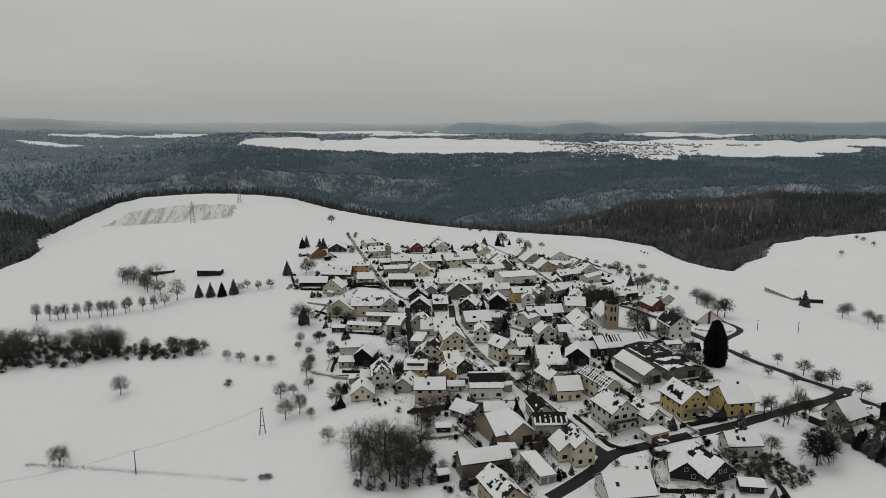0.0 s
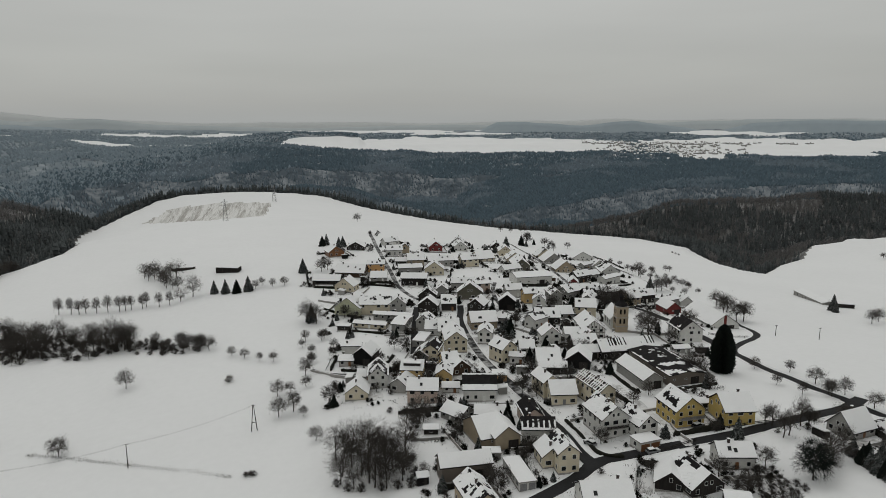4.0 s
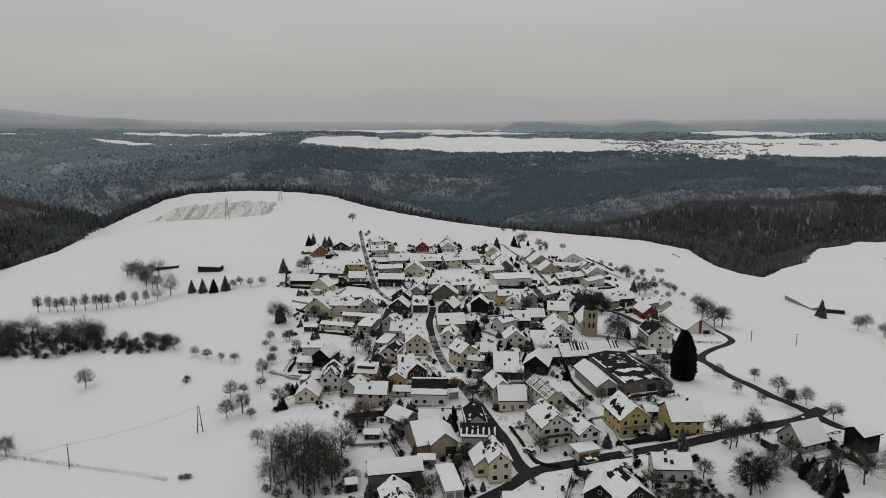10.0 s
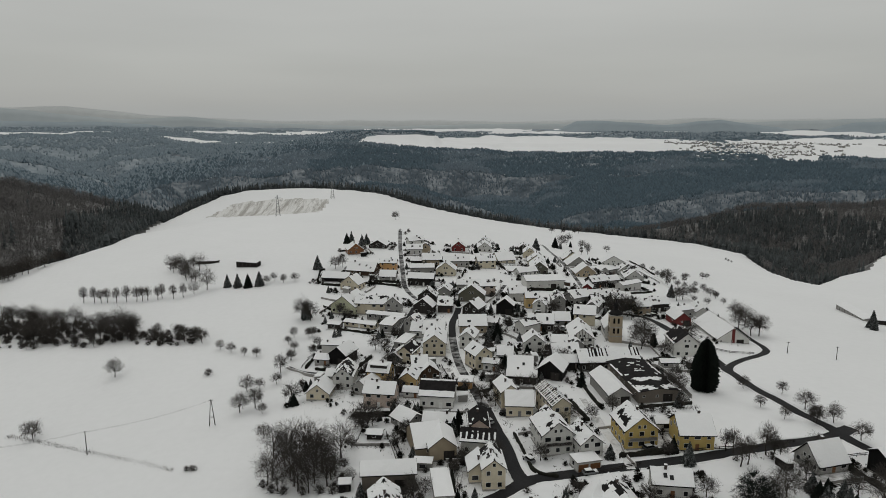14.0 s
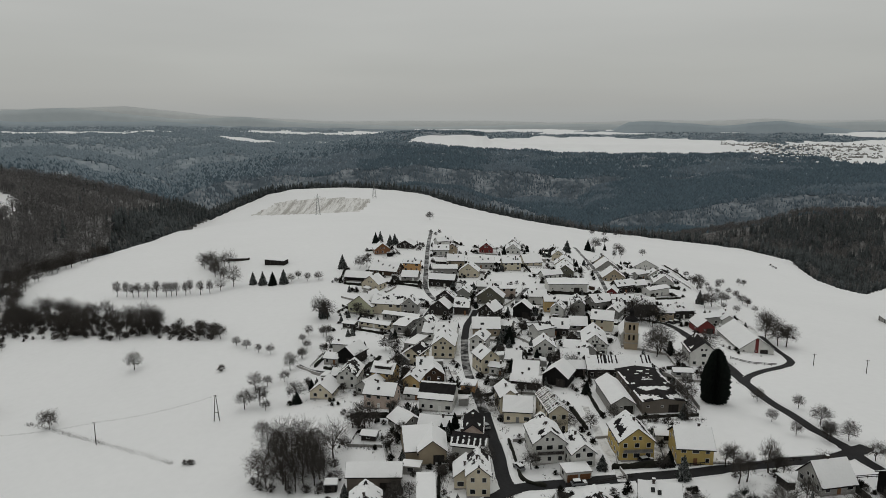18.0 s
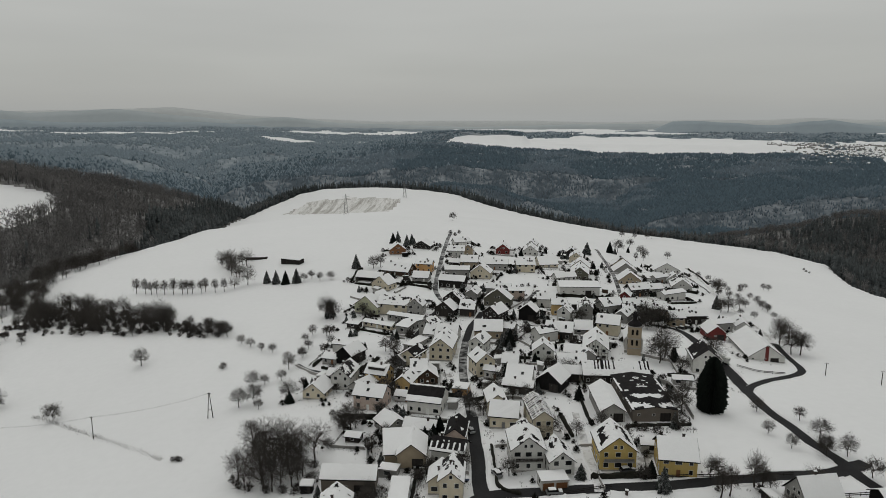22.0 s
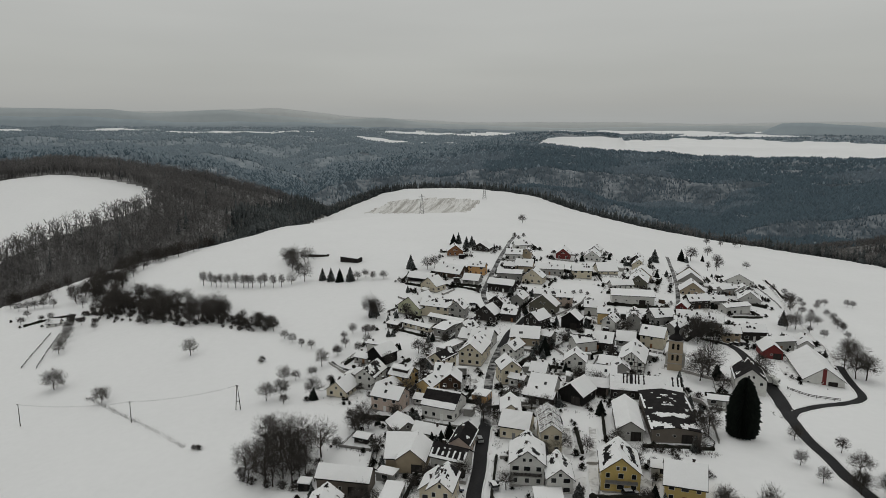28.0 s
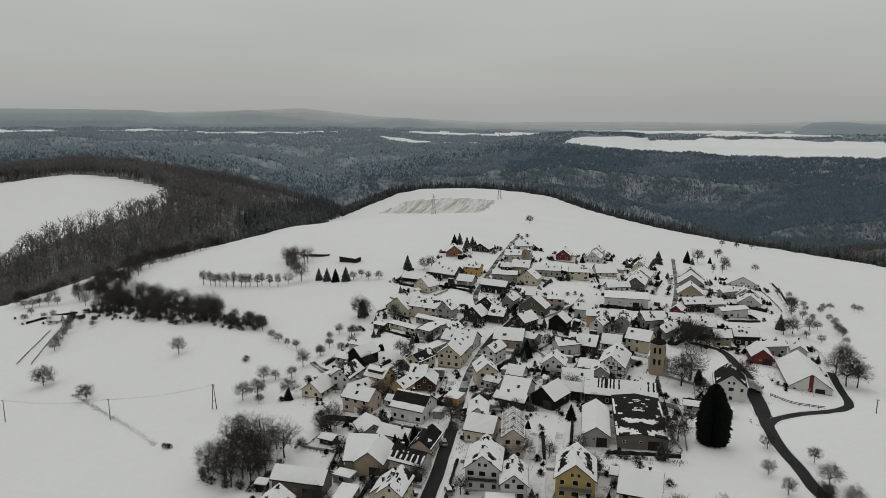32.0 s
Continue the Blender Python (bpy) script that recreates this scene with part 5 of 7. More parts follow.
tree("D", -231.3, 36.7, 5)
tree("D", -237.0, 45.6, 5)
tree("D", -244.5, 56.3, 5)
tree("D", -323.0, 93.1, 5)
tree("D", -312.5, 88.7, 5)
tree("D", -307.6, 90.8, 5)
tree("D", -304.6, 93.2, 5)
tree("D", -299.3, 95.0, 5)
tree("D", -292.4, 95.5, 5)
tree("D", -423.0, 195.2, 5)
tree("Q", 90.1, -55.8, 21.5)
tree("Y", 91.2, -4.4, 6)
tree("D", 88.8, 0.5, 10)
tree("D", 106.1, -3.9, 10)
tree("R", 85.0, -7.6, 10.5)
tree("D", 94.1, 47.5, 8)
tree("D", 96.8, 45.4, 8)
tree("D", 92.0, 52.7, 8)
tree("D", 152.5, 138.8, 8)
tree("D", 152.6, 47.7, 8)
tree("D", 152.2, 37.3, 8)
tree("D", 146.3, 19.6, 8)
tree("D", 149.9, 19.4, 8)
tree("D", 145.3, 29.6, 8)
tree("C", 224.6, 45.7, 7)
tree("C", 138.3, 94.9, 8)
tree("D", 142.3, 88.6, 6)
tree("D", 153.0, 101.5, 6)
tree("D", 138.0, 86.1, 6)
tree("D", 170.0, 123.4, 4)
tree("D", 167.6, 108.3, 4)
tree("D", 167.4, 101.1, 4)
tree("D", 156.6, 193.1, 3.5)
tree("D", 162.5, 189.7, 3.5)
tree("D", 157.2, 165.3, 3.5)
tree("D", 156.6, 155.7, 3.5)
tree("D", 164.5, 163.7, 3.5)
tree("D", 151.8, 134.2, 3.5)
tree("D", 156.5, 130.4, 3.5)
tree("D", 175.3, 165.5, 3.5)
tree("D", 181.5, 175.2, 3.5)
tree("D", 196.9, 184.5, 3.5)
tree("D", 199.8, 183.6, 3.5)
tree("D", 162.3, 150.1, 3.2)
tree("D", 161.2, 130.2, 3.2)
tree("D", 158.1, 107.8, 3.2)
tree("D", 147.7, 85.0, 3.2)
tree("D", 153.1, 81.0, 3.2)
tree("D", 169.4, 117.7, 3.2)
tree("D", 168.9, 104.5, 3.2)
tree("D", 170.8, 153.6, 3.2)
tree("D", 159.8, 163.5, 3.2)
tree("D", 165.1, 86.4, 3.2)
tree("D", 170.8, 136.6, 3.2)
tree("D", 105.5, -53.3, 3.5)
tree("D", 102.4, -70.5, 3.5)
tree("D", 105.4, -79.8, 3.5)
tree("D", 116.2, -59.1, 3.5)
tree("D", 116.6, -72.1, 5)
tree("D", 112.6, -83.1, 5)
tree("D", 112.5, -85.0, 5)
tree("D", 118.9, -83.5, 5)
tree("D", 119.2, -95.8, 5)
tree("T", 76.8, -100.2, 7.5)
tree("T", 78.2, -101.5, 7.5)
tree("T", 86.9, -102.9, 9)
tree("K", 69.0, -130.9, 12)
tree("R", 81.2, -123.4, 9.5)
tree("R", 75.4, -126.9, 8.5)
for px, py, ph in ((97.5, -126.0, 9), (101.0, -120.5, 8), (104.5, -127.0, 10), (108.5, -119.0, 8), (99.5, -132.0, 10), (106.0, -134.0, 9), (112.0, -126.5, 10)):
    tree("W", px, py, ph)
tree("C", 89.8, -125.6, 5.5)
tree("C", 94.2, -125.5, 5.5)
tree("C", 92.5, -130.1, 5.5)
tree("C", 91.9, -133.3, 5.5)
tree("C", 63.5, -106.3, 7)
tree("T", 76.8, -108.5, 8)
tree("T", 87.9, -104.7, 8)
tree("T", 79.2, -107.7, 8)
tree("D", 61.3, -122.3, 5)
tree("C", 88.2, -122.1, 5.5)
tree("C", 87.4, -126.3, 5.5)
tree("C", 87.7, -128.9, 5.5)
tree("C", 87.1, -131.9, 5.5)
tree("C", 87.1, -134.3, 5.5)
tree("C", 86.9, -136.4, 5.5)
tree("C", 86.7, -138.4, 5.5)
tree("B", 88.0, -124.0, 3)
tree("B", 87.3, -127.6, 3)
tree("B", 87.3, -130.6, 3)
tree("B", 87.4, -133.0, 3)
tree("B", 86.9, -135.5, 3)
tree("B", 52.2, -122.3, 2.4)
tree("B", 53.2, -125.2, 2.4)
tree("B", 56.8, -124.7, 2.4)
tree("B", 51.3, -130.0, 2.4)
tree("B", 52.5, -132.4, 2.4)
tree("B", 56.2, -131.4, 2.4)
tree("B", 58.0, -133.0, 2.4)
tree("B", 59.1, -135.5, 2.4)
tree("B", 53.7, -136.5, 2.4)
tree("B", 46.7, -131.9, 2.4)
tree("B", 46.1, -128.1, 2.4)
tree("B", 62.6, -132.9, 2.4)
tree("B", 63.3, -135.1, 2.4)
tree("B", 51.1, -135.6, 2.4)
tree("B", 49.7, -131.5, 2.4)
tree("B", 54.8, -127.9, 2.4)
tree("B", 54.9, -133.9, 2.4)
tree("B", 56.1, -136.4, 2.4)
tree("B", 59.6, -137.4, 2.4)
tree("B", 49.1, -125.5, 2.4)
tree("B", 50.9, -127.7, 2.4)
tree("B", 53.8, -130.0, 2.4)
tree("B", 57.8, -128.6, 2.4)
tree("B", 59.7, -130.2, 2.4)
tree("B", 60.4, -132.3, 2.4)
tree("B", 58.1, -121.7, 2.4)
tree("B", 48.1, -129.5, 2.4)
tree("B", 58.5, -125.4, 2.4)
tree("B", 61.3, -125.1, 2.4)
tree("B", 57.2, -138.2, 2.4)
tree("B", 54.1, -139.0, 2.4)
tree("X", 96.8, 39.6, 8.5)
tree("R", 90.8, 41.8, 7)
tree("R", 95.9, 50.1, 7)
tree("D", 103.1, 49.1, 6)
tree("D", 87.1, 44.3, 6)
tree("D", 45.2, -76.1, 4)
tree("C", 2.2, -73.3, 5)
tree("C", 3.8, -69.0, 5)
tree("C", -0.2, -75.5, 5)
tree("D", 12.4, -57.2, 6)
tree("C", 26.9, 9.2, 8)
tree("C", 26.0, 12.7, 8)
tree("D", 33.3, 22.2, 5)
tree("B", 18.4, -31.7, 3)
tree("B", 16.1, -33.0, 3)
tree("B", 20.2, -34.3, 3)
tree("C", 25.2, -25.3, 6)
tree("C", 26.4, -29.1, 6)
tree("D", 77.0, -58.9, 5)
tree("D", 77.2, -63.7, 5)
tree("D", 80.6, -57.5, 5)
tree("C", 109.2, 266.9, 9)
tree("C", 87.4, 235.7, 9)
tree("D", 117.9, 280.2, 8)
tree("T", 124.5, 241.8, 7)
tree("T", 131.9, 249.7, 7)
tree("D", 161.4, 296.5, 5)
tree("D", 174.9, 578.8, 6)
tree("D", 193.1, 592.6, 6)
tree("D", 212.7, 611.7, 6)
tree("D", 222.4, 628.0, 6)
tree("D", 239.1, 645.4, 6)
tree("D", 421.6, 223.8, 4)
tree("D", 475.5, 253.9, 4)
tree("D", 462.3, 229.6, 4)
tree("D", 479.8, 266.2, 4)
tree("C", 226.2, 49.4, 9)
tree("D", 222.7, 18.2, 6)
tree("D", 226.3, 5.3, 6)
tree("D", 218.0, -8.5, 6)
tree("D", 232.2, 23.9, 6)
tree("B", 56.2, -119.4, 2)
tree("B", -31.0, -97.2, 2)
tree("B", -30.2, -101.1, 2)
tree("B", -29.3, -102.0, 2.2)
tree("B", -31.2, -102.1, 2.2)
tree("B", -33.0, -102.3, 2.2)
tree("C", 128.0, 290.8, 5)
tree("C", 88.3, 236.4, 5)
tree("C", 112.8, 264.4, 5)
tree("D", 141.9, 356.2, 6)
tree("D", 138.8, 293.9, 6)
tree("D", 137.4, 270.9, 6)
tree("C", -55.5, 94.4, 4.5)
tree("B", 35.0, 108.3, 2.2)
tree("B", 38.8, 111.4, 2.2)
tree("B", 42.5, 109.7, 2.2)
tree("D", -40.8, 46.3, 5)
tree("D", -45.6, 54.9, 5)
tree("D", -26.0, 6.4, 5)
tree("D", -21.9, 3.9, 5)
tree("C", -49.4, 51.8, 4)
tree("C", -45.2, 25.1, 4)
tree("C", -43.2, 25.9, 4)
tree("C", -25.1, 19.9, 4)
tree("C", -23.4, 21.0, 4)
tree("B", 293.7, 342.6, 2.2)
tree("B", 293.0, 335.5, 2.2)
tree("B", 297.2, 355.4, 2.2)
tree("B", -78.7, -76.6, 2)
tree("B", -80.1, -76.4, 2)
tree("B", -77.8, -77.0, 2)
tree("D", -16.1, 15.7, 5)
tree("D", 58.7, 46.2, 5)
tree("D", 61.3, 48.7, 5)
tree("D", 47.8, -26.0, 5)
tree("D", 83.9, -45.8, 5)
tree("D", 77.4, -54.3, 5)
tree("D", 37.7, -76.1, 5)
tree("D", -34.1, -9.7, 5)
tree("D", 69.9, -48.5, 5)
tree("C", 75.2, -69.9, 5)
tree("C", 23.3, 10.9, 5)
tree("C", 26.5, 4.9, 5)
tree("C", 22.7, 1.3, 5)
tree("B", 61.3, -70.9, 2.4)
tree("B", 65.8, -71.9, 2.4)
tree("B", 68.7, -73.3, 2.4)
tree("B", 70.4, -70.7, 2.4)
tree("B", 83.0, -46.2, 2.4)


# ---- hedges, fences and garden walls ----
def hedge(h, w, kind, pts):
    line = smooth_line(pts, 1.2)
    rng = random.Random(len(pts) * 13 + int(abs(pts[0][0])))
    if kind == "fence":
        root = new("fence")
        tagged(root, "weathered wooden paling fence in the snow", "fence", "garden boundaries")
        post = shared_post()
        for i in range(0, len(line) - 1, 2):
            p = line[i]
            put("post", post, root, pose(p.x, p.y, gz(p.x, p.y)))
        v, f = [], []
        for zz in (0.35, 0.8):
            i0 = len(v)
            for p in line:
                z = gz(p.x, p.y) + zz
                v += [(p.x, p.y, z), (p.x, p.y, z + 0.22), (p.x + 0.03, p.y + 0.05, z + 0.22), (p.x + 0.03, p.y + 0.05, z)]
            for i in range(len(line) - 1):
                a = i0 + i * 4
                for j in range(4):
                    f.append((a + j, a + (j + 1) % 4, a + 4 + (j + 1) % 4, a + 4 + j))
        rail = new("rail", mesh_from("rail", v, f, [WALLS["dark"]]))
        rail.parent = root
        return
    v, f = [], []
    n = 6
    for i, p in enumerate(line):
        d = (line[min(i + 1, len(line) - 1)] - line[max(i - 1, 0)]).normalized()
        s = Vector((-d.y, d.x, 0))
        j = rng.uniform(0.75, 1.2) if kind != "wall" else 1
        z0 = gz(p.x, p.y)
        for a, b in ((-0.5, -0.3), (-0.5, 0.75), (-0.3, 1.0), (0.3, 1.0), (0.5, 0.75), (0.5, -0.3)):
            q = p + s * (a * w * (j if kind != "wall" else 1))
            v.append((q.x + (rng.uniform(-0.12, 0.12) if kind != "wall" else 0), q.y + (rng.uniform(-0.12, 0.12) if kind != "wall" else 0), z0 + b * h * j))
    for i in range(len(line) - 1):
        for k in range(n - 1):
            f.append((i * n + k, i * n + k + 1, (i + 1) * n + k + 1, (i + 1) * n + k))
    f += [tuple(range(n)), tuple(range((len(line) - 1) * n, len(line) * n))[::-1]]
    if kind == "brush":
        rngb = random.Random(5)
        v, f = [], []
        for p in line:
            for _ in range(16):
                q = p + Vector((rngb.gauss(0, 0.7), rngb.gauss(0, 0.5), 0))
                z0 = gz(q.x, q.y)
                vv = []
                tube(vv, f, Vector((q.x, q.y, z0 - 0.1)) , Vector((q.x + rngb.uniform(-0.3, 0.3), q.y + rngb.uniform(-0.3, 0.3), z0 + h * rngb.uniform(0.2, 1.0 + 0.8 * math.sin(p.x * 0.9) ** 2))), 0.04, 0.015, 3)
                base = len(v)
                f[-3:] = [tuple(base + k for k in t) for t in f[-3:]]
                v += [tuple(t) for t in vv]
    name = {"hedge": "hedge", "brush": "field_hedge", "wall": "garden_wall"}[kind]
    label = {"hedge": "dark clipped garden hedge in the snow", "brush": "low ragged brush along a field edge", "wall": "low grey garden wall between snowy plots"}[kind]
    ob = new(name, mesh_from(name, v, f, [{"hedge": HEDGE, "brush": TWIG, "wall": CONCRETE}[kind]]))
    tagged(ob, label, "wall" if kind == "wall" else "hedge", "garden boundaries")
    if kind == "wall":
        top = [(x, y, z) for i, (x, y, z) in enumerate(v) if i % n in (2, 3)]
        vv, ff = [], []
        for i in range(len(line)):
            (ax, ay, az), (bx, by, bz) = top[2 * i], top[2 * i + 1]
            vv += [(ax, ay, az), ((ax + bx) / 2, (ay + by) / 2, az + 0.16), (bx, by, bz)]
        for i in range(len(line) - 1):
            ff += [(3 * i, 3 * i + 1, 3 * i + 4, 3 * i + 3), (3 * i + 1, 3 * i + 2, 3 * i + 5, 3 * i + 4)]
        cap = new("snow_cap", mesh_from("snow_cap", vv, ff, [SNOW_ROOF]))
        cap.parent = ob


def shared_post():
    if "fence_post_mesh" not in bpy.data.meshes:
        bm = bmesh.new()
        box(bm, -0.06, 0.06, -0.06, 0.06, -0.3, 1.15)
        me = bpy.data.meshes.new("fence_post_mesh")
        bm.to_mesh(me)
        bm.free()
        me.materials.append(WALLS["dark"])
    return bpy.data.meshes["fence_post_mesh"]


# ---- woods on the valley slopes ----
def wood_tree(kind, seed):
    """Coarse tree of one metre for woods seen from afar."""
    rng = random.Random(seed)
    v, f = [], []
    if kind == "pine":
        tube(v, f, Vector((0, 0, -0.1)), Vector((0, 0, 0.3)), 0.02, 0.015, 3)
        for t in range(5):
            z, r = 0.12 + 0.17 * t, 0.20 * (1 - t / 5.6)
            i = len(v)
            n = 6
            for k in range(n):
                a = 6.2832 * (k + rng.random() * 0.8) / n
                rr = r * rng.uniform(0.65, 1.2)
                v.append(Vector((math.cos(a) * rr, math.sin(a) * rr, z + rng.uniform(-0.03, 0.03))))
            v.append(Vector((0, 0, z + 0.26)))
            f += [(i + k, i + (k + 1) % n, i + n) for k in range(n)]
    elif kind == "bare":
        top = Vector((rng.uniform(-0.05, 0.05), rng.uniform(-0.05, 0.05), 0.72))
        tube(v, f, Vector((0, 0, -0.1)), top, 0.020, 0.008, 3)
        for k in range(5):
            a = 6.2832 * (k + rng.random()) / 5
            tube(v, f, Vector((0, 0, rng.uniform(0.3, 0.45))), Vector((math.cos(a) * 0.17, math.sin(a) * 0.17, rng.uniform(0.6, 0.8))), 0.010, 0.004, 3)
        for k in range(34):
            a, e, q = rng.uniform(0, 6.28), math.asin(rng.uniform(-0.7, 1)), rng.uniform(0.35, 0.85)
            d = Vector((math.cos(a) * math.cos(e), math.sin(a) * math.cos(e), math.sin(e)))
            p = Vector((d.x * 0.24 * q, d.y * 0.24 * q, 0.66 + d.z * 0.27 * q))
            d = (d + Vector((rng.uniform(-0.6, 0.6), rng.uniform(-0.6, 0.6), rng.uniform(-0.2, 0.7)))).normalized() * rng.uniform(0.09, 0.16)
            s = d.cross(Vector((rng.uniform(-1, 1), rng.uniform(-1, 1), 0.4))).normalized() * 0.013
            i = len(v)
            v += [p - s, p + d, p + s]
            f.append((i, i + 1, i + 2))
    else:
        n = 5
        for k in range(n):
            a = 6.2832 * (k + rng.random() * 0.7) / n
            rr = 0.5 * rng.uniform(0.75, 1.2)
            v.append(Vector((math.cos(a) * rr, math.sin(a) * rr, rng.uniform(-0.2, 0.15))))
        v.append(Vector((rng.uniform(-0.12, 0.12), rng.uniform(-0.12, 0.12), 0.7)))
        f += [(k, (k + 1) % n, n) for k in range(n)]
    return np.array([tuple(p) for p in v]), f


def scatter(name, label, xs, ys, hs, templates, mat, wide=1.0, smooth=False):
    """One mesh that holds all the trees of a wood."""
    zs = ground(xs, ys)
    rng = np.random.RandomState(len(xs))
    pick = rng.randint(0, len(templates), len(xs))
    ang = rng.uniform(0, 6.28, len(xs))
    verts, faces, base = [], [], 0
    for k, (tv, tf) in enumerate(templates):
        sel = np.where(pick == k)[0]
        if not len(sel):
            continue
        tri = np.array([t for q in tf for t in ((q,) if len(q) == 3 else (q[:3], (q[0], q[2], q[3])))])
        c, s, h = np.cos(ang[sel])[:, None], np.sin(ang[sel])[:, None], hs[sel][:, None]
        x = (tv[:, 0] * c - tv[:, 1] * s) * h * wide + xs[sel][:, None]
        y = (tv[:, 0] * s + tv[:, 1] * c) * h * wide + ys[sel][:, None]
        z = tv[:, 2] * h + zs[sel][:, None]
        verts.append(np.stack([x, y, z], -1).reshape(-1, 3))
        faces.append((tri[None] + (base + np.arange(len(sel)) * len(tv))[:, None, None]).reshape(-1, 3))
        base += len(sel) * len(tv)
    ob = new(name, mesh_from(name, np.concatenate(verts), np.concatenate(faces), [mat], None, smooth))
    return tagged(ob, label, "woodland", kind="stuff")


def build_woods():
    rng = np.random.RandomState(4)
    pines = [wood_tree("pine", s) for s in range(4)]
    bares = [wood_tree("bare", s) for s in range(5)]
    lumps = [wood_tree("lump", s) for s in range(4)]
    # near woods on the flanks of the spur and of the two hills
    X, Y = [], []
    for _ in range(9):
        r = np.sqrt(rng.uniform(330 ** 2, 1250 ** 2, 9000))
        a = np.radians(rng.uniform(-52, 52, 9000))
        X.append(CENTRE[0] + r * np.sin(a))
        Y.append(CENTRE[1] + r * np.cos(a))
    x, y = np.concatenate(X), np.concatenate(Y)
    d = spur_distance(x, y)
    ok = (d > 3) & ~open_field(x, y)
    r = np.hypot(x - CENTRE[0], y - CENTRE[1])
    az = np.degrees(np.arctan2(x - CENTRE[0], y - CENTRE[1]))
    ok &= ~((az < -33) & (d < 40) & (waves(x, y, 70, 51) > 0.12))
    keep = rng.uniform(0, 1, len(x)) < np.where(az < -20, 0.55, np.where(d < 130, 1.0, 0.75))
    x, y, d, r, az = (q[ok & keep] for q in (x, y, d, r, az))
    dark = np.where(az < 9, (d < 60) & (r > 480) & (az > -29), (az + 7 * waves(x, y, 160, 54) + 1.5 * rng.normal(size=len(x)) > 25) & (waves(x, y, 300, 52) > -0.25))
    pine = dark & (rng.uniform(0, 1, len(x)) < 0.8) | (rng.uniform(0, 1, len(x)) < 0.015)
    h = rng.uniform(11, 17, len(x))
    h = h * ramp(az, ((-34, 1.5), (-24, 1.1), (-20, 1.0)))
    h = np.where(d < 25, h * np.where(r > 700, 1.05, 0.75), h)
    bx, by, bd = [], [], []
    for (ax, ay), (ex, ey) in zip(SPUR[9:29], SPUR[10:30]):
        m = int(math.hypot(ex - ax, ey - ay) * 2.2)
        f, off = rng.uniform(0, 1, m), rng.uniform(4, 46, m)
        nx, ny = -(ey - ay) / math.hypot(ex - ax, ey - ay), (ex - ax) / math.hypot(ex - ax, ey - ay)
        bx.append(ax + (ex - ax) * f + nx * off)
        by.append(ay + (ey - ay) * f + ny * off)
    bx, by = np.concatenate(bx), np.concatenate(by)
    far_side = (spur_distance(bx, by) > 3) & (np.hypot(bx - CENTRE[0], by - CENTRE[1]) > 560)
    bx, by = bx[far_side], by[far_side]
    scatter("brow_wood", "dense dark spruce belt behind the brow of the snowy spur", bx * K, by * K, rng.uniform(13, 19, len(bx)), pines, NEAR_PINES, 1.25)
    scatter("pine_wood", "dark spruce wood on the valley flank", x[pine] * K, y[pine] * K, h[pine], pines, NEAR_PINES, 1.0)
    scatter("bare_wood", "leafless beech and oak wood over snowy ground", x[~pine] * K, y[~pine] * K, h[~pine], bares, NEAR_WOOD, 1.0)
    # far slopes: dense woods on the flat tops, thin upright trees over snow on the steep faces
    n = 210000
    r = np.exp(rng.uniform(math.log(1200), math.log(4080), n))
    az = rng.uniform(-50, 50, n)
    x, y = CENTRE[0] + r * np.sin(np.radians(az)), CENTRE[1] + r * np.cos(np.radians(az))
    ok = ~open_field(x, y)
    e = 12.0
    sx, sy = np.sin(np.radians(az)) * e, np.cos(np.radians(az)) * e
    steep = (far_land(x + sx, y + sy) - far_land(x - sx, y - sy)) / (2 * e)
    face = (steep > 0.17 + 0.05 * rng.normal(size=n)) & (r < 3050)
    rock = face & (waves(x, y, 120, 31) > 0.22) & (waves(x, y, 620, 33) > -0.1)
    keep = rng.uniform(0, 1, n) < np.where(rock, 0.12, np.where(face, np.where(waves(x, y, 500, 34) < 0.3, ramp(az, ((-8, 0.34), (2, 0.62))), 0.9), 1.0))
    hidden = (r < 2500) & (steep < -0.12)
    ok &= keep & ~hidden
    x, y, r, az, face = x[ok], y[ok], r[ok], az[ok], face[ok]
    pine = ~face & (waves(x, y, 760, 53, 3) + 0.10 * rng.normal(size=len(x)) > -0.35)
    # trees past this distance get the paler colour that imitates haze
    hazed = r > haze_tint_from(az) * (1 + 0.14 * rng.normal(size=len(r)))
    size = np.minimum(r / 165, 13.0) * np.where(r > 3100, 0.75, 1.0) * rng.uniform(0.7, 1.3, len(r))
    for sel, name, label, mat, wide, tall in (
            (pine & ~hazed, "far_pine_wood", "distant dark conifer woods on the flat ridge tops, tinted blue for haze", FAR_HAZE_PINES, 0.9, 1.15),
            (~pine & ~face & ~hazed, "far_mixed_wood", "distant leafless woods with a painted grey-blue haze tint", FAR_HAZE_TREES, 0.95, 1.1),
            (face & ~hazed, "slope_wood", "slender bare trees over snow on the steep valley faces", FAR_HAZE_TREES, 0.27, 1.25),
            (~face & hazed, "horizon_wood", "woods far across the plateau, haze painted in as pale blue-grey", PALE_HAZE_TREES, 0.95, 1.1),
            (face & hazed, "horizon_slope_wood", "bare trees on far snowy slopes, paled by painted haze", PALE_HAZE_TREES, 0.42, 1.2)):
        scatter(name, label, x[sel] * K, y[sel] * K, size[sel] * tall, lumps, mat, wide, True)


build_woods()
hedge(0.55, 0.8, "brush", [(-158.4, -33.1), (-147.3, -39.2), (-131.2, -48.7), (-119.5, -54.3)])
hedge(0.35, 0.6, "brush", [(-119.5, -54.3), (-100.8, -65.0), (-85.3, -74.9)])
hedge(1.2, 0.4, "wall", [(-61.1, -7.0), (-50.7, -17.2), (-41.5, -21.7)])
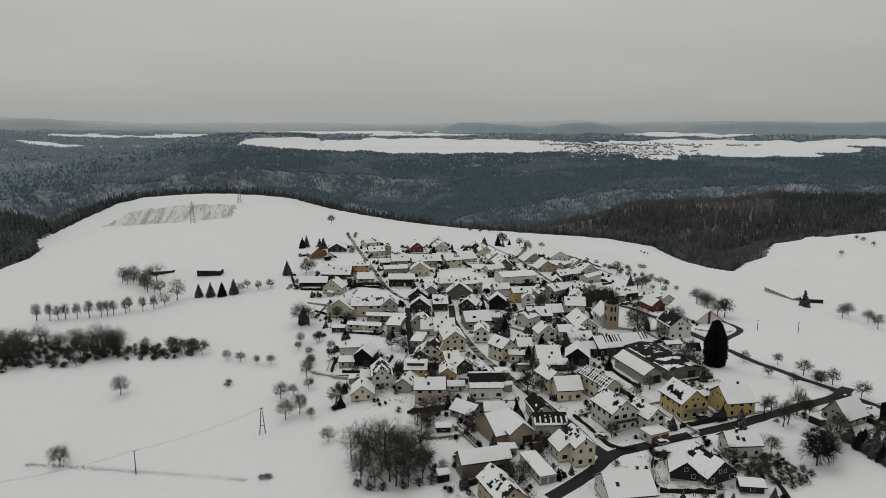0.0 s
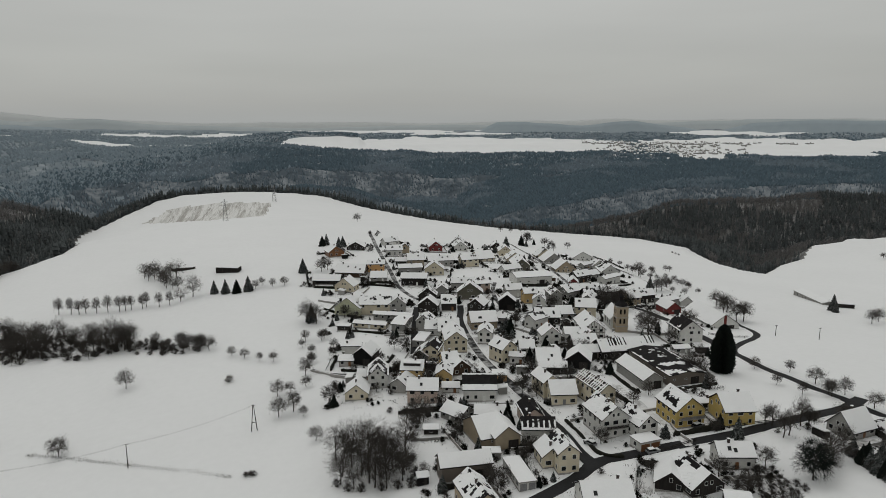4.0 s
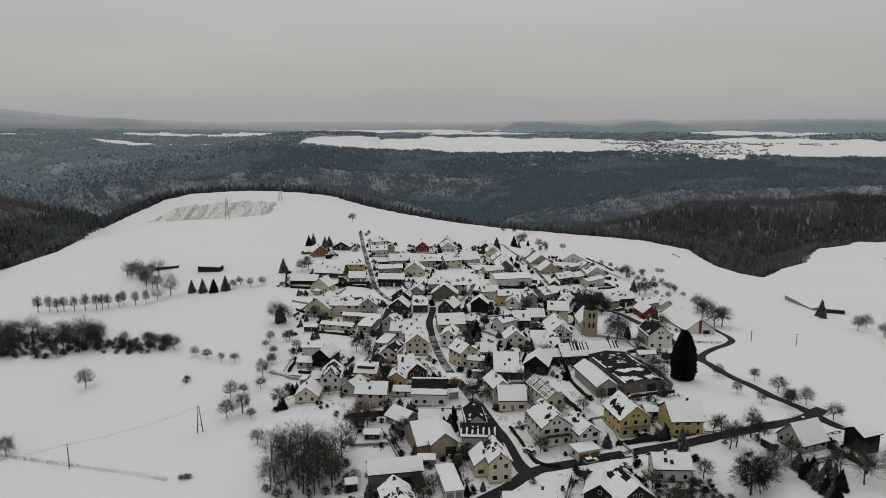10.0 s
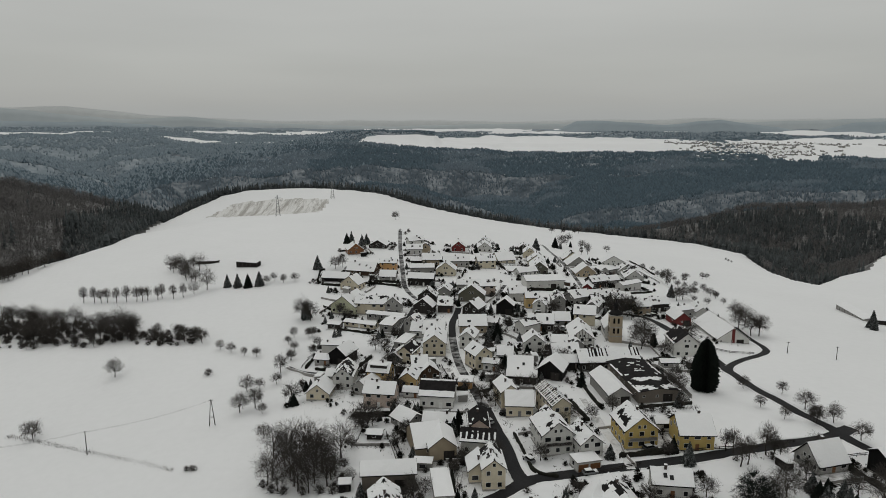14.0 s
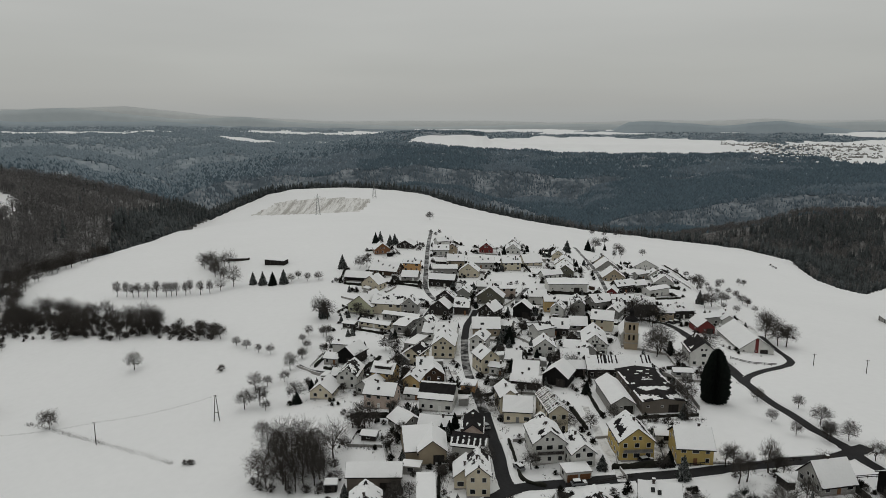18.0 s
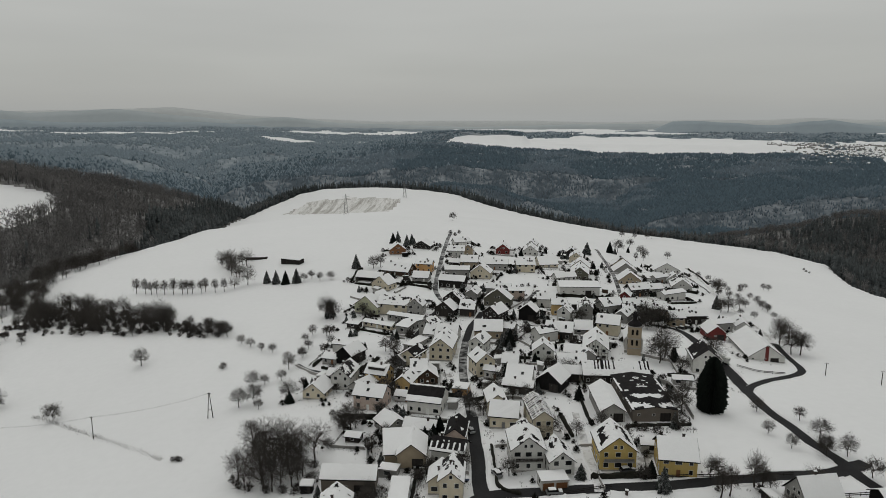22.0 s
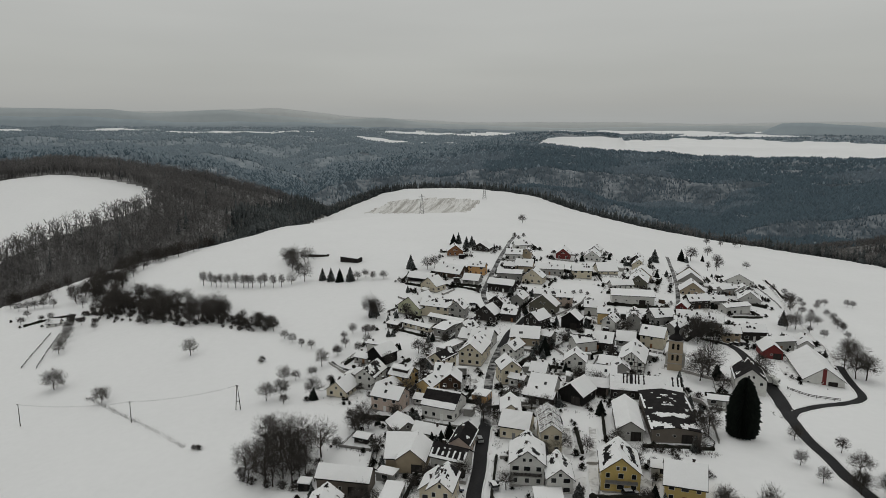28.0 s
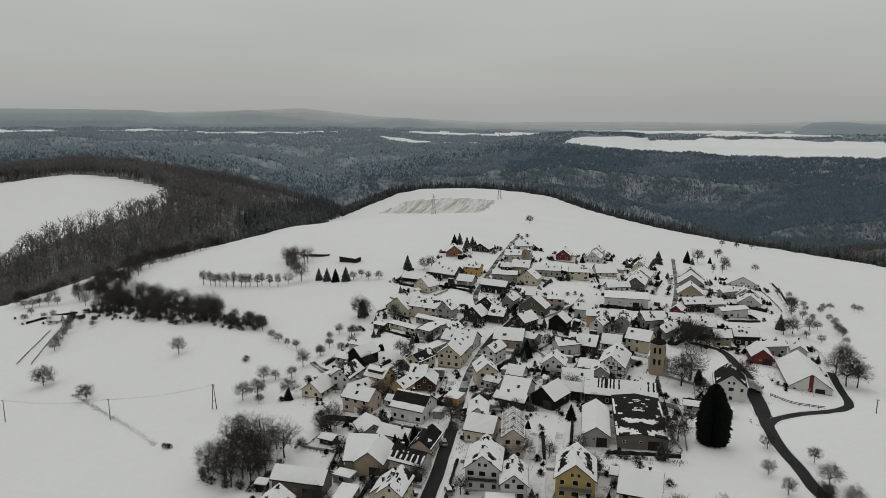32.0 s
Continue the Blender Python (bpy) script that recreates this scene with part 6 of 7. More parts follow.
hedge(1.3, 0.8, "hedge", [(-64.1, 116.1), (-65.4, 140.3), (-62.8, 141.7)])
hedge(1.2, 0.7, "hedge", [(-61.0, 108.6), (-49.6, 105.6), (-36.9, 108.2), (-17.5, 99.6)])
hedge(1.0, 0.3, "wall", [(73.6, 5.0), (88.3, -3.8), (96.7, -4.4)])
hedge(1.5, 0.3, "wall", [(72.2, -29.2), (82.1, -32.8), (82.8, -52.2), (82.6, -63.2)])
hedge(1.2, 0.3, "fence", [(-17.3, -72.6), (-14.1, -88.3), (-14.8, -88.9)])
hedge(1.2, 0.3, "fence", [(-19.1, -72.2), (-15.3, -86.6)])
hedge(1.0, 0.7, "hedge", [(20.0, -80.1), (21.2, -92.9), (22.4, -102.6), (27.8, -106.6)])
hedge(1.0, 0.3, "wall", [(49.6, -89.1), (48.3, -99.3), (49.0, -106.4)])
hedge(1.1, 0.3, "fence", [(63.5, -81.0), (61.3, -97.5), (62.2, -101.3)])
hedge(1.1, 0.7, "hedge", [(163.0, 240.1), (160.5, 205.0), (157.5, 172.0)])
hedge(1.2, 0.4, "fence", [(146.1, 203.0), (148.6, 180.1), (147.8, 136.5)])
hedge(1.0, 0.3, "wall", [(26.5, 61.9), (37.2, 82.5), (41.5, 103.1)])
hedge(1.2, 0.5, "hedge", [(12.4, -46.8), (17.0, -45.9), (18.2, -33.4)])
hedge(1.2, 0.3, "fence", [(115.0, -6.5), (121.5, -12.9), (130.8, -12.5)])
hedge(1.2, 0.3, "fence", [(77.4, -54.3), (81.2, -65.2), (75.4, -68.2)])
hedge(1.2, 0.5, "hedge", [(-55.5, 70.2), (-48.9, 61.4), (-42.7, 54.6), (-37.0, 51.4)])
hedge(1.0, 0.3, "wall", [(-58.5, 85.1), (-44.1, 73.0), (-31.9, 63.3)])
hedge(0.8, 0.3, "fence", [(60.8, -100.7), (72.9, -99.4), (86.7, -98.7), (99.0, -96.5)])
hedge(0.8, 0.3, "fence", [(32.9, -107.6), (42.5, -107.0), (50.9, -105.4)])


# ---- the copse above the field, and gardens between the houses ----
def inside(poly, x, y):
    hit = False
    for (ax, ay), (bx, by) in zip(poly, poly[1:] + poly[:1]):
        if (ay > y) != (by > y) and x < ax + (y - ay) * (bx - ax) / (by - ay):
            hit = not hit
    return hit


def built_over(x, y, margin, skip=-1):
    for i, (hx, hy, rot, L, W) in enumerate(PLOTS):
        if i == skip or abs(x - hx) > 30 or abs(y - hy) > 30:
            continue
        c, s = math.cos(radians(rot)), math.sin(radians(rot))
        u, v = (x - hx) * c + (y - hy) * s, -(x - hx) * s + (y - hy) * c
        if abs(u) < L / 2 + margin and abs(v) < W / 2 + margin:
            return True
    return False


copse = [(-258, 80), (-207, 66), (-169, 55), (-139, 47), (-119, 41), (-104, 33), (-103, 37), (-128, 52), (-147, 62), (-183, 84), (-226, 106), (-246, 108)]
rng_c = random.Random(77)
count = 0
while count < 100:
    cx, cy = rng_c.uniform(-292, -108), rng_c.uniform(34, 148)
    if inside(copse, cx, cy):
        count += 1
        tree("W" if cx < -135 else "D", cx, cy, rng_c.uniform(9.0, 13.0) if cx < -135 else rng_c.uniform(4, 6))
UNDERWOOD = []
for strip, number, low, high in (([(-262, 82), (-240, 86), (-272, 138), (-290, 190), (-274, 268), (-288, 272), (-316, 190), (-304, 140), (-286, 105)], 105, 8, 12.5),
                                 ([(-336, 104), (-302, 102), (-300, 124), (-330, 152), (-356, 160)], 30, 6, 10)):
    count = 0
    while count < number:
        cx, cy = rng_c.uniform(-360, -238), rng_c.uniform(80, 274)
        if inside(strip, cx, cy):
            count += 1
            tree("W", cx, cy, rng_c.uniform(low, high))
count = 0
while count < 260:
    cx, cy = rng_c.uniform(-292, -108), rng_c.uniform(34, 148)
    if inside(copse, cx, cy):
        count += 1
        UNDERWOOD.append((cx, cy, rng_c.uniform(1.8, 3.4)))
for k in range(60):
    t = rng_c.random()
    ex = -262 + 150 * t
    ey = (67 + (53 - 67) * min(1, t / 0.6)) if t < 0.6 else 53 - 17 * (t - 0.6) / 0.4
    tree(rng_c.choice("BBD"), ex + rng_c.uniform(-4, 4), ey + rng_c.uniform(-2, 9), rng_c.uniform(1.8, 4.6))


def small_shed(x, y, rot, L, W, h, mat):
    root = new("garden_shed")
    root.matrix_world = pose(x, y, gz(x, y), 0, 0, rot)
    tagged(root, "small dark wooden garden shed under snow", "shed", "garden sheds")
    bm = bmesh.new()
    box(bm, -L / 2, L / 2, -W / 2, W / 2, -0.8, h)
    part("wall", bm, mat, root)
    bm = bmesh.new()
    v = [bm.verts.new(p) for p in ((-L / 2 - 0.3, -W / 2 - 0.3, h - 0.05), (L / 2 + 0.3, -W / 2 - 0.3, h - 0.05), (L / 2 + 0.3, W / 2 + 0.3, h + 0.45), (-L / 2 - 0.3, W / 2 + 0.3, h + 0.45))]
    w = [bm.verts.new((q.co.x * 0.98, q.co.y * 0.98, q.co.z + 0.28)) for q in v]
    bm.faces.new(w)
    bm.faces.new(v[::-1])
    for i in range(4):
        bm.faces.new((v[i], v[(i + 1) % 4], w[(i + 1) % 4], w[i]))
    part("snow_cover", bm, SNOW_ROOF, root, "thick snow layer")
    put("door", door_mesh(0.9, 1.9, "dark"), root, pose(L * 0.2, -W / 2 - 0.005, 0.05))


def yard(x, y, rx, ry, rot, seed):
    """Trodden, half-cleared ground before a house."""
    rng = random.Random(seed)
    c, s = math.cos(radians(rot)), math.sin(radians(rot))
    n, rings = 20, 4
    verts, faces = [], []
    wob = [rng.uniform(0.7, 1.25) for _ in range(n)]
    for k in range(rings + 1):
        for i in range(n):
            a = 6.2832 * i / n
            f = k / rings * wob[i]
            u, v = math.cos(a) * rx * f, math.sin(a) * ry * f
            px, py = x + u * c - v * s, y + u * s + v * c
            verts.append((px, py, gz(px, py) + (0.09 if k < rings else -0.1)))
    for k in range(rings):
        for i in range(n):
            faces.append((k * n + i, (k + 1) * n + i, (k + 1) * n + (i + 1) % n, k * n + (i + 1) % n))
    ob = new("trodden_yard", mesh_from("trodden_yard", verts, faces, [YARD], None, True))
    tagged(ob, "half-cleared yard of trodden grey snow", "yard", kind="structure")


rng_g = random.Random(31)
FAR_SHRUBS, FAR_BRUSH = [], []
for i, (hx, hy, rot, L, W) in enumerate(list(PLOTS)):
    c, s = math.cos(radians(rot)), math.sin(radians(rot))
    at = lambda u, v: (hx + u * c - v * s, hy + u * s + v * c)
    near = hy < 70
    if L * W > 45 and rng_g.random() < 0.75:
        side = rng_g.choice((-1, 1))
        px, py = at(rng_g.uniform(-0.3, 0.3) * L, side * (W / 2 + 2.5))
        yard(px, py, L * 0.55, 3.6, rot, i)
    for k in range(rng_g.randint(12, 19)):
        u, v = rng_g.choice((-1, 1)) * rng_g.uniform(0.4, 1.0) * (L / 2 + 6), rng_g.choice((-1, 1)) * rng_g.uniform(0.4, 1.0) * (W / 2 + 6)
        px, py = at(u, v)
        if built_over(px, py, 1.0) or on_road(px, py, 1.0):
            continue
        kind = rng_g.choice("EEEEEBBBDC")
        if kind in "EBD" and hy > 22:
            (FAR_SHRUBS if kind == "E" else FAR_BRUSH).append((px, py, rng_g.uniform(1.0, 3.0) * (1.3 if kind == "D" else 1.0)))
            continue
        tree(kind, px, py, {"E": rng_g.uniform(0.9, 2.3), "B": rng_g.uniform(1.4, 2.8), "D": rng_g.uniform(2.8, 5.6), "C": rng_g.uniform(2.5, 5.0)}[kind])
    if rng_g.random() < 0.55:
        u, v = rng_g.choice((-1, 1)) * (L / 2 + rng_g.uniform(2, 7)), rng_g.choice((-1, 1)) * rng_g.uniform(0, W / 2 + 3)
        px, py = at(u, v)
        if not built_over(px, py, 2.6) and not on_road(px, py, 2.6):
            sl, sw = rng_g.uniform(2.2, 4.5), rng_g.uniform(1.8, 3.2)
            small_shed(px, py, rot + rng_g.choice((0, 90)), sl, sw, rng_g.uniform(1.9, 2.5), rng_g.choice((WALLS["dark"], WALLS["brown"], WALLS["grey"], WALLS["black"])))
            PLOTS.append((px, py, rot, sl, sw))
    for k in (0, 1, 0, 1):
        if rng_g.random() < 0.8:
            side = rng_g.choice((-1, 1))
            off = side * (W / 2 + rng_g.uniform(3.0, 6.5))
            u0, u1 = -L / 2 - rng_g.uniform(0, 4), L / 2 + rng_g.uniform(0, 4)
            if k:
                off = side * (L / 2 + rng_g.uniform(2.5, 6))
                pts = [at(off, -W / 2 - 3), at(off, W / 2 + 3)]
            else:
                pts = [at(u0, off), at(u1, off)]
            mids = [(pts[0][0] * (1 - f) + pts[1][0] * f, pts[0][1] * (1 - f) + pts[1][1] * f) for f in (0, 0.2, 0.4, 0.6, 0.8, 1)]
            run = [m for m in mids if not built_over(m[0], m[1], 0.5) and not on_road(m[0], m[1], 0.4)]
            if len(run) == 6:
                kind = rng_g.choice(("hedge", "hedge", "brush", "wall", "wall", "fence"))
                hedge({"hedge": rng_g.uniform(0.9, 1.6), "brush": rng_g.uniform(0.6, 1.1), "wall": 0.9, "fence": 1.0}[kind], {"hedge": 0.8, "brush": 1.0, "wall": 0.25, "fence": 0.2}[kind], kind, [pts[0], mids[3], pts[1]])


def joined_shrubs(name, label, places, kind, size, mat):
    fv, ff, base = [], [], 0
    for px, py, h in places:
        me = TREES[kind][int(px * 7) % 3][0]
        co = np.empty(len(me.vertices) * 3)
        me.vertices.foreach_get("co", co)
        fv.append(co.reshape(-1, 3) * (h / size) + (px, py, gz(px, py)))
        ff.append(np.arange(len(co) // 3).reshape(-1, 3) + base)
        base += len(co) // 3
    tagged(new(name, mesh_from(name, np.concatenate(fv), np.concatenate(ff), [mat])), label, "shrubs", kind="stuff")


joined_shrubs("garden_shrubbery", "low dark shrubs in the snowy back gardens", FAR_SHRUBS, "E", 1.5, HEDGE)
joined_shrubs("garden_brush", "bare twiggy bushes and small trees in the back gardens", FAR_BRUSH, "B", 3.0, TWIG)
joined_shrubs("underwood", "dark tangled underwood beneath the copse", UNDERWOOD, "B", 3.0, TWIG)


# dead stalks, weeds and low plants that stick out of the snow in the gardens
def garden_weeds():
    rng = random.Random(9)
    v, f = [], []
    for hx, hy, rot, L, W in list(PLOTS):
        c, s = math.cos(radians(rot)), math.sin(radians(rot))
        for k in range(16 if L * W > 40 else 6):
            u, w = rng.uniform(-1, 1) * (L / 2 + 8), rng.uniform(-1, 1) * (W / 2 + 8)
            px, py = hx + u * c - w * s, hy + u * s + w * c
            if built_over(px, py, 0.4) or on_road(px, py, 0.2):
                continue
            big = rng.uniform(0.25, 1.3)
            for q in range(rng.randint(5, 12)):
                x, y = px + rng.gauss(0, 0.8) * big, py + rng.gauss(0, 0.8) * big
                z, h = gz(x, y) - 0.05, rng.uniform(0.2, 0.75)
                a = rng.uniform(0, 3.14)
                wx, wy = math.cos(a) * 0.09, math.sin(a) * 0.09
                i = len(v)
                v += [(x - wx, y - wy, z), (x + wx, y + wy, z), (x + rng.uniform(-0.3, 0.3), y + rng.uniform(-0.3, 0.3), z + h)]
                f.append((i, i + 1, i + 2))
    ob = new("garden_weeds", mesh_from("garden_weeds", v, f, [HEDGE]))
    tagged(ob, "dead stalks and low weeds sticking out of garden snow", "weeds", kind="stuff")


garden_weeds()


CARS = ((21.7, -96.6, 115, 0, True), (55.5, 21.7, 80, 3, True), (58.7, 21.9, 85, 0, True), (111.4, 48.5, 5, 4, True), (19.3, -66.3, 110, 4, False), (-33.0, -19.2, 20, 1, True), (-13.4, -10.6, 60, 2, True), (106.9, 46.4, 150, 4, True), (13.5, -70.7, 112, 3, False), (12.1, -99.6, 20, 1, True), (36.3, -107.1, 10, 0, True), (56.2, -97.1, 20, 4, True), (66.4, 30.3, 40, 3, True), (-14.6, 73.5, 30, 4, True))


# ---- poles, pylon and other single things ----
def utility_pole(x, y, h, aframe=False):
    root = new("utility_pole")
    root.matrix_world = pose(x, y, gz(x, y))
    tagged(root, "wooden A-frame power pole standing in a snowy field" if aframe else "slender wooden power pole standing in a snowy field", "utility pole", "power poles")
    for s in ((-1, 1) if aframe else (0,)):
        v, f = [], []
        tube(v, f, Vector((s * 1.0, 0, -0.4)), Vector((s * 0.12, 0, h)), 0.17, 0.11, 7)
        leg = new("mast", mesh_from("mast", [tuple(p) for p in v], f, [BARK]))
        leg.parent = root
    bm = bmesh.new()
    box(bm, -0.7, 0.7, -0.06, 0.06, h - 0.35, h - 0.22)
    part("crossarm", bm, GREY_METAL, root)
    if aframe:
        bm = bmesh.new()
        box(bm, -0.75, 0.75, -0.07, 0.07, h * 0.32, h * 0.32 + 0.16)
        part("brace", bm, BARK, root)
    for i in (-0.6, 0, 0.6):
        bm = bmesh.new()
        bmesh.ops.create_cone(bm, cap_ends=True, segments=8, radius1=0.06, radius2=0.03, depth=0.25, matrix=Matrix.Translation((i, 0, h - 0.1)))
        part("insulator", bm, CONCRETE, root)


def wire(a, b, sag):
    v, f = [], []
    for i in range(17):
        t = i / 16
        p = Vector(a).lerp(Vector(b), t) - Vector((0, 0, sag * 4 * t * (1 - t)))
        v += [p + Vector((0, 0.025, 0)), p + Vector((0, -0.02, 0.02)), p + Vector((0, -0.02, -0.02))]
        if i:
            f += [(3 * i - 3 + k, 3 * i - 3 + (k + 1) % 3, 3 * i + (k + 1) % 3, 3 * i + k) for k in range(3)]
    ob = new("power_line", mesh_from("power_line", [tuple(p) for p in v], f, [GREY_METAL]))
    tagged(ob, "thin overhead power line sagging between poles", "cable", "power lines")


def pylon(x, y, h, turn):
    root = new("pylon")
    root.matrix_world = pose(x, y, gz(x, y), 0, 0, turn)
    tagged(root, "grey steel lattice pylon on the snowy hill", "pylon", "pylons")
    half = lambda z: 2.4 * (1 - z / h) + 0.35
    for sx in (-1, 1):
        for sy in (-1, 1):
            v, f = [], []
            tube(v, f, Vector((sx * half(0), sy * half(0), -0.5)), Vector((sx * half(h), sy * half(h), h)), 0.16, 0.12, 4)
            part_ob = new("leg", mesh_from("leg", [tuple(p) for p in v], f, [GREY_METAL]))
            part_ob.parent = root
    v, f = [], []
    levels = [h * (1 - (1 - i / 9) ** 1.3) for i in range(10)]
    for z0, z1 in zip(levels, levels[1:]):
        a, b = half(z0), half(z1)
        for k in range(4):
            c = ((-1, -1), (1, -1), (1, 1), (-1, 1))
            p, q = c[k], c[(k + 1) % 4]
            tube(v, f, Vector((p[0] * a, p[1] * a, z0)), Vector((q[0] * b, q[1] * b, z1)), 0.07, 0.07, 3)
            tube(v, f, Vector((q[0] * a, q[1] * a, z0)), Vector((p[0] * b, p[1] * b, z1)), 0.07, 0.07, 3)
    part_ob = new("lattice", mesh_from("lattice", [tuple(p) for p in v], f, [GREY_METAL]))
    part_ob.parent = root
    for z, w in ((h * 0.72, 6.5), (h * 0.86, 4.5)):
        v, f = [], []
        tube(v, f, Vector((-w, 0, z)), Vector((w, 0, z)), 0.14, 0.14, 4)
        tube(v, f, Vector((-w, 0, z)), Vector((0, 0, z + 1.6)), 0.09, 0.09, 3)
        tube(v, f, Vector((w, 0, z)), Vector((0, 0, z + 1.6)), 0.09, 0.09, 3)
        part_ob = new("crossarm", mesh_from("crossarm", [tuple(p) for p in v], f, [GREY_METAL]))
        part_ob.parent = root


def church(x, y, rot):
    z = gz(x, y) - 0.1
    root = new("church")
    root.matrix_world = pose(x, y, z, 0, 0, rot)
    tagged(root, "small village church with a stone tower and onion dome", "church")
    bm = bmesh.new()
    box(bm, -2.6, 2.6, -2.6, 2.6, -1.5, 12.0)
    tower = part("tower", bm, WALLS["tan"], root, "tan plastered stone tower")
    for zz in (3.0, 7.0, 12.0):
        bm = bmesh.new()
        box(bm, -2.8, 2.8, -2.8, 2.8, zz - 0.15, zz + 0.15)
        part("cornice", bm, CONCRETE, tower)
    for turn in (0, 90, 270):
        for zz in (4.2, 8.6):
            for off in (-0.9, 0.9):
                bm = bmesh.new()
                box(bm, off - 0.42, off + 0.42, -2.64, -2.58, zz, zz + 1.9)
                bmesh.ops.create_cone(bm, cap_ends=True, segments=16, radius1=0.42, radius2=0.42, depth=0.06, matrix=pose(off, -2.61, zz + 1.9, 90))
                ob = part("belfry_opening", bm, WALLS["black"], tower)
                ob.matrix_basis = pose(0, 0, 0, 0, 0, turn)
    # bell-shaped dome, lantern and spire
    bm = bmesh.new()
    prof = ((2.9, 12.1), (2.8, 12.5), (2.2, 13.2), (1.2, 13.9), (0.8, 14.3), (0.8, 15.6), (1.1, 15.8), (0.9, 16.6), (0.35, 17.3), (0.12, 17.9), (0.05, 20.4))
    n = 16
    rings = [[bm.verts.new((r * math.cos(6.2832 * k / n), r * math.sin(6.2832 * k / n), zz)) for k in range(n)] for r, zz in prof]
    for a, b in zip(rings, rings[1:]):
        for k in range(n):
            bm.faces.new((a[k], a[(k + 1) % n], b[(k + 1) % n], b[k]))
    part("dome", bm, TILE, root, "dark slate onion dome with a spire", True)
    # nave behind the tower
    bm = bmesh.new()
    v = [bm.verts.new(p) for p in ((-3.6, 2.7, -1.5), (3.6, 2.7, -1.5), (3.6, 15, -1.5), (-3.6, 15, -1.5), (-3.6, 2.7, 5), (3.6, 2.7, 5), (3.6, 15, 5), (-3.6, 15, 5), (0, 2.7, 9.2), (0, 15, 9.2))]
    for f in ((0, 1, 5, 8, 4), (2, 3, 7, 9, 6), (1, 2, 6, 5), (3, 0, 4, 7)):
        bm.faces.new([v[i] for i in f])
    part("nave", bm, WALLS["white"], root)
    for s in (-1, 1):
        bm = bmesh.new()
        a = [bm.verts.new(p) for p in ((s * 4.1, 2.72, 4.5), (s * 4.1, 15.3, 4.5), (0, 15.3, 9.3), (0, 2.72, 9.3))]
        b = [bm.verts.new((w.co.x, w.co.y, w.co.z + 0.35)) for w in a]
        bm.faces.new(b)
        bm.faces.new(a[::-1])
        for i in range(4):
            bm.faces.new((a[i], a[(i + 1) % 4], b[(i + 1) % 4], b[i]))
        bmesh.ops.recalc_face_normals(bm, faces=bm.faces)
        part("snow_cover", bm, SNOW_ROOF, root, "thick snow layer")
    for s in (-1, 1):
        for k in range(3):
            bm = bmesh.new()
            box(bm, min(s * 3.58, s * 3.64), max(s * 3.58, s * 3.64), 4.2 + k * 3.4, 5.2 + k * 3.4, 1.6, 4.0)
            part("window", bm, GLASS, root)


@shared
def wheel_mesh(bm, r, w):
    bmesh.ops.create_cone(bm, cap_ends=True, segments=14, radius1=r, radius2=r, depth=w, matrix=pose(0, 0, 0, 90))
    return "wheel", [WALLS["black"]]


CAR_PAINT = [surface("car_paint_" + n, c, tuple(v * 0.85 for v in c), 0.5, 0.3, 5, spec=0.6) for n, c in (("grey", (0.16, 0.165, 0.17)), ("blue", (0.03, 0.05, 0.10)), ("red", (0.20, 0.03, 0.03)), ("silver", (0.40, 0.41, 0.42)), ("black", (0.02, 0.02, 0.022)))]


def car(x, y, rot, paint, snowy=True):
    root = new("car")
    root.matrix_world = pose(x, y, gz(x, y) + 0.14, 0, 0, rot)
    tagged(root, "parked car under a layer of snow" if snowy else "parked car on the cleared roadside", "car", "parked cars")
    bm = bmesh.new()
    prof = ((-2.1, 0.35), (2.1, 0.35), (2.15, 0.75), (1.2, 0.92), (-2.1, 0.98))
    a = [bm.verts.new((px, -0.86, pz)) for px, pz in prof]
    b = [bm.verts.new((px, 0.86, pz)) for px, pz in prof]
    bm.faces.new(a)
    bm.faces.new(b[::-1])
    for i in range(5):
        bm.faces.new((a[i], b[i], b[(i + 1) % 5], a[(i + 1) % 5]))
    bmesh.ops.recalc_face_normals(bm, faces=bm.faces)
    bmesh.ops.bevel(bm, geom=bm.edges[:], offset=0.06, segments=2, affect='EDGES')
    part("body", bm, CAR_PAINT[paint], root)
    bm = bmesh.new()
    v = [bm.verts.new(p) for p in ((-1.9, -0.8, 0.95), (1.15, -0.8, 0.9), (1.15, 0.8, 0.9), (-1.9, 0.8, 0.95), (-1.5, -0.62, 1.42), (0.3, -0.62, 1.45), (0.3, 0.62, 1.45), (-1.5, 0.62, 1.42))]
    for f in ((0, 1, 5, 4), (1, 2, 6, 5), (2, 3, 7, 6), (3, 0, 4, 7), (4, 5, 6, 7)):
        bm.faces.new([v[i] for i in f])
    part("cabin_glass", bm, GLASS, root)
    bm = bmesh.new()
    box(bm, -1.55, 0.35, -0.66, 0.66, 1.44, 1.58 if snowy else 1.47)
    if snowy:
        box(bm, 1.15, 2.05, -0.75, 0.75, 0.86, 1.0)
    part("snow_cover" if snowy else "roof", bm, SNOW_ROOF if snowy else CAR_PAINT[paint], root)
    for wx in (-1.3, 1.35):
        for wy in (-0.8, 0.8):
            put("wheel", wheel_mesh(0.31, 0.2), root, pose(wx, wy, 0.2))


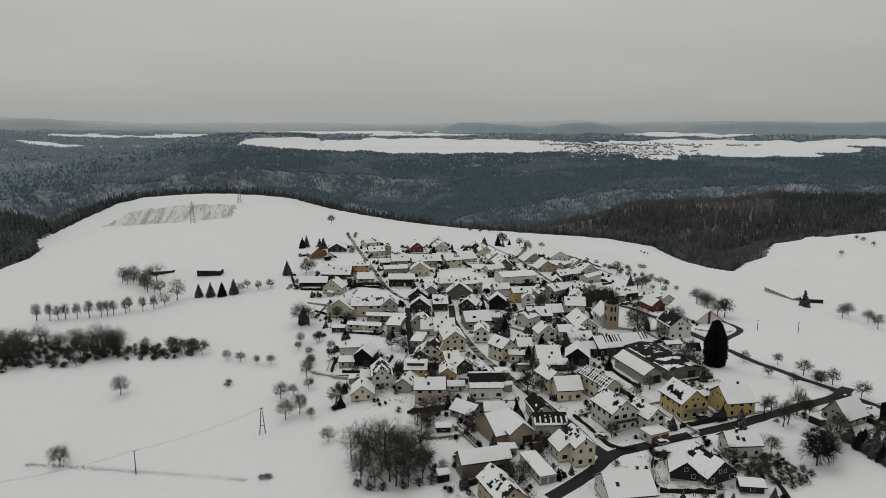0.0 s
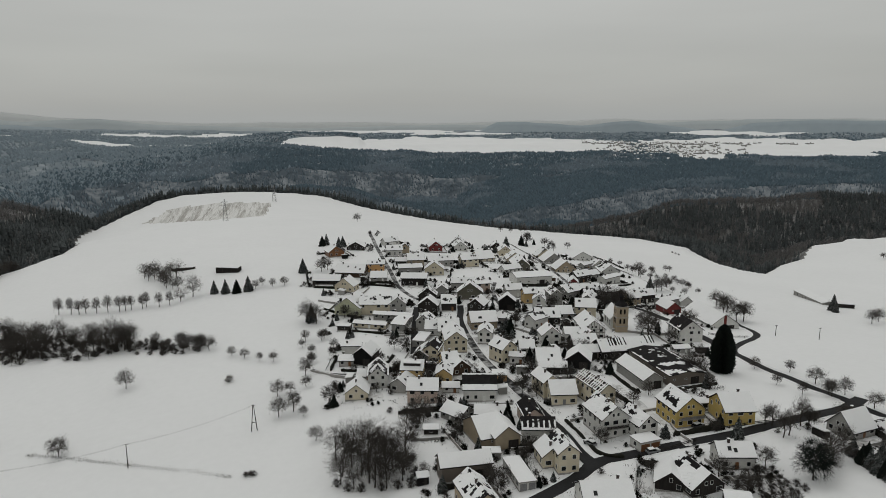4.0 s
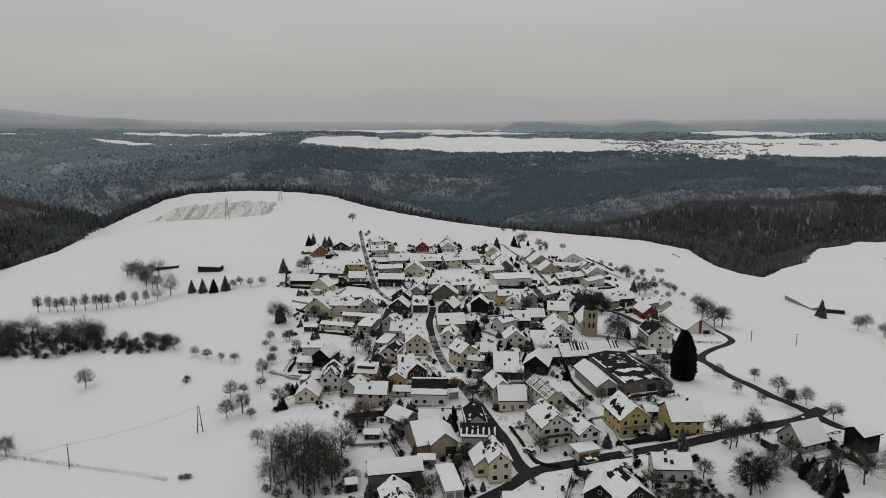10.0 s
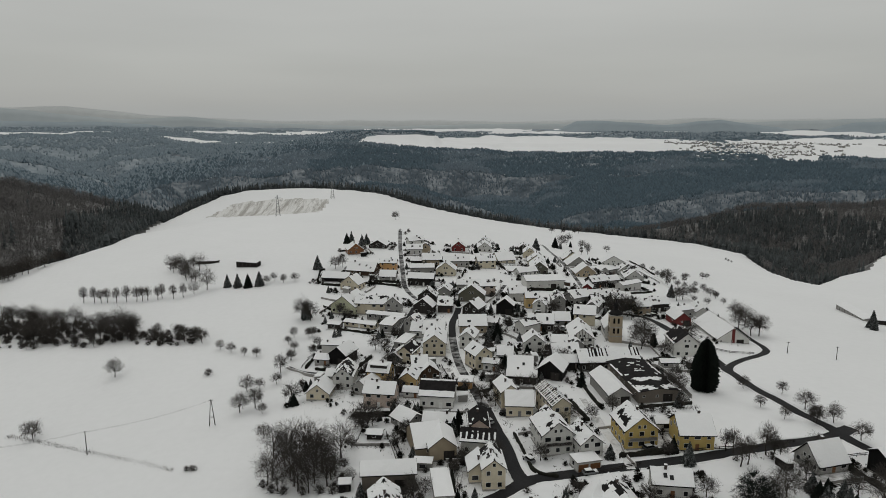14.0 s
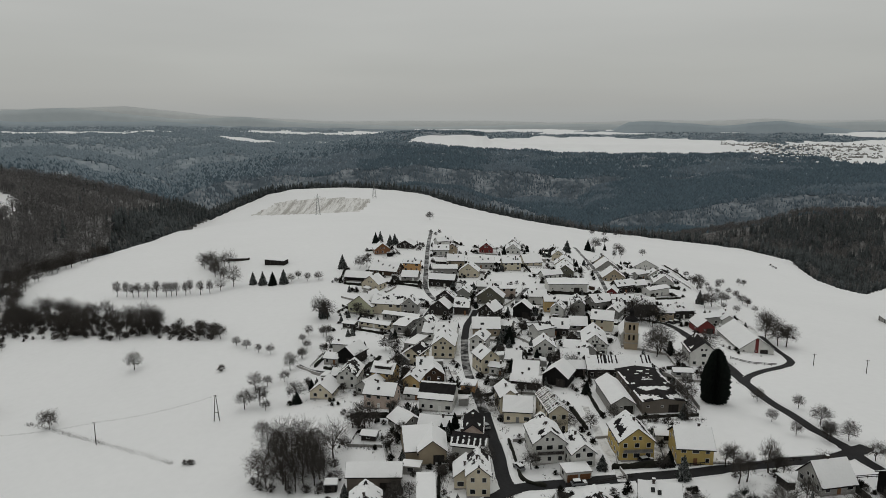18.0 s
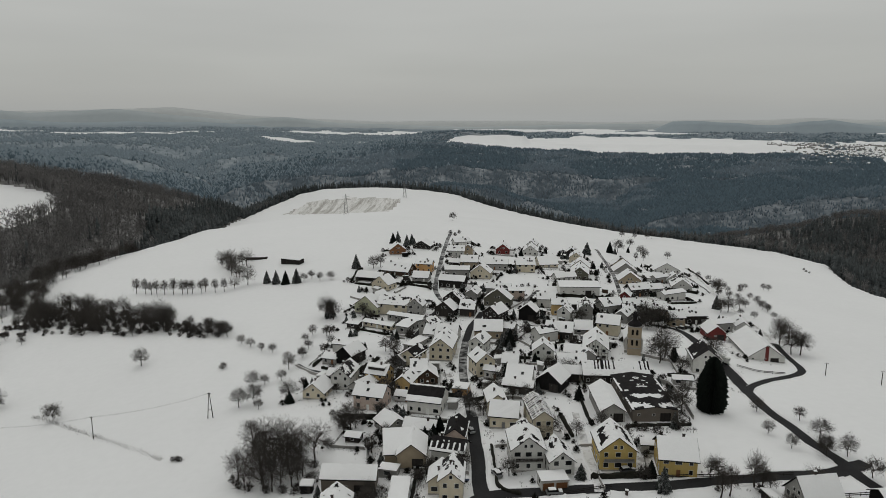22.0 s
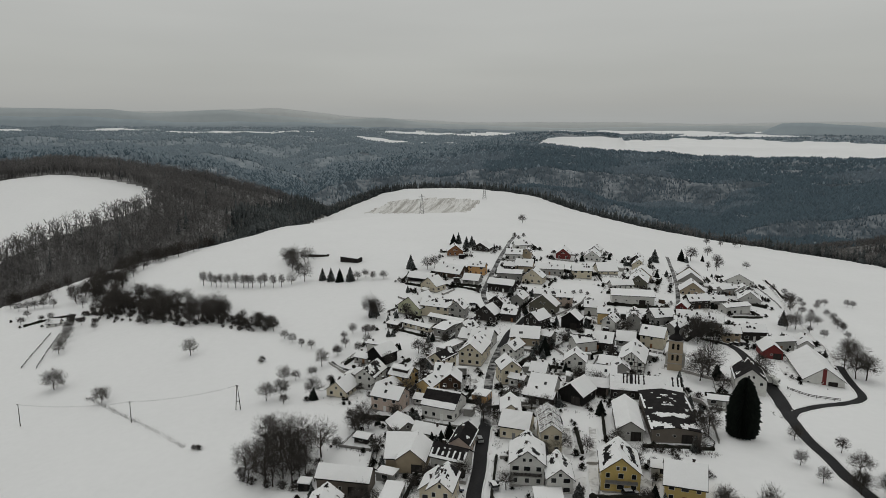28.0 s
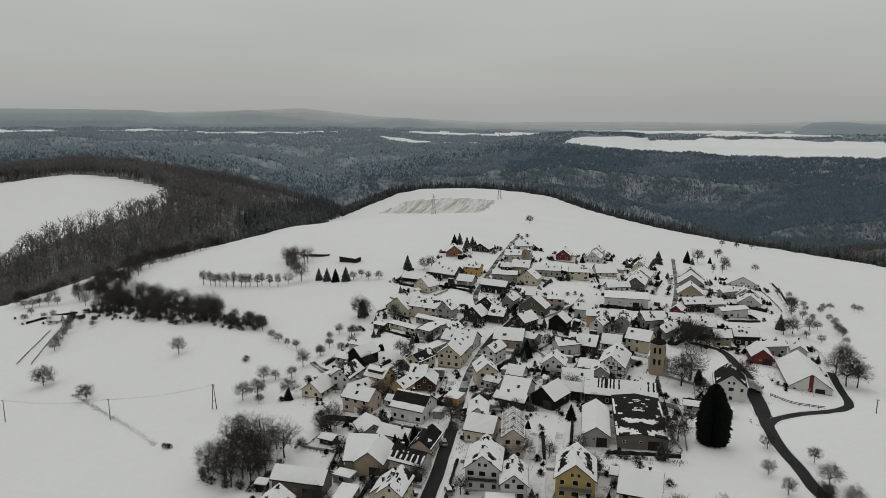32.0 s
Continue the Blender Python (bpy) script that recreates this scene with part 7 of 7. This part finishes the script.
def truck(x, y, rot):
    root = new("truck")
    root.matrix_world = pose(x, y, gz(x, y) + 0.2, 0, 0, rot)
    tagged(root, "white box truck parked on the wet road", "truck")
    bm = bmesh.new()
    box(bm, -4.2, 2.0, -1.2, 1.2, 0.9, 3.3)
    bmesh.ops.bevel(bm, geom=bm.edges[:], offset=0.06, segments=2, affect='EDGES')
    part("cargo_box", bm, WHITE_PAINT, root, "pale box body")
    bm = bmesh.new()
    box(bm, 2.15, 4.0, -1.1, 1.1, 0.6, 2.7)
    bmesh.ops.bevel(bm, geom=bm.edges[:], offset=0.15, segments=2, affect='EDGES')
    part("cab", bm, WHITE_PAINT, root)
    bm = bmesh.new()
    box(bm, 3.9, 4.02, -0.95, 0.95, 1.6, 2.4)
    part("windscreen", bm, GLASS, root)
    bm = bmesh.new()
    box(bm, -4.2, 3.6, -0.9, 0.9, 0.5, 0.85)
    part("chassis", bm, WALLS["black"], root)
    for wx in (-3.0, -1.9, 3.0):
        for wy in (-1.0, 1.0):
            put("wheel", wheel_mesh(0.5, 0.3), root, pose(wx, wy, 0.3))


def low_ruin(x0, y0, x1, y1, h, label, wall="dark"):
    """A long low field barn with a snowy monopitch roof."""
    mx, my = (x0 + x1) / 2, (y0 + y1) / 2
    L = math.hypot(x1 - x0, y1 - y0)
    root = new("field_barn")
    root.matrix_world = pose(mx, my, gz(mx, my), 0, 0, math.degrees(math.atan2(y1 - y0, x1 - x0)))
    tagged(root, label, "barn", "village buildings")
    bm = bmesh.new()
    box(bm, -L / 2, L / 2, -2.6, 2.6, -1.5, h)
    part("wall", bm, WALLS[wall], root)
    bm = bmesh.new()
    v = [bm.verts.new(p) for p in ((-L / 2 - 0.4, -3.1, h - 0.1), (L / 2 + 0.4, -3.1, h - 0.1), (L / 2 + 0.4, 3.0, h + 0.9), (-L / 2 - 0.4, 3.0, h + 0.9))]
    w = [bm.verts.new((q.co.x, q.co.y, q.co.z + 0.35)) for q in v]
    bm.faces.new(w)
    bm.faces.new(v[::-1])
    for i in range(4):
        bm.faces.new((v[i], v[(i + 1) % 4], w[(i + 1) % 4], w[i]))
    part("snow_cover", bm, SNOW_ROOF, root, "snow-covered sloping roof")
    for k in range(int(L / 3)):
        bm = bmesh.new()
        xx = -L / 2 + 3 * (k + 0.5)
        box(bm, xx - 0.1, xx + 0.1, -2.72, -2.58, -0.5, h - 0.2)
        part("post", bm, BARK, root)


utility_pole(-80.2, -47.9, 9.6, True)
utility_pole(-119.5, -56.0, 8.5)
utility_pole(-169.0, -56.4, 9.0)
utility_pole(147.5, -8.3, 5.0)
utility_pole(164.4, -15.3, 5.5)
for dz in (0.0, 0.25):
    wire((-80.2, -47.9, gz(-80.2, -47.9) + 9.3 + dz), (-119.5, -56.0, gz(-119.5, -56) + 8.2 + dz), 1.2)
    wire((-119.5, -56.0, gz(-119.5, -56) + 8.2 + dz), (-169, -56.4, gz(-169, -56.4) + 8.7 + dz), 1.4)
pylon(-170.0, 566.0, 27, 20)
pylon(-128.0, 800.0, 26, 20)
church(77.2, 3.8, -8)
truck(109.6, -1.7, -38)
low_ruin(-121.5, 166.0, -107.5, 161.0, 3.2, "dark open field barn with a snow-covered roof")
low_ruin(242.2, 99.0, 237.5, 68.0, 2.2, "long low ruined grey field barn half buried in snow", "grey")
low_ruin(238.5, 66.0, 249.0, 60.5, 2.6, "small dark field shed with a snowy roof")


def log_stack(x, y, rot):
    root = new("log_stack")
    root.matrix_world = pose(x, y, gz(x, y), 0, 0, rot)
    tagged(root, "stack of dark logs under snow on the hill", "wood stack")
    rng = random.Random(3)
    for k in range(9):
        v, f = [], []
        tube(v, f, Vector((-7 + rng.uniform(-0.5, 0.5), (k % 3 - 1) * 0.8, 0.35 + 0.6 * (k // 3))), Vector((7 + rng.uniform(-0.5, 0.5), (k % 3 - 1) * 0.8, 0.35 + 0.6 * (k // 3))), 0.38, 0.34, 8)
        ob = new("log", mesh_from("log", [tuple(p) for p in v], f, [BARK]))
        ob.parent = root
    bm = bmesh.new()
    box(bm, -6.5, 6.0, -1.1, 1.1, 1.9, 2.15)
    part("snow_cover", bm, SNOW_ROOF, root, "snow layer")


log_stack(-145.0, 180.0, 8)

# small hut, pond garden and fenced strip in the hollow
house(-262.0, 63.0, 20, 7.0, 5.0, 2.4, 4.4, "white", "snow", name="hut")
hedge(1.1, 0.2, "fence", [(-226.0, 2.0), (-240.0, 26.0), (-253.0, 50.0)])
hedge(1.1, 0.2, "fence", [(-217.0, 2.0), (-232.0, 26.0), (-246.0, 49.0)])
hedge(1.3, 1.0, "hedge", [(-283.0, 62.0), (-275.0, 74.0), (-262.0, 80.0)])
for k in range(16):
    tree("D" if k % 3 else "E", -300 + 5.2 * k, 70 + 8 * math.sin(k * 1.7) - 0.6 * k, 3.5 if k % 3 else 1.8)

for cx, cy, turn, paint, snowy in CARS:
    car(cx, cy, turn, paint, snowy)


def far_village():
    """Clustered snowy roofs of the village on the far plateau."""
    rng = random.Random(9)
    v, f, idx = [], [], []
    for k in range(620):
        az = radians(rng.gauss(27.8, 2.2) if k < 500 else rng.uniform(21, 38))
        r = (rng.gauss(3300, 120) if k < 500 else rng.gauss(3540, 60)) * K
        x, y = CENTRE[0] * K + r * math.sin(az), CENTRE[1] * K + r * math.cos(az)
        z = gz(x, y)
        a = rng.uniform(0, 3.14)
        c, s = math.cos(a), math.sin(a)
        L, W, he, hr = rng.uniform(5, 9), rng.uniform(4, 6), rng.uniform(4, 7), rng.uniform(8, 11)
        i = len(v)
        for u, w, h in ((-L, -W, -3), (L, -W, -3), (L, W, -3), (-L, W, -3), (-L, -W, he), (L, -W, he), (L, W, he), (-L, W, he), (-L, 0, hr), (L, 0, hr)):
            v.append((x + u * c - w * s, y + u * s + w * c, z + h))
        for q, m in (((0, 1, 5, 4), 0), ((2, 3, 7, 6), 0), ((1, 2, 6, 9, 5), 0), ((3, 0, 4, 8, 7), 0), ((4, 5, 9, 8), 1), ((6, 7, 8, 9), 1)):
            f.append(tuple(i + t for t in q))
            idx.append(m)
    ob = new("far_village", mesh_from("far_village", v, f, [WALLS["grey"], SNOW_ROOF], idx))
    tagged(ob, "distant village of snowy roofs on the plateau", "village", kind="stuff")


far_village()
